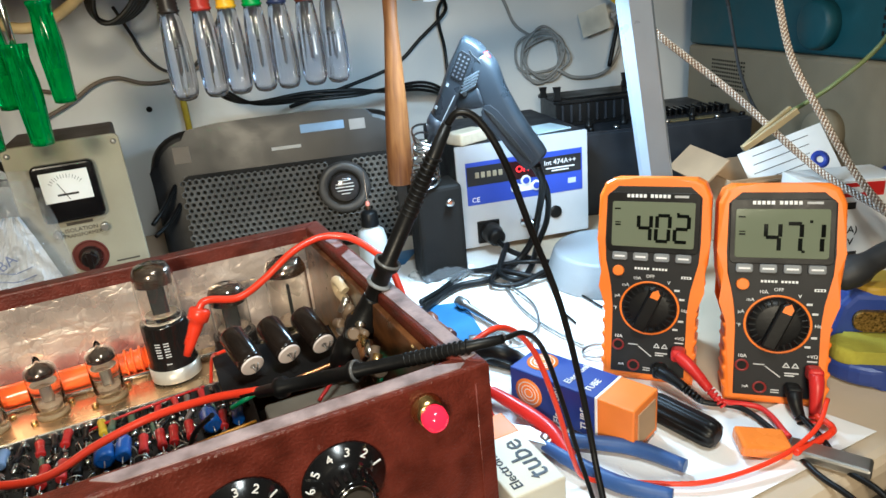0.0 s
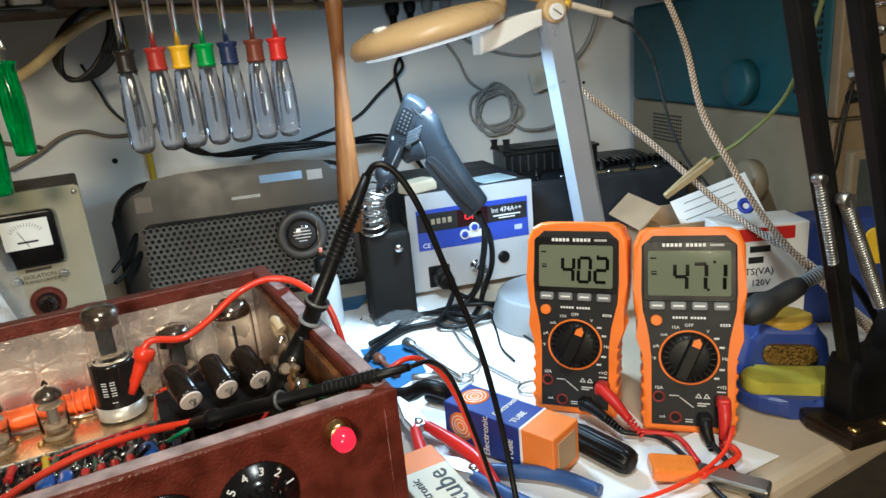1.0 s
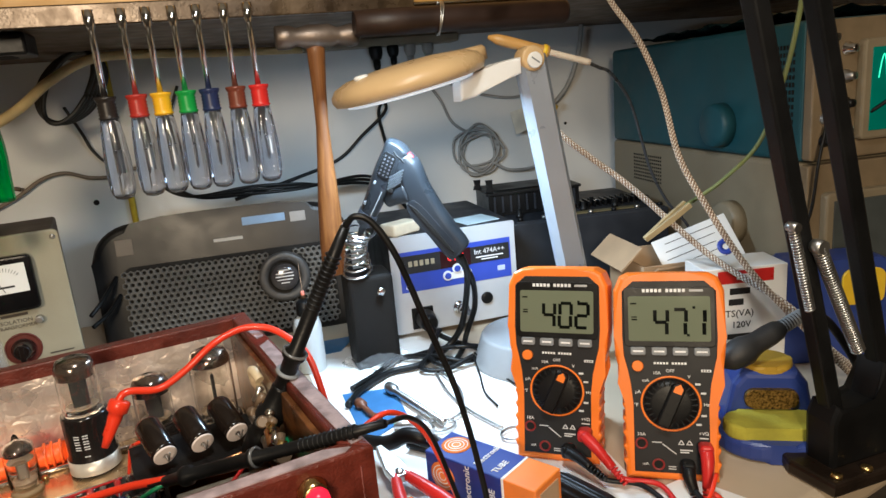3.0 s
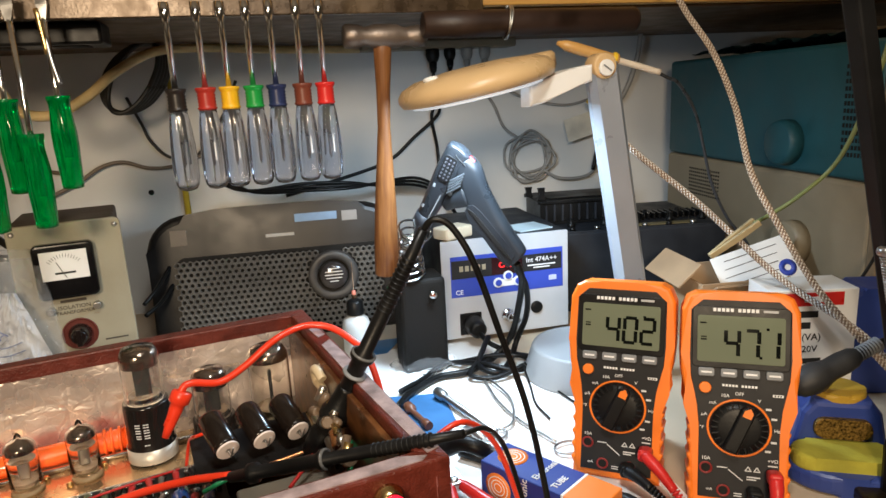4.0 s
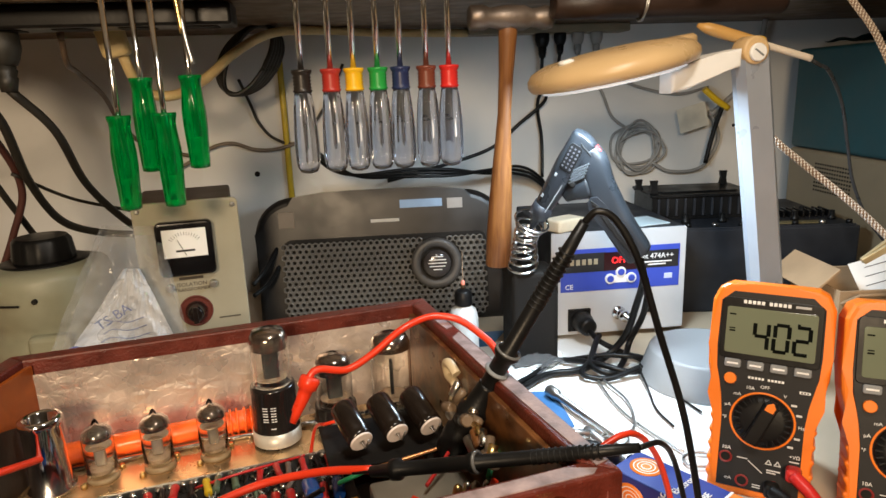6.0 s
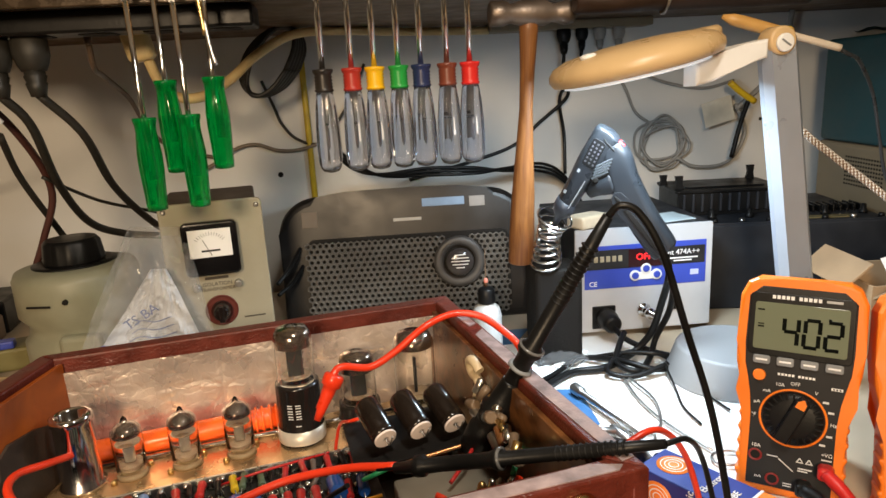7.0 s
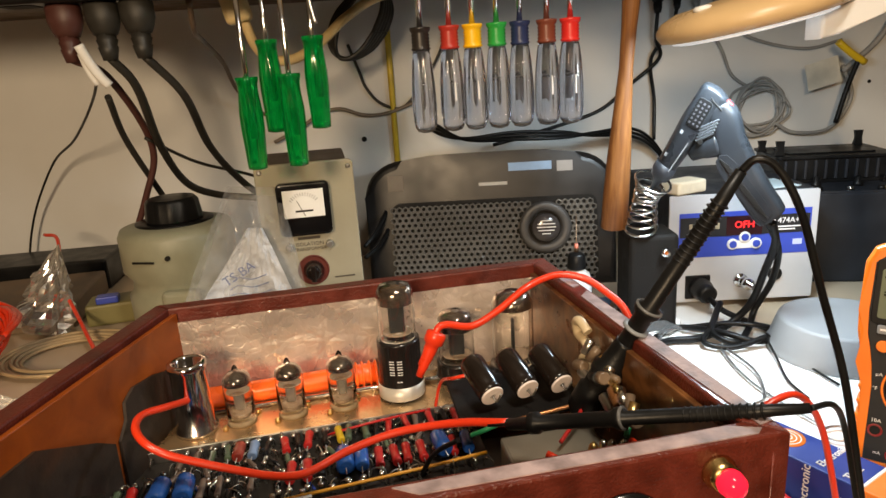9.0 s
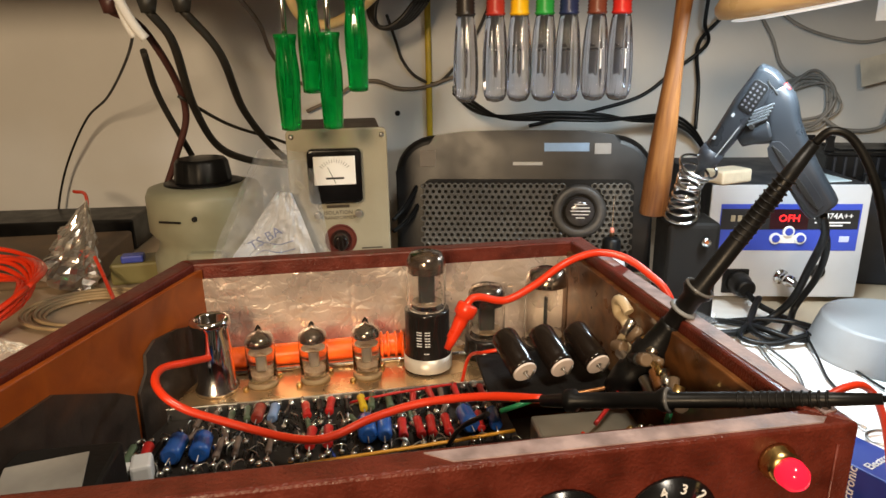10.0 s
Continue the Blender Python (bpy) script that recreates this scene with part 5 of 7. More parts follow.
solid("orange_tool", k, mat("bright_orange_plastic", (0.95, 0.13, 0.015), 0.3, var=0.06, bump=0.03, coat=0.3), "bright orange ribbed handle lying behind the valves", "tool", m=AMP)
k = B()
add_lathe(k, [(0.0022, 0.0), (0.0022, 0.26)], T(0.030, -0.0405, 0.0655, 0, 90, 0), 10)
solid("metal_rod", k, CHROME, "thin bright metal rod on the chassis", "rod", m=AMP)

# axial filter capacitors with bright ends
ELECTRO = mat("brown_black_sleeve", (0.011, 0.0075, 0.006), 0.20, var=0.3, bump=0.05, coat=0.25)
CANEND = mat("capacitor_end", (0.80, 0.70, 0.66), 0.4, 0.0)
for u, v in ((0.2310, 0.156), (0.2555, 0.155), (0.2790, 0.155)):
    m = Matrix.Translation(uv(u, v, 0.1065)) @ T(0, 0, 0, 0, 0, 14) @ T(0, 0, 0, -66)
    k = B()
    add_lathe(k, [(0.0076, 0.0), (0.0087, 0.001), (0.0088, 0.003), (0.0083, 0.0042), (0.0088, 0.0055), (0.0088, 0.0285), (0.0080, 0.0305), (0.002, 0.0305)], m, 26)
    cp = part("capacitor", k, ELECTRO, amp, "dark axial capacitor with a pale end")
    k = B()
    add_lathe(k, [(0.0075, -0.0012), (0.0078, -0.0008), (0.0078, 0.0006)], m, 24)
    part("end_disc", k, CANEND, cp, "pale metal end disc")
    k = B()
    add_sweep(k, [(0, 0, 0.0), (0, 0, -0.006), (0.000, -0.010, -0.008)], 0.0006, 6, 4, m)
    add_lathe(k, [(0.002, -0.0012), (0.0016, 0.0)], m, 10)
    part("lead", k, STEEL, cp)
    for j in range(4):
        k = B()
        add_box(k, 0.0004, 0.0007, 0.012, m @ T(0, 0, 0, 0, 0, 60 + 22 * j) @ T(0.00885, 0, 0.014))
        part("print_bar", k, FINEPRINT, cp)
k = B()
add_box(k, 0.085, 0.050, 0.003, T(0.252, -0.134, 0.092, 8, 0, 0), 0.0006)
part("capacitor_board", k, BLACKPAINT, amp)
for v in (0.115, 0.150):
    k = B()
    add_box(k, 0.004, 0.004, 0.042, T(0.290, -v, 0.071))
    part("bracket", k, STEEL, amp)
k = B()
add_sweep(k, [(0.222, -0.170, 0.093), (0.250, -0.170, 0.095), (0.292, -0.170, 0.099)], 0.0012, 8, 6)
part("bus_wire", k, mat("copper_wire", (0.65, 0.30, 0.12), 0.3, 0.8), amp, "copper bus wire")

# component board: resistors and capacitors between rows of turrets
RED, BLK, GRN, GRY = REDPLASTIC, BLACKPLASTIC, mat("olive_resistor", (0.10, 0.14, 0.08), 0.4), mat("brown_grey_resistor", (0.16, 0.11, 0.08), 0.45)
LBL, YEL, MAR = mat("pale_blue_resistor", (0.22, 0.32, 0.50), 0.4), YELLOW, mat("maroon_sleeve", (0.30, 0.03, 0.015), 0.3, coat=0.3)
SOLDER = mat("solder_turret", (0.62, 0.60, 0.54), 0.25, 1.0, var=0.2)
turret_mesh = None
DV, DZ = 0.012, 0.010


def turret(u, v, z=0.046):
    global turret_mesh
    if turret_mesh is None:
        k = B()
        add_lathe(k, [(0.0020, 0.0), (0.0013, 0.001), (0.0013, 0.004), (0.0023, 0.0046), (0.0024, 0.0058), (0.0018, 0.0070), (0.0006, 0.0076)], I4, 9)
        ob = part("solder_turret", k, SOLDER, amp)
        turret_mesh = ob.data
    else:
        ob = new("solder_turret", turret_mesh)
        ob.parent = amp
    ob.location = uv(u, v + DV, z + DZ)


def axial(u, v0, v1, r, material, kind, z=0.052, skew=0.0):
    L = v1 - v0
    body = L * 0.60
    m = Matrix.Translation(uv(u, v0 + DV, z + DZ)) @ T(0, 0, 0, 90, 0, skew)
    s = (L - body) / 2
    k = B()
    add_lathe(k, [(r * 0.7, s), (r, s + 0.0012), (r * (0.86 if r < 0.004 else 1), s + body * 0.3), (r * (0.86 if r < 0.004 else 1), s + body * 0.7), (r, s + body - 0.0012), (r * 0.7, s + body)], m, 12)
    ob = part(kind, k, material, amp)
    k = B()
    add_lathe(k, [(0.0004, 0.0), (0.0004, L)], m, 6)
    part("lead", k, STEEL, ob)
    turret(u, v0)
    turret(u + L * math.sin(radians(skew)) * 0.9, v1)


rs = random.Random(4)
for j, (mt_, r) in enumerate(((GRY, 0.0022), (GRY, 0.0022), (GRN, 0.0024), (GRN, 0.0024), (MAR, 0.0040), (LBL, 0.0036), (BLK, 0.0022), (RED, 0.0032), (BLK, 0.0022), (RED, 0.0032), (BLK, 0.0022), (YEL, 0.0030), (GRN, 0.0028), (GRN, 0.0028), (BLK, 0.0020), (RED, 0.0026), (RED, 0.0026), (GRY, 0.0024), (RED, 0.0026), (BLK, 0.0022), (RED, 0.0026), (GRY, 0.0022))):
    u = 0.024 + j * 0.0096
    axial(u, 0.079 - u * 0.02, 0.106, r, mt_, "capacitor" if r > 0.0034 else "resistor", 0.053 + rs.uniform(0, 0.003), rs.uniform(-8, 8))
for u, mt_, r, z in ((-0.020, RED, 0.0036, 0.053), (-0.012, GRN, 0.0026, 0.053), (-0.004, RED, 0.0036, 0.053), (0.004, BLK, 0.0024, 0.053), (0.016, BLUECAP, 0.0062, 0.055), (0.0295, BLUECAP, 0.0062, 0.055), (0.041, GRY, 0.0024, 0.052), (0.051, GRY, 0.0022, 0.052), (0.062, BLK, 0.0022, 0.052), (0.072, GRY, 0.0022, 0.052),
                    (0.086, BLK, 0.0024, 0.052), (0.098, RED, 0.0034, 0.053), (0.108, RED, 0.0034, 0.053), (0.118, BLK, 0.0034, 0.053), (0.132, BLUECAP, 0.0062, 0.056), (0.1445, BLUECAP, 0.0048, 0.055), (0.156, RED, 0.0033, 0.053), (0.1655, RED, 0.0033, 0.053), (0.175, RED, 0.0033, 0.053), (0.1845, RED, 0.0033, 0.053), (0.197, BLUECAP, 0.0060, 0.056), (0.208, RED, 0.0030, 0.053), (0.218, BLUECAP, 0.0042, 0.054)):
    axial(u, 0.108, 0.142, r, mt_, "capacitor" if mt_ is BLUECAP else "resistor", z, rs.uniform(-6, 6))
for j in range(16):
    u = 0.012 + j * 0.0136
    axial(u, 0.100, 0.118, rs.choice((0.0016, 0.0019)), rs.choice((GRY, GRN, BLK, GRY)), "resistor", 0.0525 + rs.uniform(0, 0.002), rs.uniform(-40, 40))
for j in range(26):
    turret(0.016 + j * 0.0082, 0.0765, 0.0465)
    if j % 2:
        turret(-0.018 + j * 0.0094, 0.1455)
k = B()
add_sweep(k, [(0.060, -0.152, 0.050), (0.110, -0.150, 0.052), (0.170, -0.148, 0.054), (0.226, -0.142, 0.054)], 0.0012, 8, 6, T(0, -DV, DZ))
part("hookup_wire", k, mat("orange_yellow_wire", (0.80, 0.36, 0.03), 0.35), amp, "orange hook-up wire")
k = B()
add_sweep(k, [(0.030, -0.160, 0.050), (0.070, -0.156, 0.052), (0.110, -0.153, 0.052)], 0.0014, 8, 6, T(0, -DV, DZ))
part("hookup_wire", k, mat("grey_wire", (0.42, 0.38, 0.33), 0.4), amp)
k = B()
add_sweep(k, [(0.058, -0.157, 0.0515), (0.078, -0.1555, 0.0525)], 0.0024, 10, 3, T(0, -DV, DZ))
part("sleeve", k, REDPLASTIC, amp)
for pts, mt_, r in (([(0.205, -0.080, 0.060), (0.210, -0.085, 0.084), (0.215, -0.112, 0.100), (0.226, -0.118, 0.104)], REDWIRE, 0.0013), ([(0.120, -0.090, 0.058), (0.132, -0.100, 0.066), (0.160, -0.098, 0.068), (0.200, -0.086, 0.064)], REDPLASTIC, 0.0010),
                    ([(0.212, -0.172, 0.090), (0.220, -0.178, 0.096), (0.232, -0.176, 0.098)], GREENWIRE, 0.0016), ([(0.262, -0.196, 0.090), (0.280, -0.182, 0.098), (0.292, -0.168, 0.104)], REDPLASTIC, 0.0013),
                    ([(0.110, -0.120, 0.060), (0.104, -0.135, 0.062), (0.112, -0.150, 0.055)], BLUEPLASTIC, 0.0010), ([(0.200, -0.190, 0.100), (0.188, -0.170, 0.080), (0.180, -0.156, 0.056)], RUBBER, 0.0016),
                    ([(0.250, -0.205, 0.090), (0.268, -0.222, 0.084), (0.285, -0.228, 0.086), (0.300, -0.215, 0.096)], REDWIRE, 0.0024), ([(0.296, -0.214, 0.098), (0.302, -0.206, 0.104), (0.306, -0.190, 0.108)], GREENWIRE, 0.0018)):
    k = B()
    add_sweep(k, pts, r, 8, 8)
    part("hookup_wire", k, mt_, amp)
k = B()
for j in range(110):
    u, v = rs.uniform(-0.018, 0.224), rs.choice((0.090, 0.104, 0.118, 0.130, 0.152, 0.156)) + rs.uniform(-0.004, 0.004)
    du, dv = rs.uniform(-0.012, 0.012), rs.uniform(-0.010, 0.010)
    h = rs.uniform(0.001, 0.0045)
    add_sweep(k, [(u, -v, 0.057), (u + du * 0.2, -v - dv * 0.2, 0.060 + h), (u + du * 0.8, -v - dv * 0.8, 0.060 + h), (u + du, -v - dv, 0.058)], 0.0005, 5, 3)
tagged(part("bare_lead", k, SOLDER, amp, "bright bent component leads"), kind="stuff")
for j in range(40):
    turret(-0.016 + j * 0.0060, 0.1200 + 0.003 * (j % 2))
# choke plate, terminals and parts along the right lining
k = B()
add_box(k, 0.062, 0.044, 0.050, T(0.262, -0.190, 0.057, 0, 0, -2), 0.002)
part("choke", k, mat("dusty_grey_plate", (0.32, 0.29, 0.23), 0.45, 0.5, var=0.2, stain=0.4), amp, "dusty grey metal choke")
for u, v in ((0.279, 0.206), (0.286, 0.205), (0.2905, 0.207), (0.298, 0.208)):
    k = B()
    add_lathe(k, [(0.0036, 0.0), (0.0040, 0.004), (0.0026, 0.009), (0.0010, 0.011)], Matrix.Translation(uv(u, v, 0.082)), 10)
    part("terminal", k, (BRASS, SOLDER, MICA)[int(u * 1000) % 3], amp)
for j in range(9):
    u, v = 0.300 + rs.uniform(-0.003, 0.001), 0.150 + j * 0.0085
    k = B()
    add_cyl(k, 0.0040 + rs.uniform(-0.0015, 0.0015), 0.013, Matrix.Translation(uv(u - 0.006, v, 0.118 + rs.uniform(-0.010, 0.010))) @ T(0, 0, 0, rs.uniform(60, 120), rs.uniform(-30, 30), 0), 12, 0.001)
    ob = part("potentiometer", k, (MICA, STEEL, DARKWOOD, BLACKPLASTIC)[j % 4], amp)
    k = B()
    add_lathe(k, [(0.0030, 0.0), (0.0030, 0.010), (0.001, 0.011)], Matrix.Translation(uv(u - 0.003, v + 0.006, 0.126)) @ T(0, 0, 0, 20 * j, 30, 0), 10)
    part("terminal", k, (SOLDER, MICA, BRASS)[j % 3], ob)
k = B()
add_sweep(k, [(0.302, -0.146, 0.136), (0.300, -0.138, 0.141), (0.300, -0.131, 0.138), (0.301, -0.132, 0.130), (0.302, -0.141, 0.128), (0.302, -0.146, 0.122), (0.301, -0.140, 0.114), (0.302, -0.148, 0.111)], 0.0034, 10, 6)
part("cable_clamp", k, mat("cream_clip", (0.62, 0.50, 0.32), 0.4), amp, "cream plastic cable clip")
k = B()
add_box(k, 0.012, 0.016, 0.014, T(0.000, -0.155, 0.064, 0, 0, 10), 0.002)
add_lathe(k, [(0.0035, 0), (0.0035, 0.018)], T(-0.022, -0.155, 0.066, 0, 90, 0), 12)
part("input_jack", k, WHITEPLASTIC, amp, "white plastic input jack")
k = B()
add_box(k, 0.050, 0.056, 0.100, T(-0.016, -0.228, 0.062), 0.002)
part("black_cover", k, BLACKPAINT, amp, "matt black metal cover")
k = B()
add_box(k, 0.036, 0.030, 0.0009, T(-0.018, -0.228, 0.1130, 0, 0, 12), 0.0003)
solid("white_card", k, mat("soiled_card", (0.34, 0.32, 0.28), 0.6, var=0.2, stain=0.8, stain_col=(0.10, 0.09, 0.08)), "small white card inside the cabinet", "card", m=AMP)


# ---- leads and probes ----
def cable(name, pts, r, material, label, category="cable", seg=8, n=8, radii=None):
    k = B()
    add_sweep(k, pts, r, seg, n, radii=radii)
    return solid(name, k, material, label, category)


def probe(name, a, z, r, label, boot=False):
    """A test probe from its tip a to its tail z: body, finger guards and strain relief."""
    a, z = Vector(a), Vector(z)
    ob = thing(name, Matrix.Translation(a) @ (z - a).to_track_quat("Z", "Y").to_matrix().to_4x4(), label, "test probe")
    L = (z - a).length
    k = B()
    add_lathe(k, [(r * 0.25, -0.012), (r * 0.25, 0.0), (r * 0.8, 0.002), (r * 0.95, L * 0.10), (r * 1.5, L * 0.11), (r * 1.5, L * 0.14), (r, L * 0.15), (r * 1.05, L * 0.42), (r * 1.5, L * 0.44), (r * 1.5, L * 0.455), (r * 0.92, L * 0.47), (r * 0.86, L * 0.8), (r * 0.55, L)], I4, 18)
    part("body", k, BLACKPLASTIC, ob, "black plastic body")
    for j in range(12):
        k = B()
        add_lathe(k, [(r * 0.80, -0.0006), (r * 0.99, -0.0002), (r * 0.99, 0.0002), (r * 0.80, 0.0006)], T(0, 0, L * (0.66 + 0.020 * j)), 14)
        part("grip_ring", k, BLACKPLASTIC, ob)
    k = B()
    add_lathe(k, [(r * 1.1, 0), (r * 1.55, 0.0006), (r * 1.55, 0.0016), (r * 1.1, 0.002)], T(0, 0, L * 0.45), 18)
    part("guard_ring", k, mat("clear_guard", (0.12, 0.12, 0.12), 0.2, bump=0), ob)
    if boot:
        k = B()
        add_lathe(k, [(0.007, -0.010), (0.0100, -0.006), (0.0108, 0.004), (0.0108, 0.012), (0.0090, 0.014), (0.0092, 0.024), (0.0104, 0.026), (0.0104, 0.031), (0.0078, 0.034), (0.0066, 0.050), (0.0060, 0.052)], I4, 20)
        part("boot", k, RUBBER, ob, "thick black rubber boot")
        k = B()
        add_lathe(k, [(r * 1.0, 0), (r * 1.45, 0.0005), (r * 1.45, 0.0018), (r * 1.0, 0.0022)], T(0, 0, 0.062), 18)
        part("collar", k, GREYBUTTON, ob, "pale ring")
    return ob


probe("test_probe", (0.045, 0.408, 0.850), (0.118, 0.368, 1.002), 0.0056, "black test probe standing in the amplifier", True)
probe("test_probe", (-0.012, 0.366, 0.863), (0.112, 0.279, 0.913), 0.0041, "black test probe lying across the amplifier front")
cable("probe_cable", [(0.118, 0.368, 1.002), (0.124, 0.365, 1.008), (0.134, 0.362, 1.003), (0.146, 0.358, 0.980), (0.160, 0.356, 0.935), (0.175, 0.352, 0.885), (0.184, 0.345, 0.830), (0.186, 0.330, 0.780), (0.178, 0.300, 0.7535), (0.150, 0.262, 0.7535)], 0.0022, RUBBER, "thin black probe cable hanging to the bench")
cable("probe_cable", [(0.112, 0.279, 0.913), (0.126, 0.285, 0.910), (0.140, 0.296, 0.890), (0.152, 0.300, 0.850), (0.164, 0.300, 0.800), (0.176, 0.290, 0.7535), (0.190, 0.265, 0.7535)], 0.0014, RUBBER, "black probe cable over the cabinet corner")
cable("test_lead", [(0.098, 0.300, 0.900), (0.120, 0.305, 0.905), (0.142, 0.318, 0.880), (0.158, 0.325, 0.835), (0.170, 0.330, 0.790), (0.184, 0.338, 0.762), (0.215, 0.328, 0.757), (0.256, 0.312, 0.757), (0.308, 0.311, 0.760), (0.350, 0.322, 0.765), (0.372, 0.336, 0.775)], 0.0017, REDWIRE, "red test lead looping to a multimeter", "test lead")
cable("clip_lead", [(-0.062, 0.478, 0.850), (-0.050, 0.483, 0.873), (-0.042, 0.486, 0.878), (-0.022, 0.492, 0.873), (-0.002, 0.498, 0.881), (0.019, 0.503, 0.895), (0.035, 0.508, 0.901), (0.050, 0.510, 0.903), (0.067, 0.506, 0.900), (0.082, 0.495, 0.891), (0.093, 0.482, 0.879), (0.099, 0.462, 0.850), (0.103, 0.438, 0.805), (0.112, 0.405, 0.7545)], 0.0028, REDWIRE, "red clip lead from a valve over the rim", "clip lead")
k = B()
add_lathe(k, [(0.0026, 0), (0.0036, 0.008), (0.0052, 0.022), (0.0054, 0.026), (0.0076, 0.0275), (0.0078, 0.0345), (0.0066, 0.0360), (0.0030, 0.0365)], look((-0.064, 0.476, 0.842), (-0.047, 0.485, 0.876)) @ T(0, 0, 0, 180), 16)
solid("hook_clip", k, REDWIRE, "red insulated test clip gripping a valve wire", "test clip")
cable("clip_lead", [(-0.230, 0.467, 0.842), (-0.232, 0.454, 0.846), (-0.236, 0.437, 0.852), (-0.243, 0.417, 0.858), (-0.241, 0.401, 0.858), (-0.231, 0.389, 0.854), (-0.218, 0.387, 0.846), (-0.198, 0.385, 0.840), (-0.178, 0.383, 0.835), (-0.157, 0.379, 0.832), (-0.139, 0.375, 0.833), (-0.126, 0.378, 0.835), (-0.107, 0.387, 0.840), (-0.077, 0.394, 0.846), (-0.040, 0.385, 0.855), (-0.010, 0.368, 0.863)], 0.0026, REDWIRE, "red lead looping over the component board", "clip lead")


def plug_lead(m, x, z, mt_, pts, label):
    """A shrouded banana plug in a jack of a meter, with its lead."""
    ob = thing("banana_plug", m @ T(x, 0, z), label, "test lead plug")
    k = B()
    add_box(k, 0.011, 0.016, 0.011, T(0, -0.009, 0), 0.003, 3)
    add_sweep(k, [(0, -0.014, 0.001), pts[0], pts[1]], 0.0052, 12, 5, radii=[1.0, 1.05, 0.9, 0.75])
    part("shroud", k, mt_, ob)
    d = (Vector(pts[1]) - Vector(pts[0])).normalized()
    for j in range(5):
        k = B()
        c = Vector(pts[1]) + d * (0.002 + j * 0.0034)
        add_lathe(k, [(0.0026, -0.001), (0.0040 - j * 0.0003, -0.0006), (0.0040 - j * 0.0003, 0.0006), (0.0026, 0.001)], Matrix.Translation(c) @ d.to_track_quat("Z", "Y").to_matrix().to_4x4(), 12)
        part("strain_ring", k, mt_, ob)
    return ob


plug_lead(METER_A, 0.0255, 0.0335, REDPLASTIC, [(0.012, -0.020, -0.008), (0.026, -0.026, -0.022)], "red shrouded plug in a multimeter jack")
plug_lead(METER_A, 0.0115, 0.0165, RUBBER, [(0.010, -0.020, -0.001), (0.022, -0.028, -0.006)], "black shrouded plug in a multimeter jack")
plug_lead(METER_B, 0.0260, 0.0335, REDPLASTIC, [(0.000, -0.018, -0.010), (-0.001, -0.020, -0.030)], "red shrouded plug in a multimeter jack")
plug_lead(METER_B, 0.0120, 0.0175, RUBBER, [(0.000, -0.018, -0.006), (0.003, -0.020, -0.016)], "black shrouded plug in a multimeter jack")
cable("test_lead", [METER_A @ Vector((0.034, -0.026, 0.010)), METER_A @ Vector((0.046, -0.030, 0.002)), (0.330, 0.372, 0.756), (0.334, 0.338, 0.754), (0.328, 0.296, 0.754), (0.330, 0.268, 0.754), (0.335, 0.245, 0.740)], 0.0022, RUBBER, "black test lead running off the bench edge", "test lead")
cable("test_lead", [METER_B @ Vector((0.015, -0.021, 0.003)), (0.354, 0.318, 0.757), (0.347, 0.296, 0.754), (0.350, 0.270, 0.754), (0.356, 0.250, 0.740)], 0.0022, RUBBER, "black test lead running off the bench edge", "test lead")
cable("test_lead", [METER_B @ Vector((0.025, -0.021, 0.004)), (0.366, 0.323, 0.760), (0.350, 0.318, 0.758), (0.325, 0.312, 0.760)], 0.0026, REDWIRE, "red test lead curling on the bench", "test lead")
cable("test_lead", [METER_A @ Vector((0.050, -0.025, 0.012)), METER_A @ Vector((0.060, -0.028, 0.004)), (0.342, 0.365, 0.757), (0.336, 0.330, 0.757)], 0.0022, REDPLASTIC, "red test lead lying beside the black one", "test lead")


# ---- papers and loose things on the bench ----
def sheet(name, pts, material, label, z=0.7504, thick=0.0006):
    k = B()
    add_prism(k, pts, z, z + thick)
    return solid(name, k, material, label, "paper")


sheet("paper_sheet", [(0.120, 0.250), (0.330, 0.345), (0.350, 0.620), (0.290, 0.835), (0.110, 0.800)], PAPER, "white paper sheet covering the middle of the bench")
sheet("paper_sheet", [(0.225, 0.285), (0.400, 0.318), (0.372, 0.372), (0.215, 0.352)], PAPER, "white paper sheet near the bench edge", 0.7512)
BLUEPAPER = mat("blue_printed_paper", (0.05, 0.16, 0.36), 0.5, var=0.2, stain=0.3, stain_col=(0.4, 0.5, 0.6))
sheet("blue_leaflet", [(0.138, 0.668), (0.196, 0.656), (0.192, 0.580), (0.140, 0.548)], BLUEPAPER, "blue printed leaflet beside the amplifier", 0.7514)
sheet("blue_leaflet", [(0.112, 0.850), (0.190, 0.848), (0.160, 0.800), (0.110, 0.800)], BLUEPAPER, "blue printed leaflet near the bottle", 0.7514)
sheet("blue_leaflet", [(0.130, 0.330), (0.190, 0.310), (0.180, 0.262), (0.120, 0.270)], BLUEPAPER, "blue printed leaflet at the bench edge", 0.7520)

# boxed valve, blue with an orange end
BOXM = Matrix.Translation((0.2165, 0.4120, 0.7535)) @ T(0, 0, 0, 0, 0, -58.5)
bx = thing("tube_box", BOXM, "blue cardboard valve box with an orange end lying on the bench", "box")
BW, BL = 0.036, 0.108
NAVY, BOXORANGE = mat("blue_box_card", (0.02, 0.045, 0.26), 0.4, var=0.1, bump=0.08, stain=0.15), mat("orange_box_card", (0.80, 0.22, 0.03), 0.45, var=0.08, bump=0.08)
k = B()
add_box(k, BL * 0.72, BW, BW, T(-BL * 0.14, 0, BW / 2), 0.0012)
part("carton", k, NAVY, bx)
k = B()
add_box(k, BL * 0.27, BW + 0.0003, BW + 0.0003, T(BL * 0.365, 0, BW / 2), 0.0012)
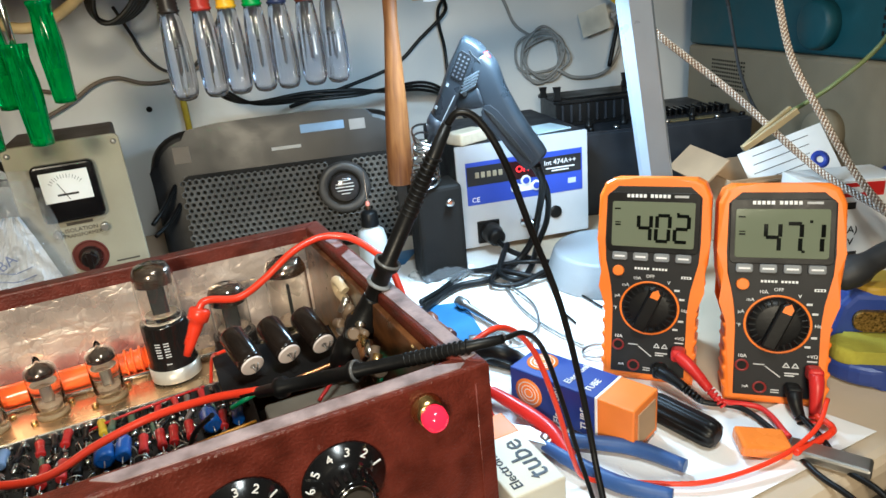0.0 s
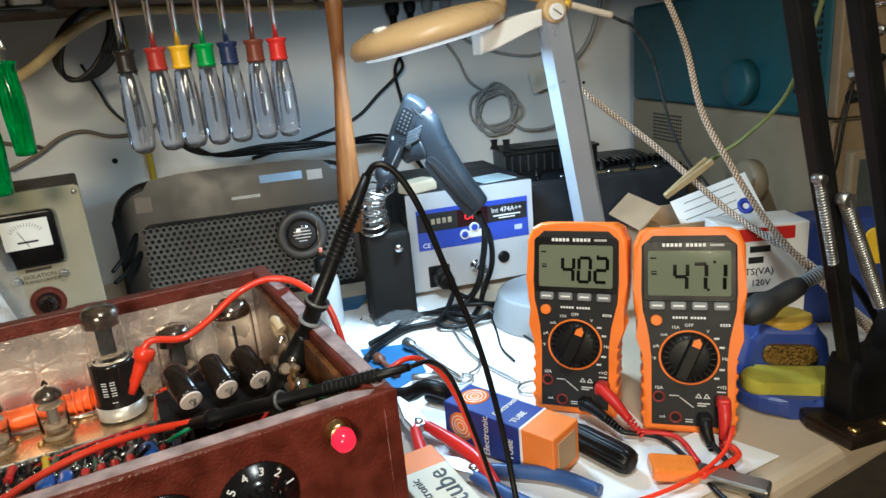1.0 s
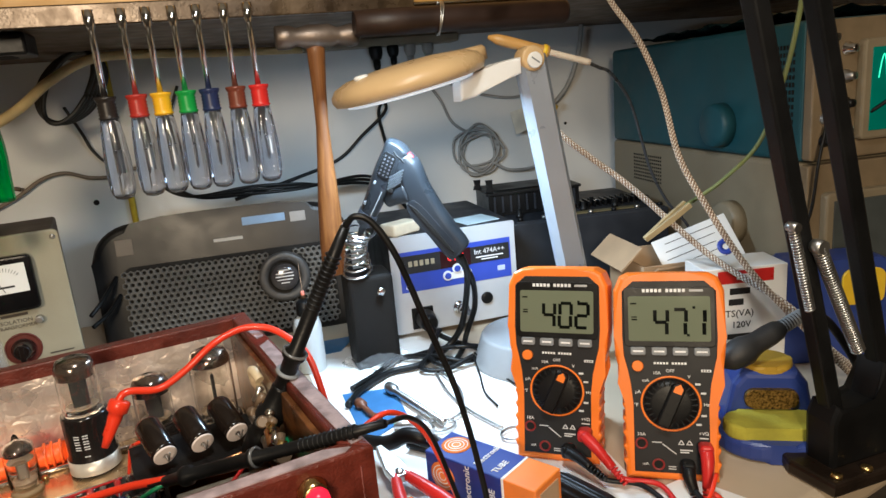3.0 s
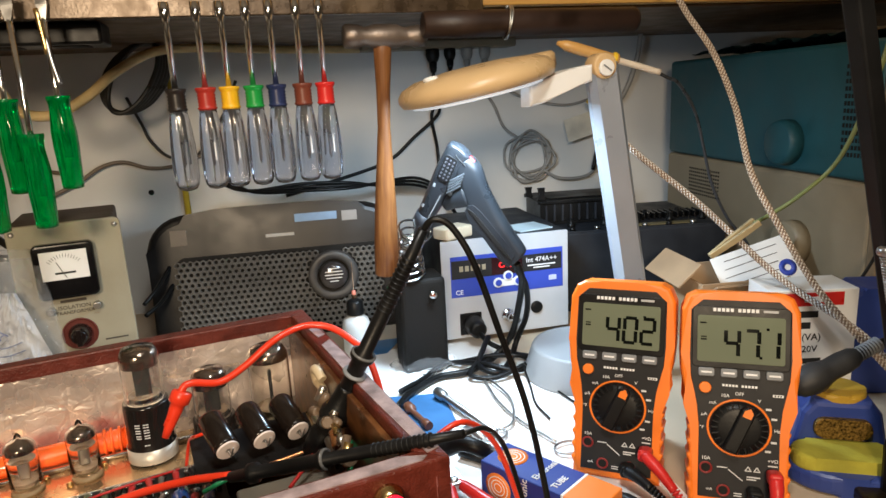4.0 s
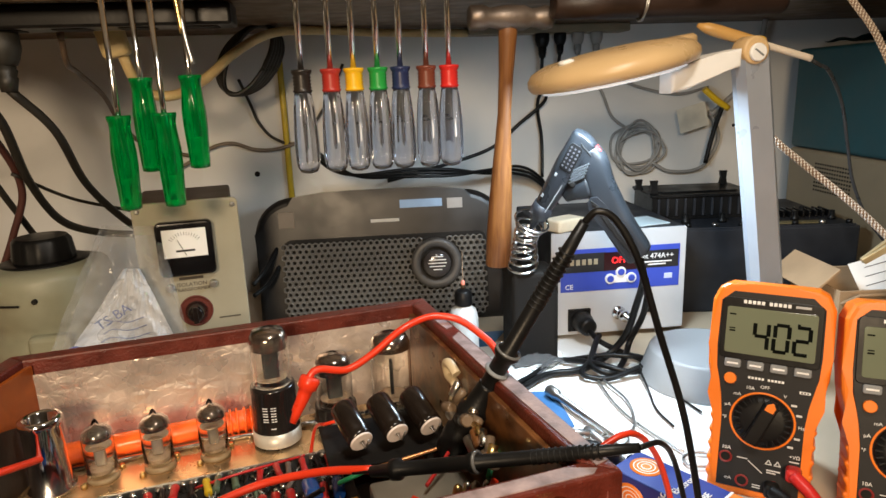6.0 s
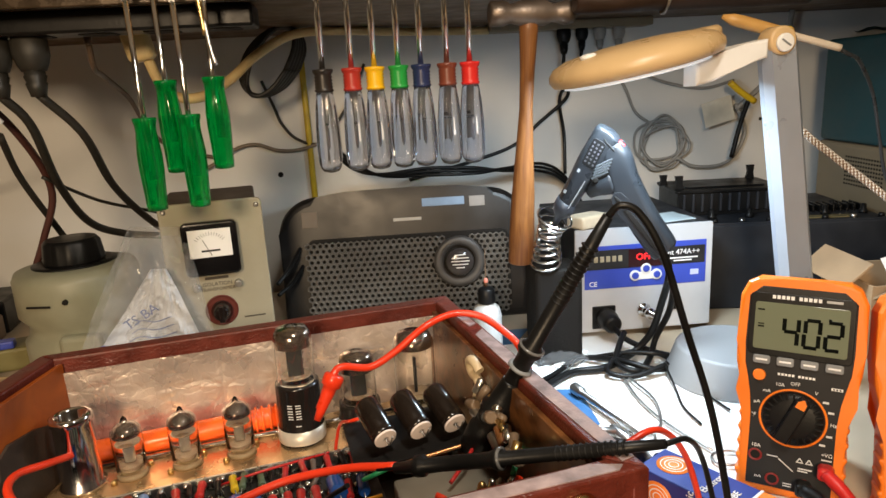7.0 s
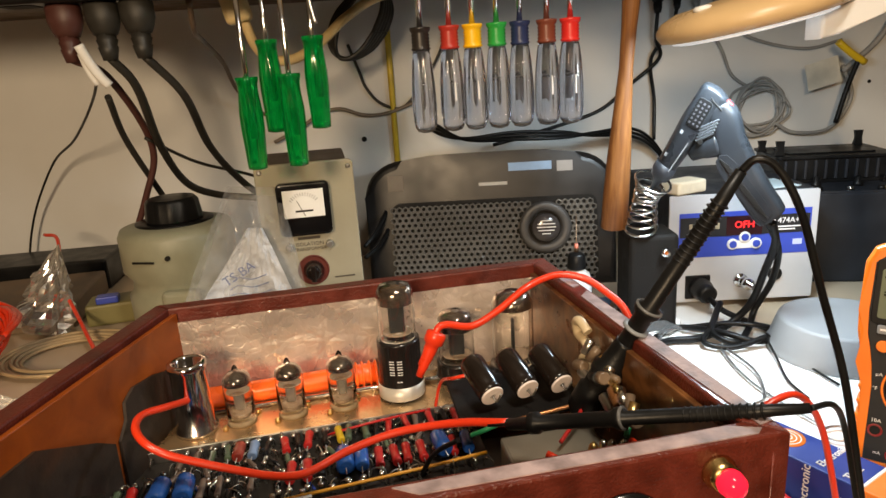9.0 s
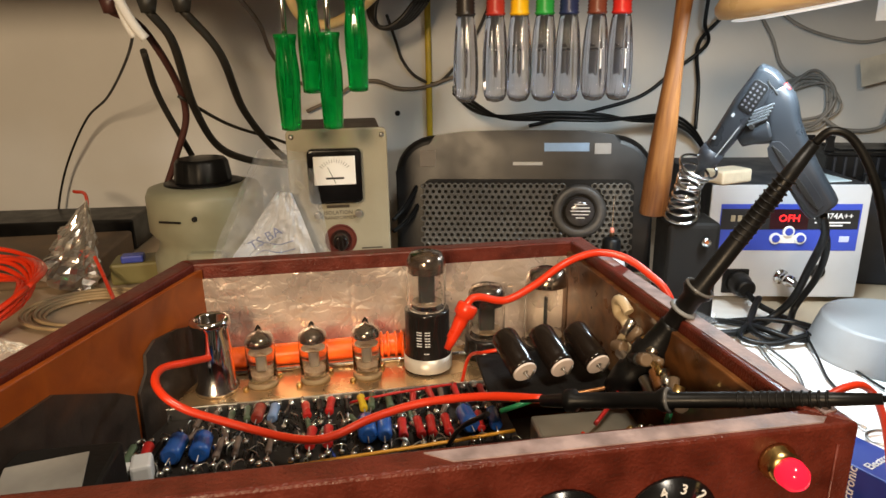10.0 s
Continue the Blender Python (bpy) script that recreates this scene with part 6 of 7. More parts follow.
part("end_band", k, BOXORANGE, bx, "orange end")
k = B()
add_box(k, 0.0022, BW + 0.0006, BW + 0.0006, T(BL * 0.222, 0, BW / 2), 0.0005)
part("white_stripe", k, WHITEINK, bx)
k = B()
add_box(k, 0.0012, BW * 0.7, BW * 0.7, T(BL / 2 + 0.0004, 0, BW / 2), 0.0003)
part("end_flap", k, CARDBOARD, bx)
for m in (T(-0.036, 0.002, BW), T(-0.036, -BW / 2, BW / 2, 90)):
    k = B()
    add_lathe(k, [(0.0125, 0.0), (0.0125, 0.0005), (0.001, 0.0006)], m, 28)
    r1 = part("round_mark", k, BOXORANGE, bx, "round orange emblem")
    for j in range(3):
        k = B()
        add_lathe(k, [(0.0032 + j * 0.003, 0.0006), (0.0036 + j * 0.003, 0.0009), (0.0040 + j * 0.003, 0.0006)], m, 24, False)
        part("emblem_ring", k, WHITEINK, r1)
lettering("print", "Electronic", 0.0080, T(-0.004, 0.003, BW + 0.0004, 0, 0, 90), WHITEINK, bx)
lettering("print", "TUBE", 0.0075, T(0.014, -0.005, BW + 0.0004, 0, 0, 90), WHITEINK, bx)
lettering("print", "Electronic", 0.0088, T(-0.010, -BW / 2 - 0.0003, BW / 2, 90, 0, 0) @ T(0, 0, 0, 0, 0, 90), WHITEINK, bx)
lettering("print", "TUBE", 0.0080, T(0.014, -BW / 2 - 0.0003, BW / 2 - 0.004, 90, 0, 0) @ T(0, 0, 0, 0, 0, 90), WHITEINK, bx)

WB = Matrix.Translation((0.1360, 0.358, 0.7535)) @ T(0, 0, 0, 0, 0, -80)
wb = thing("tube_box", WB, "cream cardboard valve box with orange and black print", "box")
k = B()
add_box(k, 0.080, 0.038, 0.030, T(0, 0, 0.015), 0.0012)
part("carton", k, mat("cream_card", (0.72, 0.68, 0.56), 0.55, var=0.04, stain=0.15), wb)
k = B()
add_box(k, 0.026, 0.0384, 0.0304, T(-0.0275, 0, 0.015), 0.0012)
part("end_band", k, BOXORANGE, wb, "orange band")
lettering("print", "tube", 0.023, T(0.012, 0.006, 0.0302, 0, 0, 180), BLACKINK, wb)
lettering("print", "Electronic", 0.0100, T(0.014, -0.011, 0.0302, 0, 0, 180), BLACKINK, wb)

# screwdriver with a glossy black handle, pliers, cutters
k = B()
fluted(k, [(0.005, 0.0, 0), (0.0095, 0.002, 0.3), (0.0110, 0.008, 1), (0.0110, 0.050, 1), (0.0085, 0.060, 0.3), (0.0080, 0.072, 0), (0.0030, 0.073, 0), (0.0030, 0.120, 0)], 10, 0.22, Matrix.Translation((0.287, 0.342, 0.7625)) @ Vector((-0.020, 0.052, 0.0005)).to_track_quat("Z", "Y").to_matrix().to_4x4())
solid("screwdriver", k, BLACKPLASTIC, "screwdriver with a satin black fluted handle on the bench", "screwdriver")


def pliers(m, grip, label):
    ob = thing("pliers", m, label, "pliers", "hand tools on the bench")
    for s in (-1, 1):
        k = B()
        add_sweep(k, [(0.0, s * 0.004, 0.0), (0.025, s * 0.012, 0.0), (0.060, s * 0.020, 0.0), (0.095, s * 0.016, 0.0)], 0.0052, 10, 8, radii=[0.8, 1.0, 1.1, 1.1, 0.9])
        part("grip", k, grip, ob, "rubber-dipped grip")
    k = B()
    add_prism(k, [(0.006, -0.008), (0.006, 0.008), (-0.010, 0.009), (-0.040, 0.0025), (-0.040, -0.0025), (-0.010, -0.009)], -0.004, 0.004, bevel=0.001)
    part("jaw_head", k, STEEL, ob)
    k = B()
    add_lathe(k, [(0.004, 0.004), (0.0035, 0.0052), (0.001, 0.0055)], I4, 14)
    part("rivet", k, STEEL, ob)
    return ob


pliers(Matrix.Translation((0.176, 0.388, 0.7590)) @ T(0, 0, 0, 0, 0, -48), mat("blue_grip", (0.04, 0.09, 0.26), 0.4, stain=0.2), "pliers with blue dipped grips on the bench")
pliers(Matrix.Translation((0.150, 0.450, 0.772)) @ T(0, 0, 0, 0, 8, -78), REDPLASTIC, "pliers with red grips leaning on a box")
gd = thing("orange_connector", T(0.316, 0.325, 0.7525, 0, 0, -22), "orange plastic lever connector with a clear end", "connector")
k = B()
add_box(k, 0.034, 0.024, 0.010, T(-0.004, 0.004, 0.006, 0, 6, 0), 0.0025, 3)
part("lever", k, mat("orange_lever", (0.90, 0.24, 0.03), 0.3, bump=0.02, coat=0.3), gd)
k = B()
add_box(k, 0.050, 0.016, 0.008, T(0.034, -0.010, 0.004, 0, 0, -30), 0.002)
part("blade", k, STEEL, gd, "bright metal blade")
k = B()
add_box(k, 0.018, 0.0012, 0.002, T(0.290, 0.385, 0.7515, 0, 0, -28))
solid("red_stick", k, REDPLASTIC, "small red plastic stick on the bench", "plastic stick")

# bottle with a needle
bt = thing("flux_bottle", T(0.118, 0.762, 0.75), "small white bottle with a black cap and long needle", "bottle")
k = B()
add_lathe(k, [(0.0160, 0.0), (0.0175, 0.002), (0.0175, 0.058), (0.0150, 0.068), (0.0085, 0.073), (0.0080, 0.076)], I4, 28)
part("body", k, mat("milky_plastic", (0.72, 0.73, 0.72), 0.4, bump=0.03, var=0.03), bt)
k = B()
add_lathe(k, [(0.0105, 0.074), (0.0108, 0.076), (0.0100, 0.090), (0.0080, 0.092), (0.0035, 0.094)], I4, 22)
part("cap", k, BLACKPLASTIC, bt, "black screw cap")
k = B()
add_lathe(k, [(0.0032, 0.093), (0.0022, 0.102), (0.0007, 0.103), (0.0004, 0.140)], I4, 10)
part("needle", k, mat("browned_needle", (0.16, 0.10, 0.06), 0.4, 0.8), bt, "fine browned steel needle")
k = B()
add_lathe(k, [(0.0024, 0.096), (0.0026, 0.100), (0.0020, 0.104)], I4, 10)
part("needle_hub", k, mat("pink_hub", (0.65, 0.20, 0.14), 0.4), bt)

# loose nut driver, forceps, small parts
k = B()
dv = Vector((0.031, -0.111, 0.0))
m = Matrix.Translation((0.188, 0.648, 0.7585)) @ dv.to_track_quat("Z", "Y").to_matrix().to_4x4()
add_lathe(k, [(0.0058, 0.0), (0.0062, 0.001), (0.0062, 0.014), (0.0048, 0.016), (0.0036, 0.018), (0.0036, 0.112), (0.0020, 0.114)], m, 18)
solid("socket_driver", k, STEEL, "steel socket driver shaft lying on the paper", "socket driver")
fc = thing("forceps", T(0.240, 0.560, 0.7515), "thin steel forceps with looped finger rings", "forceps")
k = B()
add_sweep(k, [(0.010, 0.110, 0.004), (0.006, 0.050, 0.003), (0.012, 0.000, 0.003), (0.028, -0.050, 0.003)], 0.0014, 8, 6)
part("blade", k, STEEL, fc)
k = B()
add_sweep(k, [(0.014, 0.108, 0.005), (0.020, 0.050, 0.004), (0.004, 0.000, 0.004), (-0.014, -0.010, 0.003)], 0.0014, 8, 6)
part("blade", k, STEEL, fc)
for cx, cy in ((0.036, -0.064), (-0.024, -0.016)):
    k = B()
    add_sweep(k, [(cx + 0.015 * math.cos(a), cy + 0.011 * math.sin(a), 0.003) for a in (2 * math.pi * j / 14 for j in range(15))], 0.0013, 7, 2)
    part("finger_ring", k, STEEL, fc)
for j, (x, y, a) in enumerate(((0.196, 0.560, 15), (0.176, 0.520, 40), (0.172, 0.560, 70), (0.215, 0.505, 10))):
    k = B()
    add_lathe(k, [(0.0045, 0), (0.0050, 0.001), (0.0050, 0.026), (0.0030, 0.027), (0.0030, 0.030)], T(x, y, 0.7575, 90, 0, a), 16)
    solid("small_plug", k, (STEEL, BLACKPLASTIC)[j % 2], "small metal and black connector lying on the bench", "connector", "loose connectors")
k = B()
add_lathe(k, [(0.006, 0), (0.006, 0.010), (0.003, 0.012), (0.003, 0.040), (0.0045, 0.042), (0.0045, 0.052)], Matrix.Translation((0.150, 0.630, 0.756)) @ Vector((0.01, -0.045, 0)).to_track_quat("Z", "Y").to_matrix().to_4x4(), 14)
solid("brown_spindle", k, mat("brown_bakelite", (0.16, 0.06, 0.03), 0.4), "brown spindle lying by the cabinet", "spindle")
cable("black_cable", [(0.122, 0.560, 0.757), (0.150, 0.500, 0.775), (0.166, 0.478, 0.790), (0.182, 0.470, 0.785), (0.200, 0.492, 0.762)], 0.007, RUBBER, "thick black cable bend behind the valve box")


def clump(name, m, w, d, h, seed, material, label, category, amount=0.35, n=30):
    """A crumpled bag: a dome of folds, pinched unevenly."""
    k = B()
    rings = []
    for i in range(n // 2 + 1):
        s = i / (n // 2)
        row = []
        for j in range(n):
            a = 2 * math.pi * j / n
            q = Vector((math.cos(a) * 2.3 + seed, math.sin(a) * 2.3, s * 4 + seed))
            f = (1 - s ** 1.4) * (1 + amount * noise.noise(q) + amount * 0.6 * abs(noise.noise(q * 2.7))) + 0.02
            row.append(k.verts.new((w * f * math.cos(a), d * f * math.sin(a), h * s * (1 + 0.12 * noise.noise(q * 1.7)))))
        rings.append(row)
    for p, q in zip(rings, rings[1:]):
        for j in range(n):
            k.faces.new((p[j], p[(j + 1) % n], q[(j + 1) % n], q[j]))
    k.faces.new(rings[0][::-1])
    k.faces.new(rings[-1])
    return solid(name, k, material, label, category, m=m)


FILM = mat("clear_plastic_film", (0.92, 0.93, 0.94), 0.12, var=0.03, bump=0.4, bscale=60, stain=0, trans=0.92, ior=1.12)
clump("plastic_bag", T(0.196, 0.738, 0.751), 0.036, 0.040, 0.030, 5.0, FILM, "crumpled clear plastic bag on the bench", "plastic bag").visible_shadow = False
# printed paper in a clear bag between the transformers
BAGFILM = mat("clear_bag_film", (0.40, 0.41, 0.42), 0.05, var=0.03, bump=0.3, bscale=45, stain=0, alpha=0.17)
creases(BAGFILM, 30.0, 0.0012)
k = crumpled(0.160, 0.150, 30, 30, 0.012, 7.0)
for v in k.verts:
    s = v.co.z / 0.150
    v.co.x = (v.co.x - 0.080) * (1 - 0.90 * s ** 1.15) + 0.012 * s
    v.co.y += 0.012 * math.sin(3.0 * v.co.x / 0.06 + 4 * s)
bgm = T(-0.272, 0.738, 0.752, -10, 6, 10)
pb = thing("parts_bag", bgm, "clear bag with printed white paper leaning on the transformer", "plastic bag")
part("printed_paper", k, mat("printed_white_paper", (0.62, 0.64, 0.68), 0.6, var=0.06, stain=0.3, stain_col=(0.40, 0.42, 0.48)), pb, "folded white printed paper")
BLUEPRINT = mat("grey_blue_print", (0.08, 0.12, 0.30), 0.6, bump=0)
for j in range(9):
    k = B()
    w, z = 0.042 - j * 0.0028, 0.018 + j * 0.0088
    add_sweep(k, [(-w + 0.006, -0.0150, z), (-w * 0.3, -0.0165, z + 0.0055), (w * 0.4, -0.0165, z + 0.0035), (w + 0.004, -0.0150, z + 0.0085)], 0.0005, 5, 5)
    part("print_line", k, BLUEPRINT, pb)
lettering("print", "TS BA", 0.0150, T(-0.006, -0.0175, 0.098, 90, 0, 0) @ T(0, 0, 0, 0, 0, 34), BLUEPRINT, pb)
k = B()
add_sweep(k, [(-0.052, -0.0165, 0.060), (-0.044, -0.0170, 0.066), (-0.036, -0.0165, 0.062)], 0.0030, 7, 5)
part("print_mark", k, STATIONBLUE, pb, "blue mark")
for off, sd2, wd, ht in ((-0.026, 11.0, 0.160, 0.196), (0.020, 17.0, 0.150, 0.186)):
    k = crumpled(wd, ht, 30, 38, 0.020, sd2)
    for v in k.verts:
        s = v.co.z / ht
        v.co.x = (v.co.x - wd / 2) * (1 - 0.66 * s ** 1.3) + 0.010 * s
        v.co.y += off * (1 - 0.9 * s)
    for f in k.faces:
        f.smooth = True
    part("clear_bag", k, BAGFILM, pb, "clear crinkled film").visible_shadow = False

# ---- cords of the soldering station ----
cable("gun_cable", [(0.290, 0.655, 0.893), (0.298, 0.662, 0.870), (0.304, 0.690, 0.830), (0.300, 0.705, 0.790), (0.285, 0.712, 0.766), (0.262, 0.700, 0.760), (0.235, 0.690, 0.757), (0.200, 0.690, 0.756), (0.160, 0.660, 0.756), (0.138, 0.630, 0.756)], 0.0040, RUBBER, "thick black cord hanging from the desoldering gun")
cable("gun_hose", [(0.284, 0.655, 0.896), (0.306, 0.670, 0.860), (0.318, 0.700, 0.815), (0.312, 0.720, 0.775), (0.296, 0.700, 0.760), (0.270, 0.672, 0.758), (0.252, 0.690, 0.762), (0.268, 0.722, 0.770), (0.282, 0.742, 0.776)], 0.0036, RUBBER, "black hose looping to the soldering station")
cable("station_cable", [(0.277, 0.765, 0.775), (0.283, 0.742, 0.768), (0.300, 0.720, 0.762), (0.318, 0.702, 0.757), (0.312, 0.676, 0.757), (0.286, 0.668, 0.760), (0.262, 0.684, 0.764), (0.240, 0.712, 0.760), (0.216, 0.720, 0.757), (0.180, 0.690, 0.756), (0.150, 0.668, 0.756)], 0.0034, RUBBER, "black cord coiled before the soldering station")
cable("station_cable", [(0.240, 0.722, 0.757), (0.270, 0.705, 0.766), (0.300, 0.690, 0.768), (0.322, 0.696, 0.760), (0.314, 0.716, 0.757), (0.284, 0.722, 0.759), (0.256, 0.700, 0.764), (0.236, 0.676, 0.759), (0.262, 0.662, 0.757), (0.300, 0.668, 0.764)], 0.0030, RUBBER, "tangled black cord before the soldering station")
cable("thin_wire", [(0.300, 0.672, 0.764), (0.292, 0.630, 0.757), (0.282, 0.590, 0.754), (0.282, 0.555, 0.754)], 0.0012, RUBBER, "thin black wire on the paper")
cable("thin_wire", [(0.304, 0.676, 0.764), (0.310, 0.640, 0.757), (0.318, 0.600, 0.754), (0.322, 0.575, 0.754)], 0.0012, RUBBER, "thin black wire on the paper")
k = B()
add_box(k, 0.046, 0.030, 0.016, T(0.262, 0.815, 0.9025, 0, 0, 25), 0.003, 3)
solid("cleaning_sponge", k, mat("cream_sponge", (0.68, 0.58, 0.42), 0.9, bump=0.5), "cream sponge behind the gun grip", "sponge")

# ---- soldering iron in its blue stand ----
BLUESTAND = mat("blue_stand_plastic", (0.03, 0.055, 0.24), 0.38, var=0.1, stain=0.2)
ist = thing("iron_stand", T(0.476, 0.392, 0.751, 0, 0, -30), "blue soldering iron stand with a yellow sponge and brass wool", "iron stand")
k = B()
add_prism(k, rounded(0.098, 0.094, 0.040, 8), 0.0, 0.018, bevel=0.005, seg=3)
part("base", k, BLUESTAND, ist)
k = B()
add_prism(k, rounded(0.084, 0.034, 0.015, 6, 0.0, -0.022), 0.015, 0.029, bevel=0.004, seg=3)
part("sponge", k, mat("yellow_sponge", (0.36, 0.33, 0.035), 0.9, var=0.3, bump=0.9, bscale=300, stain=0.8, stain_col=(0.06, 0.07, 0.015)), ist, "soiled yellow sponge")
k = B()
add_prism(k, [(-0.038, 0.016), (0.038, 0.016), (0.031, 0.052), (0.022, 0.064), (-0.022, 0.064), (-0.031, 0.052)], -0.042, 0.004, T(0, 0, 0, 90), bevel=0.006, seg=3)
part("hood", k, BLUESTAND, ist)
k = B()
add_prism(k, rounded(0.044, 0.018, 0.008, 5, 0, 0.040), 0.0, 0.0055, T(0, -0.003, 0, 90), bevel=0.001)
part("brass_wool", k, mat("brass_wool", (0.20, 0.12, 0.03), 0.45, 0.8, var=0.9, scale=500, bump=1.0, bscale=900), ist, "brass wool cleaning pad")
k = B()
add_prism(k, rounded(0.044, 0.042, 0.018, 6, 0.0, 0.018), 0.058, 0.068, bevel=0.003)
part("collar", k, mat("mustard_rubber", (0.42, 0.26, 0.025), 0.5, var=0.15, stain=0.5), ist, "mustard collar ring")
iron = thing("soldering_iron", look((0.456, 0.4045, 0.832), (0.520, 0.397, 0.859)) @ T(0, 0, 0, 180), "black soldering iron handle resting in the blue stand", "soldering iron")
k = B()
add_lathe(k, [(0.004, -0.022), (0.0105, -0.014), (0.0128, -0.004), (0.0130, 0.004), (0.0108, 0.010), (0.0096, 0.016), (0.0098, 0.028), (0.0088, 0.038), (0.0058, 0.044), (0.0048, 0.062)], I4, 22)
part("handle", k, mat("dark_grey_rubber", (0.022, 0.022, 0.023), 0.5, bump=0.2), iron)
for j in range(8):
    k = B()
    add_lathe(k, [(0.0050, -0.0010), (0.0064, -0.0004), (0.0064, 0.0004), (0.0050, 0.0010)], T(0, 0, 0.044 + j * 0.0028), 14)
    part("strain_ring", k, GREYBUTTON, iron)
cable("iron_cable", [(0.513, 0.398, 0.856), (0.526, 0.396, 0.857), (0.540, 0.393, 0.847), (0.552, 0.390, 0.831), (0.566, 0.385, 0.806), (0.580, 0.380, 0.775), (0.600, 0.380, 0.7565), (0.640, 0.390, 0.7555)], 0.0040, RUBBER, "black iron cord drooping to the bench")
k = B()
add_prism(k, rounded(0.125, 0.115, 0.018, 5, 0, 0.0575), -0.045, 0.0, T(0.650, 0.480, 0.751, 90, 0, -20), bevel=0.006, seg=3)
solid("blue_tray", k, BLUESTAND, "blue moulded plastic case standing behind the iron stand", "plastic case")
k = B()
add_prism(k, rounded(0.045, 0.040, 0.010, 4, 0, 0.085), 0.0, 0.003, T(0.674, 0.4700, 0.751, 90, 0, -20), bevel=0.001)
solid("yellow_tag", k, YELLOW, "yellow plastic plate on the blue case", "plate")
# white box with red band
wbx = thing("appliance_box", T(0.525, 0.515, 0.751, 0, 0, -16), "white printed box with a red band behind the meters", "box")
k = B()
add_box(k, 0.090, 0.050, 0.118, T(0.030, 0.025, 0.059), 0.001)
part("carton", k, PAPER, wbx)
plate("red_band", 0.060, 0.014, 0.030, 0.108, REDPLASTIC, wbx, 0.0006, 0.0)
plate("print_bar", 0.020, 0.006, 0.030, 0.108, WHITEINK, wbx, 0.0009, 0.0)
plate("print_bar", 0.022, 0.007, 0.024, 0.092, BLACKINK, wbx, 0.0005, 0.0)
plate("print_bar", 0.016, 0.007, 0.020, 0.080, BLACKINK, wbx, 0.0005, 0.0)
lettering("print", "TS(VA)", 0.0105, T(0.024, -0.0004, 0.067, 90), BLACKINK, wbx)
lettering("print", "120V", 0.0100, T(0.026, -0.0004, 0.054, 90), BLACKINK, wbx)
plate("print_bar", 0.030, 0.006, 0.026, 0.041, BLACKINK, wbx, 0.0005, 0.0)
# open cardboard box with a lined sheet
cb = thing("cardboard_box", T(0.600, 0.700, 0.751, 0, 0, -8), "open brown cardboard box behind the meters", "box")
for x, y, sx, sy in ((0, -0.050, 0.120, 0.003), (0, 0.050, 0.120, 0.003), (-0.0585, 0, 0.003, 0.097), (0.0585, 0, 0.003, 0.097)):
    k = B()
    add_box(k, sx, sy, 0.085, T(x, y, 0.0425), 0.0006)
    part("wall", k, CARDBOARD, cb)
k = B()
add_box(k, 0.116, 0.040, 0.003, T(0, -0.066, 0.080, -32), 0.0006)
part("flap", k, CARDBOARD, cb)
k = B()
add_box(k, 0.040, 0.096, 0.003, T(-0.074, 0, 0.096, 0, -42, 0), 0.0006)
part("flap", k, CARDBOARD, cb)
k = B()
add_box(k, 0.110, 0.090, 0.003, T(0, 0, 0.003))
part("bottom", k, CARDBOARD, cb)
ls = thing("printed_sheet", T(0.622, 0.662, 0.842, 62, 0, -20), "white sheet with ruled lines and a blue mark on a box", "paper")
k = B()
add_box(k, 0.105, 0.070, 0.0008, T(0, 0, 0, 0, 0, 18), 0.0002)
part("leaf", k, PAPER, ls)
for j in range(5):
    k = B()
    add_box(k, 0.070, 0.0008, 0.0004, T(-0.010, -0.020 + j * 0.011, 0.0007, 0, 0, 18))
    part("ruled_line", k, BLACKINK, ls)
k = B()
add_lathe(k, [(0.011, 0.0006), (0.011, 0.0009), (0.004, 0.0009), (0.004, 0.0006)], T(0.034, 0.004, 0), 20, False)
part("blue_mark", k, STATIONBLUE, ls)

# ---- spring arm lamp ----
al = thing("arm_lamp", T(0.480, 0.330, 0.751), "black spring-arm lamp stand clamped at the bench edge", "arm lamp")
for ox in (0.0, 0.047):
    a, z = Vector((-0.004 + ox, 0.0, 0.055 + (0.03 if ox else 0.0))), Vector((-0.162 + ox, 0.0, 0.640))
    d = (z - a)
    k = B()
    add_prism(k, rounded(0.013, 0.013, 0.002, 2), 0.0, d.length, Matrix.Translation(a) @ d.to_track_quat("Z", "Y").to_matrix().to_4x4(), bevel=0.001)
    part("arm", k, BLACKPLASTIC, al, "square black arm")
for sa, sz, r in (((-0.062, -0.012, 0.214), (-0.045, -0.014, 0.150), 0.0030), ((-0.038, -0.012, 0.196), (0.004, -0.014, 0.108), 0.0046)):
    d = Vector(sz) - Vector(sa)
    k = B()
    add_sweep(k, helix(r, 0.0022, d.length / 0.0022, 10), 0.0009, 5, 0, Matrix.Translation(sa) @ d.to_track_quat("Z", "Y").to_matrix().to_4x4())
    part("spring", k, STEEL, al, "dull steel coil spring")
    k = B()
    add_lathe(k, [(r * 1.1, -0.004), (r * 1.25, 0.0), (r * 1.1, 0.005)], Matrix.Translation(sa) @ T(0, 0, 0, 90), 14)
    part("spring_pin", k, STEEL, al)
k = B()
add_prism(k, [(-0.030, -0.030), (0.050, -0.030), (0.060, 0.020), (0.046, 0.040), (-0.020, 0.040), (-0.034, 0.010)], 0.0, 0.012, bevel=0.003)
part("clamp_base", k, mat("brown_black_iron", (0.020, 0.013, 0.009), 0.35, 0.3, var=0.4, bump=0.4, stain=0.5), al, "brown-black iron clamp plate")
k = B()
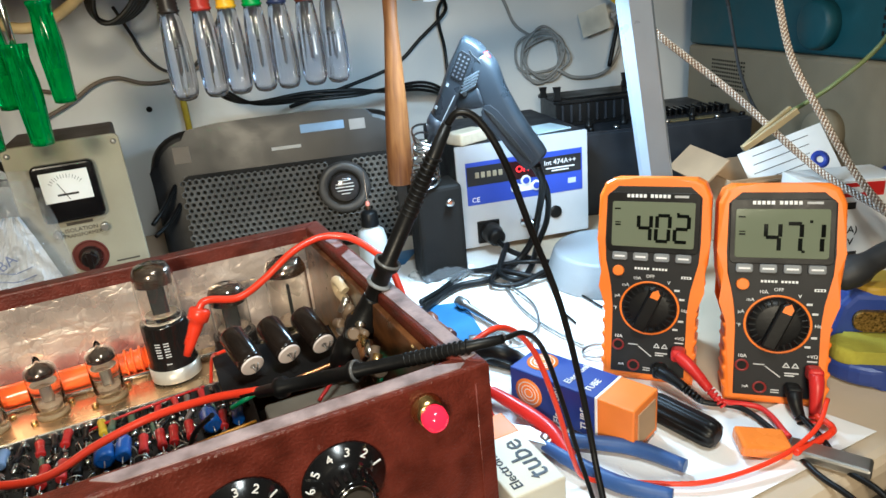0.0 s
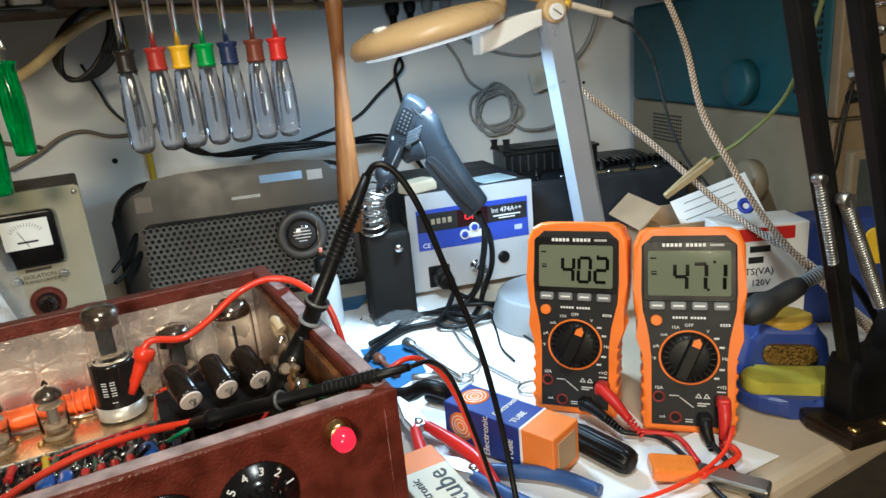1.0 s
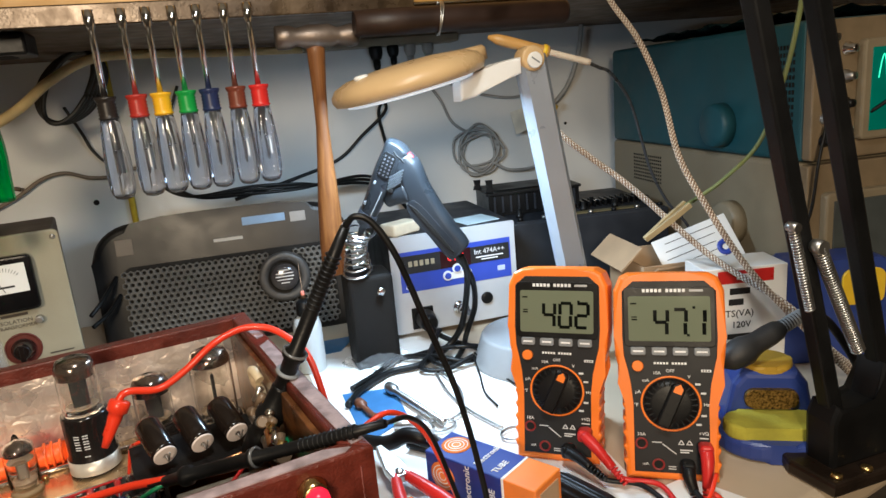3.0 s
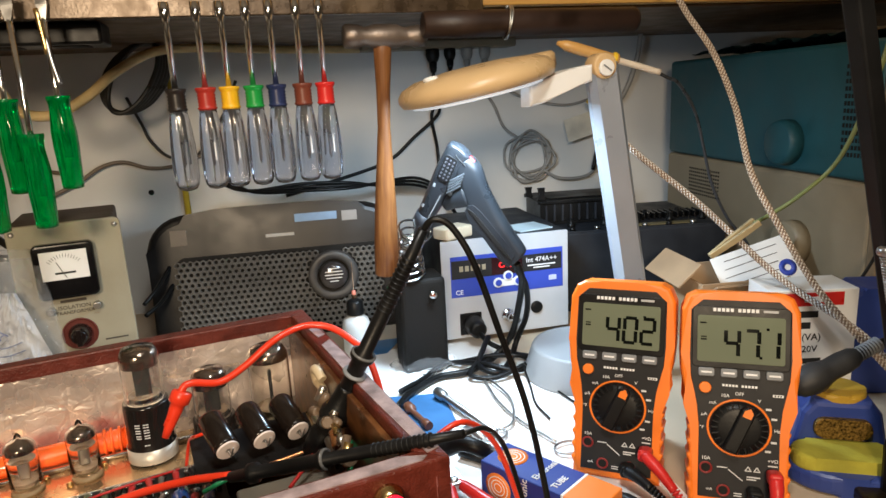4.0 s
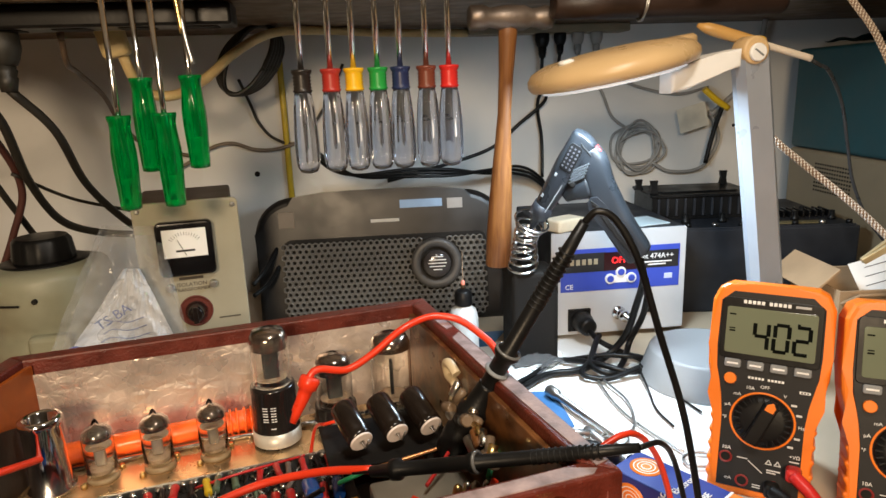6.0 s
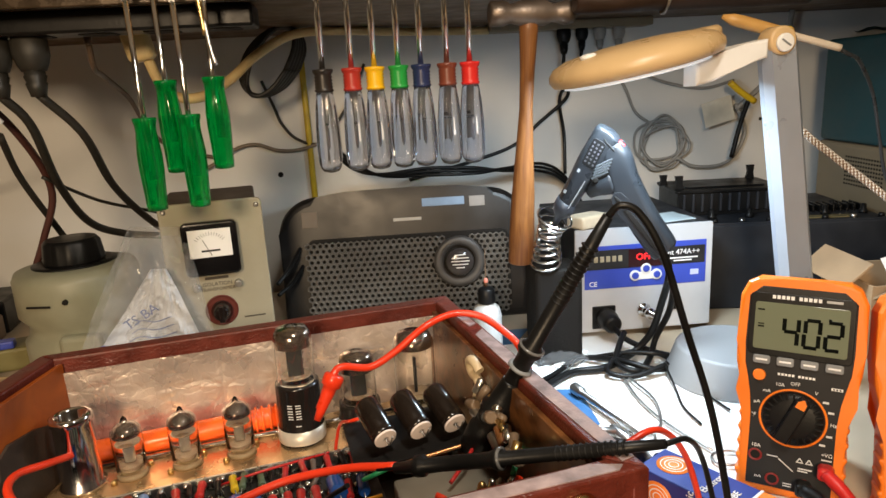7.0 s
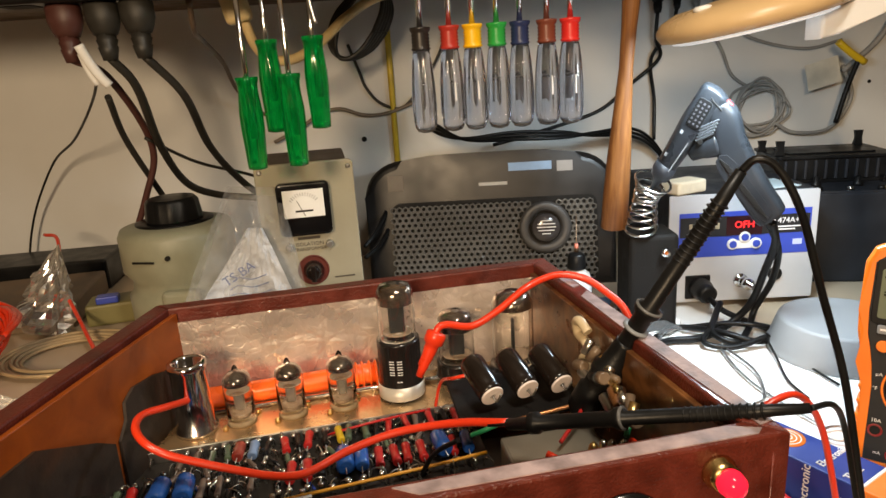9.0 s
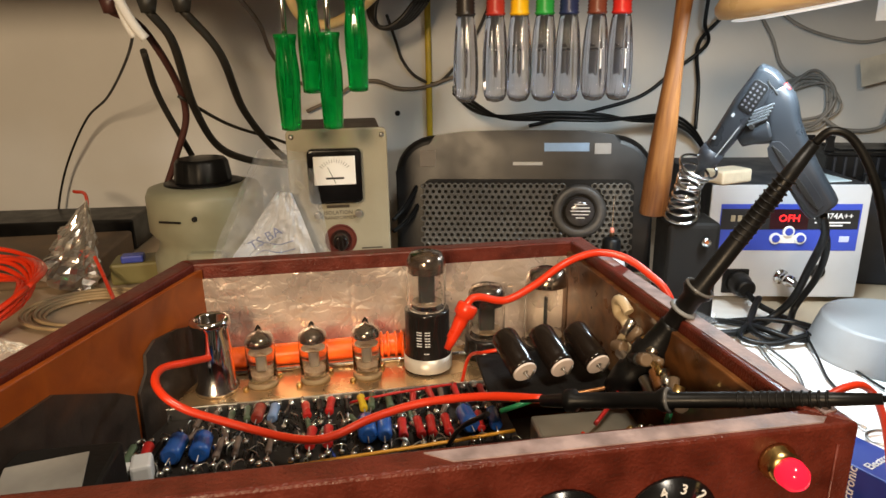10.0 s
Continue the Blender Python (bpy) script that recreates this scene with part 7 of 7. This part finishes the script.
add_prism(k, [(-0.014, 0.010), (0.046, 0.010), (0.056, 0.050), (0.050, 0.086), (0.036, 0.090), (0.028, 0.060), (0.004, 0.056), (-0.010, 0.064), (-0.016, 0.050)], -0.014, 0.014, T(0, 0, 0, 90), bevel=0.004)
part("knuckle", k, BLACKPLASTIC, al)
for x, y in ((-0.020, -0.022), (0.008, -0.024), (0.040, -0.022)):
    k = B()
    add_lathe(k, [(0.0045, 0.012), (0.0042, 0.0145), (0.001, 0.015)], T(x, y, 0), 12)
    part("screw", k, BRASS, al)
k = B()
add_lathe(k, [(0.003, 0), (0.003, 0.060), (0.006, 0.061), (0.006, 0.070)], T(0.040, -0.020, 0.050, 0, 110, -10), 12)
part("clamp_screw", k, STEEL, al)


# ---- braided cords ----
def braided(pts, r, light, dark, label):
    ob = thing("braided_cable", T(*pts[0]), label, "cable", "braided cords")
    base = Vector(pts[0])
    line = glide([Vector(p) - base for p in pts], 60)
    k = B()
    add_sweep(k, [Vector(p) - base for p in pts], r * 0.86, 8, 10)
    part("core", k, dark, ob)
    side = None
    frames, run = [], 0.0
    for i, q in enumerate(line):
        d = (line[min(i + 1, len(line) - 1)] - line[max(i - 1, 0)]).normalized()
        side = d.orthogonal().normalized() if side is None else (side - d * side.dot(d)).normalized()
        run += (q - line[i - 1]).length if i else 0.0
        frames.append((q, side.copy(), d.cross(side), run))
    for s in (1, -1):
        k = B()
        for h in range(4):
            pts2 = []
            for q, a, b2, l in frames:
                w = s * (2 * math.pi * l / 0.016) + h * math.pi / 2
                pts2.append(q + r * (math.cos(w) * a + math.sin(w) * b2))
            add_sweep(k, pts2, r * 0.34, 5, 0)
        tagged(part("braid_strand", k, light if s > 0 else dark, ob), kind="stuff")
    return ob


CREAM, BROWNTHREAD = mat("cream_thread", (0.58, 0.50, 0.40), 0.75, bump=0.3), mat("brown_thread", (0.22, 0.15, 0.10), 0.75, bump=0.3)
WHITETHREAD = mat("white_thread", (0.66, 0.64, 0.60), 0.75, bump=0.3)
braided([(0.462, 0.640, 1.190), (0.474, 0.620, 1.150), (0.488, 0.595, 1.110), (0.494, 0.565, 1.055), (0.488, 0.530, 0.992), (0.496, 0.500, 0.945), (0.520, 0.475, 0.888), (0.545, 0.450, 0.845), (0.580, 0.430, 0.800), (0.620, 0.425, 0.757)], 0.0025, CREAM, BROWNTHREAD, "brown and cream braided cord hanging from the shelf")
braided([(0.386, 0.618, 1.040), (0.402, 0.612, 1.018), (0.428, 0.598, 0.992), (0.466, 0.572, 0.953), (0.522, 0.520, 0.882), (0.562, 0.458, 0.838), (0.600, 0.440, 0.790), (0.640, 0.440, 0.757)], 0.0026, WHITETHREAD, BROWNTHREAD, "white and brown braided cord slanting behind the meters")
cable("green_lead", [(0.504, 0.540, 0.937), (0.522, 0.535, 0.947), (0.541, 0.526, 0.962), (0.560, 0.500, 0.998), (0.552, 0.465, 1.055), (0.528, 0.425, 1.115), (0.512, 0.400, 1.190), (0.500, 0.380, 1.300)], 0.0022, mat("olive_green_wire", (0.20, 0.24, 0.09), 0.45), "olive green clip lead hanging from above", "clip lead")
cl = thing("crocodile_clip", look((0.461, 0.550, 0.905), (0.508, 0.539, 0.940)) @ T(0, 0, 0, 180), "yellowed crocodile clip on the green lead", "crocodile clip")
for s in (-1, 1):
    k = B()
    add_prism(k, [(0.0, 0.0005), (0.0025, 0.0), (0.0045, 0.030), (0.0040, 0.058), (0.0, 0.058)], -0.003, 0.003, T(0, 0, 0, 0, s * 4, 0) @ T(0, 0, 0, 90, 0, 0 if s > 0 else 180), bevel=0.0005)
    part("jaw", k, mat("yellowed_brass", (0.55, 0.45, 0.26), 0.35, 0.4), cl)
cable("scope_lead", [(0.700, 0.548, 1.000), (0.688, 0.545, 0.960), (0.682, 0.548, 0.900), (0.668, 0.560, 0.850), (0.640, 0.580, 0.800), (0.620, 0.600, 0.755)], 0.0018, RUBBER, "thin black lead hanging before the oscilloscopes")
cable("scope_lead", [(0.755, 0.540, 1.010), (0.775, 0.520, 1.030), (0.800, 0.515, 1.036), (0.830, 0.520, 1.020), (0.810, 0.530, 1.005)], 0.0022, RUBBER, "black lead looped across the oscilloscope screen")

# ---- under the shelf ----
pen = thing("test_pen", look((0.352, 0.656, 1.125), (0.404, 0.645, 1.108)) @ T(0, 0, 0, 180), "tan pencil probe with a white cable hooked under the shelf", "probe")
k = B()
add_lathe(k, [(0.002, -0.010), (0.0055, 0.0), (0.0062, 0.010), (0.0058, 0.050), (0.0070, 0.054), (0.0070, 0.058), (0.0045, 0.060)], I4, 18)
part("barrel", k, mat("amber_plastic", (0.50, 0.28, 0.08), 0.35), pen)
k = B()
add_lathe(k, [(0.0066, 0.052), (0.0074, 0.053), (0.0074, 0.056), (0.0066, 0.057)], I4, 18, False)
part("ring", k, YELLOW, pen)
k = B()
add_sweep(k, [(0, 0, 0.058), (0, 0, 0.085), (0.0, 0.0, 0.108)], 0.0036, 10, 5)
part("strain_relief", k, CREAM, pen)
cable("probe_cable", [(0.452, 0.637, 1.092), (0.470, 0.645, 1.086), (0.495, 0.660, 1.078), (0.546, 0.700, 1.043), (0.576, 0.720, 0.992), (0.597, 0.730, 0.947), (0.623, 0.730, 0.900), (0.652, 0.720, 0.859), (0.672, 0.710, 0.800), (0.680, 0.700, 0.753)], 0.0020, mat("grey_cable", (0.045, 0.046, 0.05), 0.3), "dark grey probe cable sagging from the shelf")
tb = thing("dark_tube", T(0.205, 0.690, 1.153), "dark brown tube held under the shelf by twisted wire", "tube")
k = B()
add_lathe(k, [(0.0105, 0.0), (0.0135, 0.001), (0.0140, 0.050), (0.0140, 0.246), (0.0125, 0.250), (0.0100, 0.250)], T(0, 0, 0, 0, 90, 0), 24)
part("sleeve", k, mat("burnt_brown_tube", (0.022, 0.011, 0.007), 0.45, var=0.4, bump=0.3, stain=0.5), tb)
k = B()
add_sweep(k, [(0.095 + 0.004 * math.sin(j), 0.017 * math.sin(j * 0.9), 0.017 * math.cos(j * 0.9)) for j in range(16)], 0.0012, 6, 4)
part("wire_tie", k, STEEL, tb)
strip = thing("power_strip", T(-0.300, 0.762, 1.1585), "black power strip screwed under the shelf", "power strip")
k = B()
add_box(k, 0.375, 0.048, 0.022, T(0, 0, 0), 0.003, 3)
part("housing", k, BLACKPLASTIC, strip)
for j in range(6):
    k = B()
    add_prism(k, rounded(0.034, 0.030, 0.006, 3), -0.0118, -0.0105, T(-0.155 + j * 0.062, 0, 0))
    part("outlet", k, BLACKPAINT, strip)


def plug(x, y, z, cord, r, material, label, lean=0.0, big=1.0):
    ob = thing("power_plug", T(x, y, z, 0, lean, 0), label, "power plug", "plugs under the shelf")
    k = B()
    add_lathe(k, [(0.0100 * big, -0.027 * big), (0.0125 * big, -0.022 * big), (0.0150 * big, -0.014 * big), (0.0150 * big, -0.002 * big), (0.0135 * big, 0.0)], Matrix.Diagonal((1.0, 0.8, 1.0, 1)), 12)
    part("body", k, material, ob)
    k = B()
    add_lathe(k, [(0.0085 * big, -0.024 * big), (0.0080 * big, -0.030 * big), (0.0090 * big, -0.031 * big), (0.0075 * big, -0.036 * big), (0.0085 * big, -0.037 * big), (0.0060 * big, -0.048 * big), (0.003 * big, -0.048 * big)][::-1], I4, 14)
    part("strain_relief", k, material, ob)
    start = (x - 0.048 * big * math.sin(radians(lean)), y, z - 0.046 * big)
    cable("power_cable", [start] + cord, r, material, "thick cord hanging from the power strip", "power cord")
    return ob


MAROONPLUG, OLIVEBLACK = mat("maroon_plug", (0.07, 0.025, 0.02), 0.45), mat("olive_black_plastic", (0.022, 0.020, 0.016), 0.5, stain=0.3)
plug(-0.413, 0.762, 1.147, [(-0.396, 0.790, 1.076), (-0.386, 0.835, 1.022), (-0.388, 0.860, 0.975), (-0.410, 0.868, 0.925), (-0.430, 0.872, 0.885)], 0.0042, MAROONPLUG, "dark maroon plug in the power strip", 0, 1.2)
plug(-0.374, 0.762, 1.147, [(-0.364, 0.790, 1.060), (-0.374, 0.850, 0.990), (-0.374, 0.915, 0.932), (-0.350, 0.960, 0.905), (-0.300, 0.985, 0.892)], 0.0050, OLIVEBLACK, "black plug in the power strip", 0, 1.2)
plug(-0.338, 0.762, 1.147, [(-0.317, 0.800, 1.048), (-0.320, 0.870, 0.982), (-0.307, 0.940, 0.925), (-0.280, 0.990, 0.880)], 0.0048, OLIVEBLACK, "black plug in the power strip", 0, 1.2)
plug(-0.297, 0.805, 1.165, [(-0.304, 0.830, 1.118), (-0.320, 0.900, 1.112), (-0.326, 1.000, 1.084), (-0.334, 1.080, 1.045), (-0.315, 1.130, 1.005), (-0.250, 1.135, 0.985)], 0.0032, mat("brown_cord", (0.12, 0.08, 0.05), 0.5), "small brown plug under the shelf", 0, 0.5)
cable("power_cable", [(-0.400, 0.795, 1.052), (-0.412, 0.845, 1.000), (-0.405, 0.895, 0.930), (-0.398, 0.930, 0.880)], 0.0040, OLIVEBLACK, "black cord behind the variable transformer", "power cord")
cable("power_cable", [(-0.386, 0.840, 1.000), (-0.350, 0.900, 0.960), (-0.300, 0.960, 0.930), (-0.260, 1.000, 0.900)], 0.0022, OLIVEBLACK, "thin black cord crossing the others", "power cord")
cable("thin_wire", [(-0.402, 0.770, 1.098), (-0.411, 0.800, 1.073), (-0.473, 0.900, 1.039), (-0.560, 1.010, 0.990), (-0.634, 1.080, 0.954), (-0.690, 1.110, 0.890), (-0.720, 1.120, 0.835), (-0.740, 1.120, 0.770)], 0.0018, RUBBER, "thin black wire hanging down the wall")
k = B()
add_sweep(k, [(-0.398, 0.748, 1.106), (-0.393, 0.752, 1.090), (-0.386, 0.756, 1.074), (-0.380, 0.760, 1.064)], 0.0052, 10, 5)
add_sweep(k, [(-0.399, 0.752, 1.098), (-0.396, 0.756, 1.080), (-0.391, 0.760, 1.066)], 0.0042, 10, 5)
solid("white_connector", k, WHITEPLASTIC, "white cable connectors tied to a cord", "connector")
cable("cream_cable", [(-0.262, 0.850, 1.160), (-0.252, 0.852, 1.128), (-0.246, 0.868, 1.098), (-0.232, 0.885, 1.082), (-0.205, 0.898, 1.082), (-0.172, 0.918, 1.102), (-0.140, 0.942, 1.131), (-0.095, 0.990, 1.158), (-0.030, 1.040, 1.164), (0.060, 1.080, 1.162), (0.200, 1.110, 1.160)], 0.0062, mat("cream_vinyl_cord", (0.66, 0.50, 0.24), 0.45, stain=0.3), "thick cream cord looping under the shelf", "power cord")
k = B()
add_box(k, 0.030, 0.022, 0.036, T(-0.258, 0.846, 1.142, 0, -12, 0), 0.006, 3)
solid("cream_plug", k, mat("cream_plug_plastic", (0.68, 0.52, 0.25), 0.45), "cream plug hanging under the shelf", "power plug")
coil = thing("cord_bundle", T(-0.132, 1.020, 1.125), "bundled brown-black cord hanging on the wall", "cable")
for j in range(5):
    k = B()
    add_sweep(k, [((0.020 + 0.004 * j) * math.cos(a) + 0.030 * math.sin(a), 0.006 * (j - 2), 0.045 * math.sin(a) - 0.012 * math.cos(a)) for a in (2 * math.pi * i / 12 for i in range(13))], 0.0034, 7, 4)
    part("loop", k, OLIVEBLACK, coil)
cable("wall_cable", [(-0.160, 1.100, 1.100), (-0.150, 1.135, 1.060), (-0.141, 1.140, 1.032), (-0.118, 1.140, 1.006), (-0.080, 1.140, 1.000), (-0.030, 1.140, 1.060), (0.000, 1.140, 1.120)], 0.0024, OLIVEBLACK, "dark cord on the wall")
cable("wall_cable", [(-0.300, 1.135, 0.955), (-0.257, 1.138, 0.974), (-0.220, 1.138, 0.996), (-0.186, 1.138, 1.002), (-0.150, 1.138, 0.990), (-0.111, 1.138, 0.990), (-0.060, 1.138, 1.006)], 0.0030, mat("taupe_cord", (0.20, 0.16, 0.12), 0.5), "taupe cord sagging across the wall")
k = B()
add_cyl(k, 0.005, 0.30, T(-0.100, 1.142, 0.890), 14, 0.001)
solid("yellow_tube", k, mat("yellow_tubing", (0.55, 0.40, 0.03), 0.4), "yellow tube fixed upright on the wall", "tube")
k = B()
add_cyl(k, 0.0045, 0.002, T(-0.153, 1.151, 0.949, 90), 16)
tagged(finish("wall_hole", k, BLACKPAINT), "small dark screw hole in the wall", "screw hole", "", "structure")
k = B()
add_cyl(k, 0.003, 0.002, T(0.700, 1.151, 0.99, 90), 12)
tagged(finish("wall_hole", k, BLACKPAINT), "small dark screw hole in the wall", "screw hole", "", "structure")
rstrip = thing("power_strip", T(0.335, 1.115, 1.163), "beige power strip under the shelf at the wall", "power strip")
k = B()
add_box(k, 0.270, 0.045, 0.014, T(0, 0, 0), 0.003, 3)
part("housing", k, BEIGE, rstrip)
plug(0.322, 1.100, 1.156, [(0.322, 1.105, 1.080), (0.333, 1.120, 1.050), (0.290, 1.135, 1.010), (0.242, 1.140, 0.972), (0.160, 1.140, 0.948), (0.060, 1.110, 0.930)], 0.0030, BLACKPLASTIC, "black plug hanging from the wall strip", 0, 0.8)
plug(0.352, 1.100, 1.156, [(0.348, 1.110, 1.090), (0.322, 1.125, 1.050), (0.330, 1.130, 0.985), (0.328, 1.120, 0.920)], 0.0030, BLACKPLASTIC, "black plug hanging from the wall strip", 0, 0.7)
GREYPLUG = mat("grey_plug", (0.30, 0.29, 0.27), 0.5)
plug(0.382, 1.100, 1.156, [(0.400, 1.125, 1.110), (0.440, 1.138, 1.060), (0.462, 1.140, 1.015), (0.500, 1.138, 0.988)], 0.0026, GREYPLUG, "grey plug hanging from the wall strip", 0, 0.7)
plug(0.414, 1.100, 1.156, [(0.440, 1.130, 1.100), (0.500, 1.140, 1.068), (0.580, 1.140, 1.050), (0.640, 1.140, 1.060)], 0.0026, GREYPLUG, "grey plug hanging from the wall strip", 0, 0.7)
gc = thing("grey_cable_coil", T(0.505, 1.128, 0.960), "coiled grey cable hanging on the wall", "cable coil")
for j in range(6):
    k = B()
    add_sweep(k, [((0.040 + 0.007 * math.sin(j * 2.3)) * math.cos(a + 0.2 * math.sin(2 * a + j)) + 0.006 * math.sin(j * 1.7), 0.0025 * (j - 2), (0.038 + 0.006 * math.cos(j * 3)) * math.sin(a) + 0.005 * math.cos(j * 2.1)) for a in (2 * math.pi * i / 16 for i in range(17))], 0.0022, 7, 3)
    part("loop", k, GREYPLUG, gc)
cable("grey_cable", [(0.530, 1.125, 0.935), (0.570, 1.130, 0.915), (0.630, 1.130, 0.920), (0.660, 1.130, 0.970), (0.640, 1.130, 1.020)], 0.0030, GREYPLUG, "grey cable bending away from the coil")
cable("grey_cable", [(0.715, 1.100, 1.170), (0.712, 1.110, 1.120), (0.690, 1.120, 1.060), (0.640, 1.130, 1.010)], 0.0045, GREYPLUG, "thick grey cable on the wall")
k = B()
add_box(k, 0.054, 0.0008, 0.042, T(0.594, 1.105, 1.010, 0, -14, 0), 0.0003)
solid("paper_tag", k, mat("aged_tag", (0.62, 0.58, 0.48), 0.7), "aged paper tag on a cable", "tag")
k = B()
add_sweep(k, [(0.604, 1.090, 1.058), (0.625, 1.088, 1.040), (0.650, 1.090, 1.024)], 0.0055, 10, 4)
solid("yellow_sleeve", k, YELLOW, "yellow sleeve on a wire", "sleeve")
cable("black_cable", [(0.640, 1.090, 1.030), (0.632, 1.100, 0.985), (0.622, 1.105, 0.930)], 0.0040, RUBBER, "black strap hanging on the wall")
for j in range(3):
    cable("heater_cable", [(-0.060, 1.110, 0.992 - j * 0.005), (-0.030, 1.060, 0.972 - j * 0.006), (0.010, 1.010, 0.953 + j * 0.001), (0.080, 0.985 + j * 0.010, 0.952 + j * 0.004), (0.150, 0.985 + j * 0.010, 0.950 + j * 0.003), (0.200, 1.010 + j * 0.01, 0.951 - j * 0.003), (0.270, 1.060, 0.948 - j * 0.006), (0.320, 1.100, 0.920 - j * 0.005), (0.360, 1.110, 0.860)], 0.0026, RUBBER, "black cords lying over the space heater")
cable("transformer_cable", [(-0.140, 0.880, 0.835), (-0.125, 0.900, 0.850), (-0.110, 0.960, 0.870), (-0.105, 1.050, 0.880)], 0.0028, RUBBER, "black cord behind the transformer")
cable("transformer_cable", [(-0.140, 0.880, 0.820), (-0.122, 0.905, 0.830), (-0.108, 0.960, 0.845), (-0.105, 1.050, 0.850)], 0.0028, RUBBER, "black cord behind the transformer")
cable("chain", [(-0.150, 0.688, 1.150), (-0.147, 0.684, 1.128), (-0.143, 0.682, 1.108)], 0.0022, STEEL, "short metal bead chain hanging by the screwdrivers", "chain")
k = B()
add_sweep(k, [(-0.154, 0.689, 1.175), (-0.152, 0.687, 1.158), (-0.150, 0.686, 1.135)], 0.0024, 8, 4)
solid("brass_pin", k, BRASS, "thin brass pin hanging by the screwdrivers", "pin")

# ---- clutter left of the amplifier ----
k = B()
add_box(k, 0.30, 0.10, 0.050, T(-0.720, 1.070, 0.776, 0, 0, 6), 0.004)
solid("dark_box", k, BLACKPLASTIC, "low dark box by the wall", "box")
k = B()
add_box(k, 0.26, 0.16, 0.035, T(-0.680, 0.930, 0.768, 0, 0, 10), 0.004)
solid("brown_box", k, mat("dull_brown_card", (0.20, 0.14, 0.09), 0.7), "dull brown flat box on the bench", "box")
rc = thing("red_wire_coil", T(-0.612, 0.705, 0.758), "coil of red hook-up wire on the bench", "wire coil")
for j in range(9):
    k = B()
    add_sweep(k, [((0.060 + 0.0038 * j) * math.cos(a), (0.080 + 0.0030 * j) * math.sin(a), 0.004 + 0.003 * j + 0.034 * (0.5 + 0.5 * math.sin(a)) + 0.006 * math.sin(3 * a + j)) for a in (2 * math.pi * i / 20 for i in range(21))], 0.0030, 7, 3)
    part("turn", k, REDWIRE, rc)
tc = thing("tan_wire_coil", T(-0.490, 0.768, 0.753), "coil of tan wire lying under the red one", "wire coil")
for j in range(6):
    k = B()
    add_sweep(k, [((0.055 + 0.005 * j) * math.cos(a), (0.045 + 0.004 * j) * math.sin(a), 0.003 + 0.002 * (j % 3)) for a in (2 * math.pi * i / 20 for i in range(21))], 0.0022, 7, 3)
    part("turn", k, mat("tan_wire", (0.40, 0.30, 0.17), 0.5) if j == 0 else bpy.data.materials["tan_wire"], tc)
SILVERBAG = mat("silver_film", (0.70, 0.66, 0.60), 0.16, 0.8, var=0.2, bump=0.8, bscale=80)
clump("foil_bag", T(-0.575, 0.860, 0.760, 0, 20, 20), 0.034, 0.030, 0.110, 9.0, SILVERBAG, "crumpled silver foil bag on the bench", "foil bag", 0.6)
cable("red_wire", [(-0.640, 1.020, 0.850), (-0.605, 0.990, 0.848), (-0.560, 0.900, 0.810), (-0.500, 0.820, 0.775), (-0.440, 0.735, 0.760)], 0.0026, REDWIRE, "red wire running to the cabinet")
clump("plastic_bag", T(-0.450, 0.560, 0.751), 0.095, 0.050, 0.060, 15.0, FILM, "clear plastic bag lying by the cabinet", "plastic bag", 0.4).visible_shadow = False
k = B()
add_box(k, 0.075, 0.050, 0.030, T(-0.490, 0.900, 0.766, 0, 0, 15), 0.004)
solid("olive_box", k, mat("olive_plastic", (0.20, 0.18, 0.07), 0.5), "olive plastic block on the bench", "block")
k = B()
add_box(k, 0.028, 0.018, 0.010, T(-0.492, 0.880, 0.787, 0, 0, 15), 0.002)
solid("blue_block", k, STATIONBLUE, "small blue plastic block on an olive one", "block")
k = B()
add_box(k, 0.012, 0.014, 0.045, T(-0.435, 0.850, 0.774, 15, 20, 15), 0.003)
solid("orange_clip", k, ORANGE, "orange plastic clip beside the variable transformer", "clip")
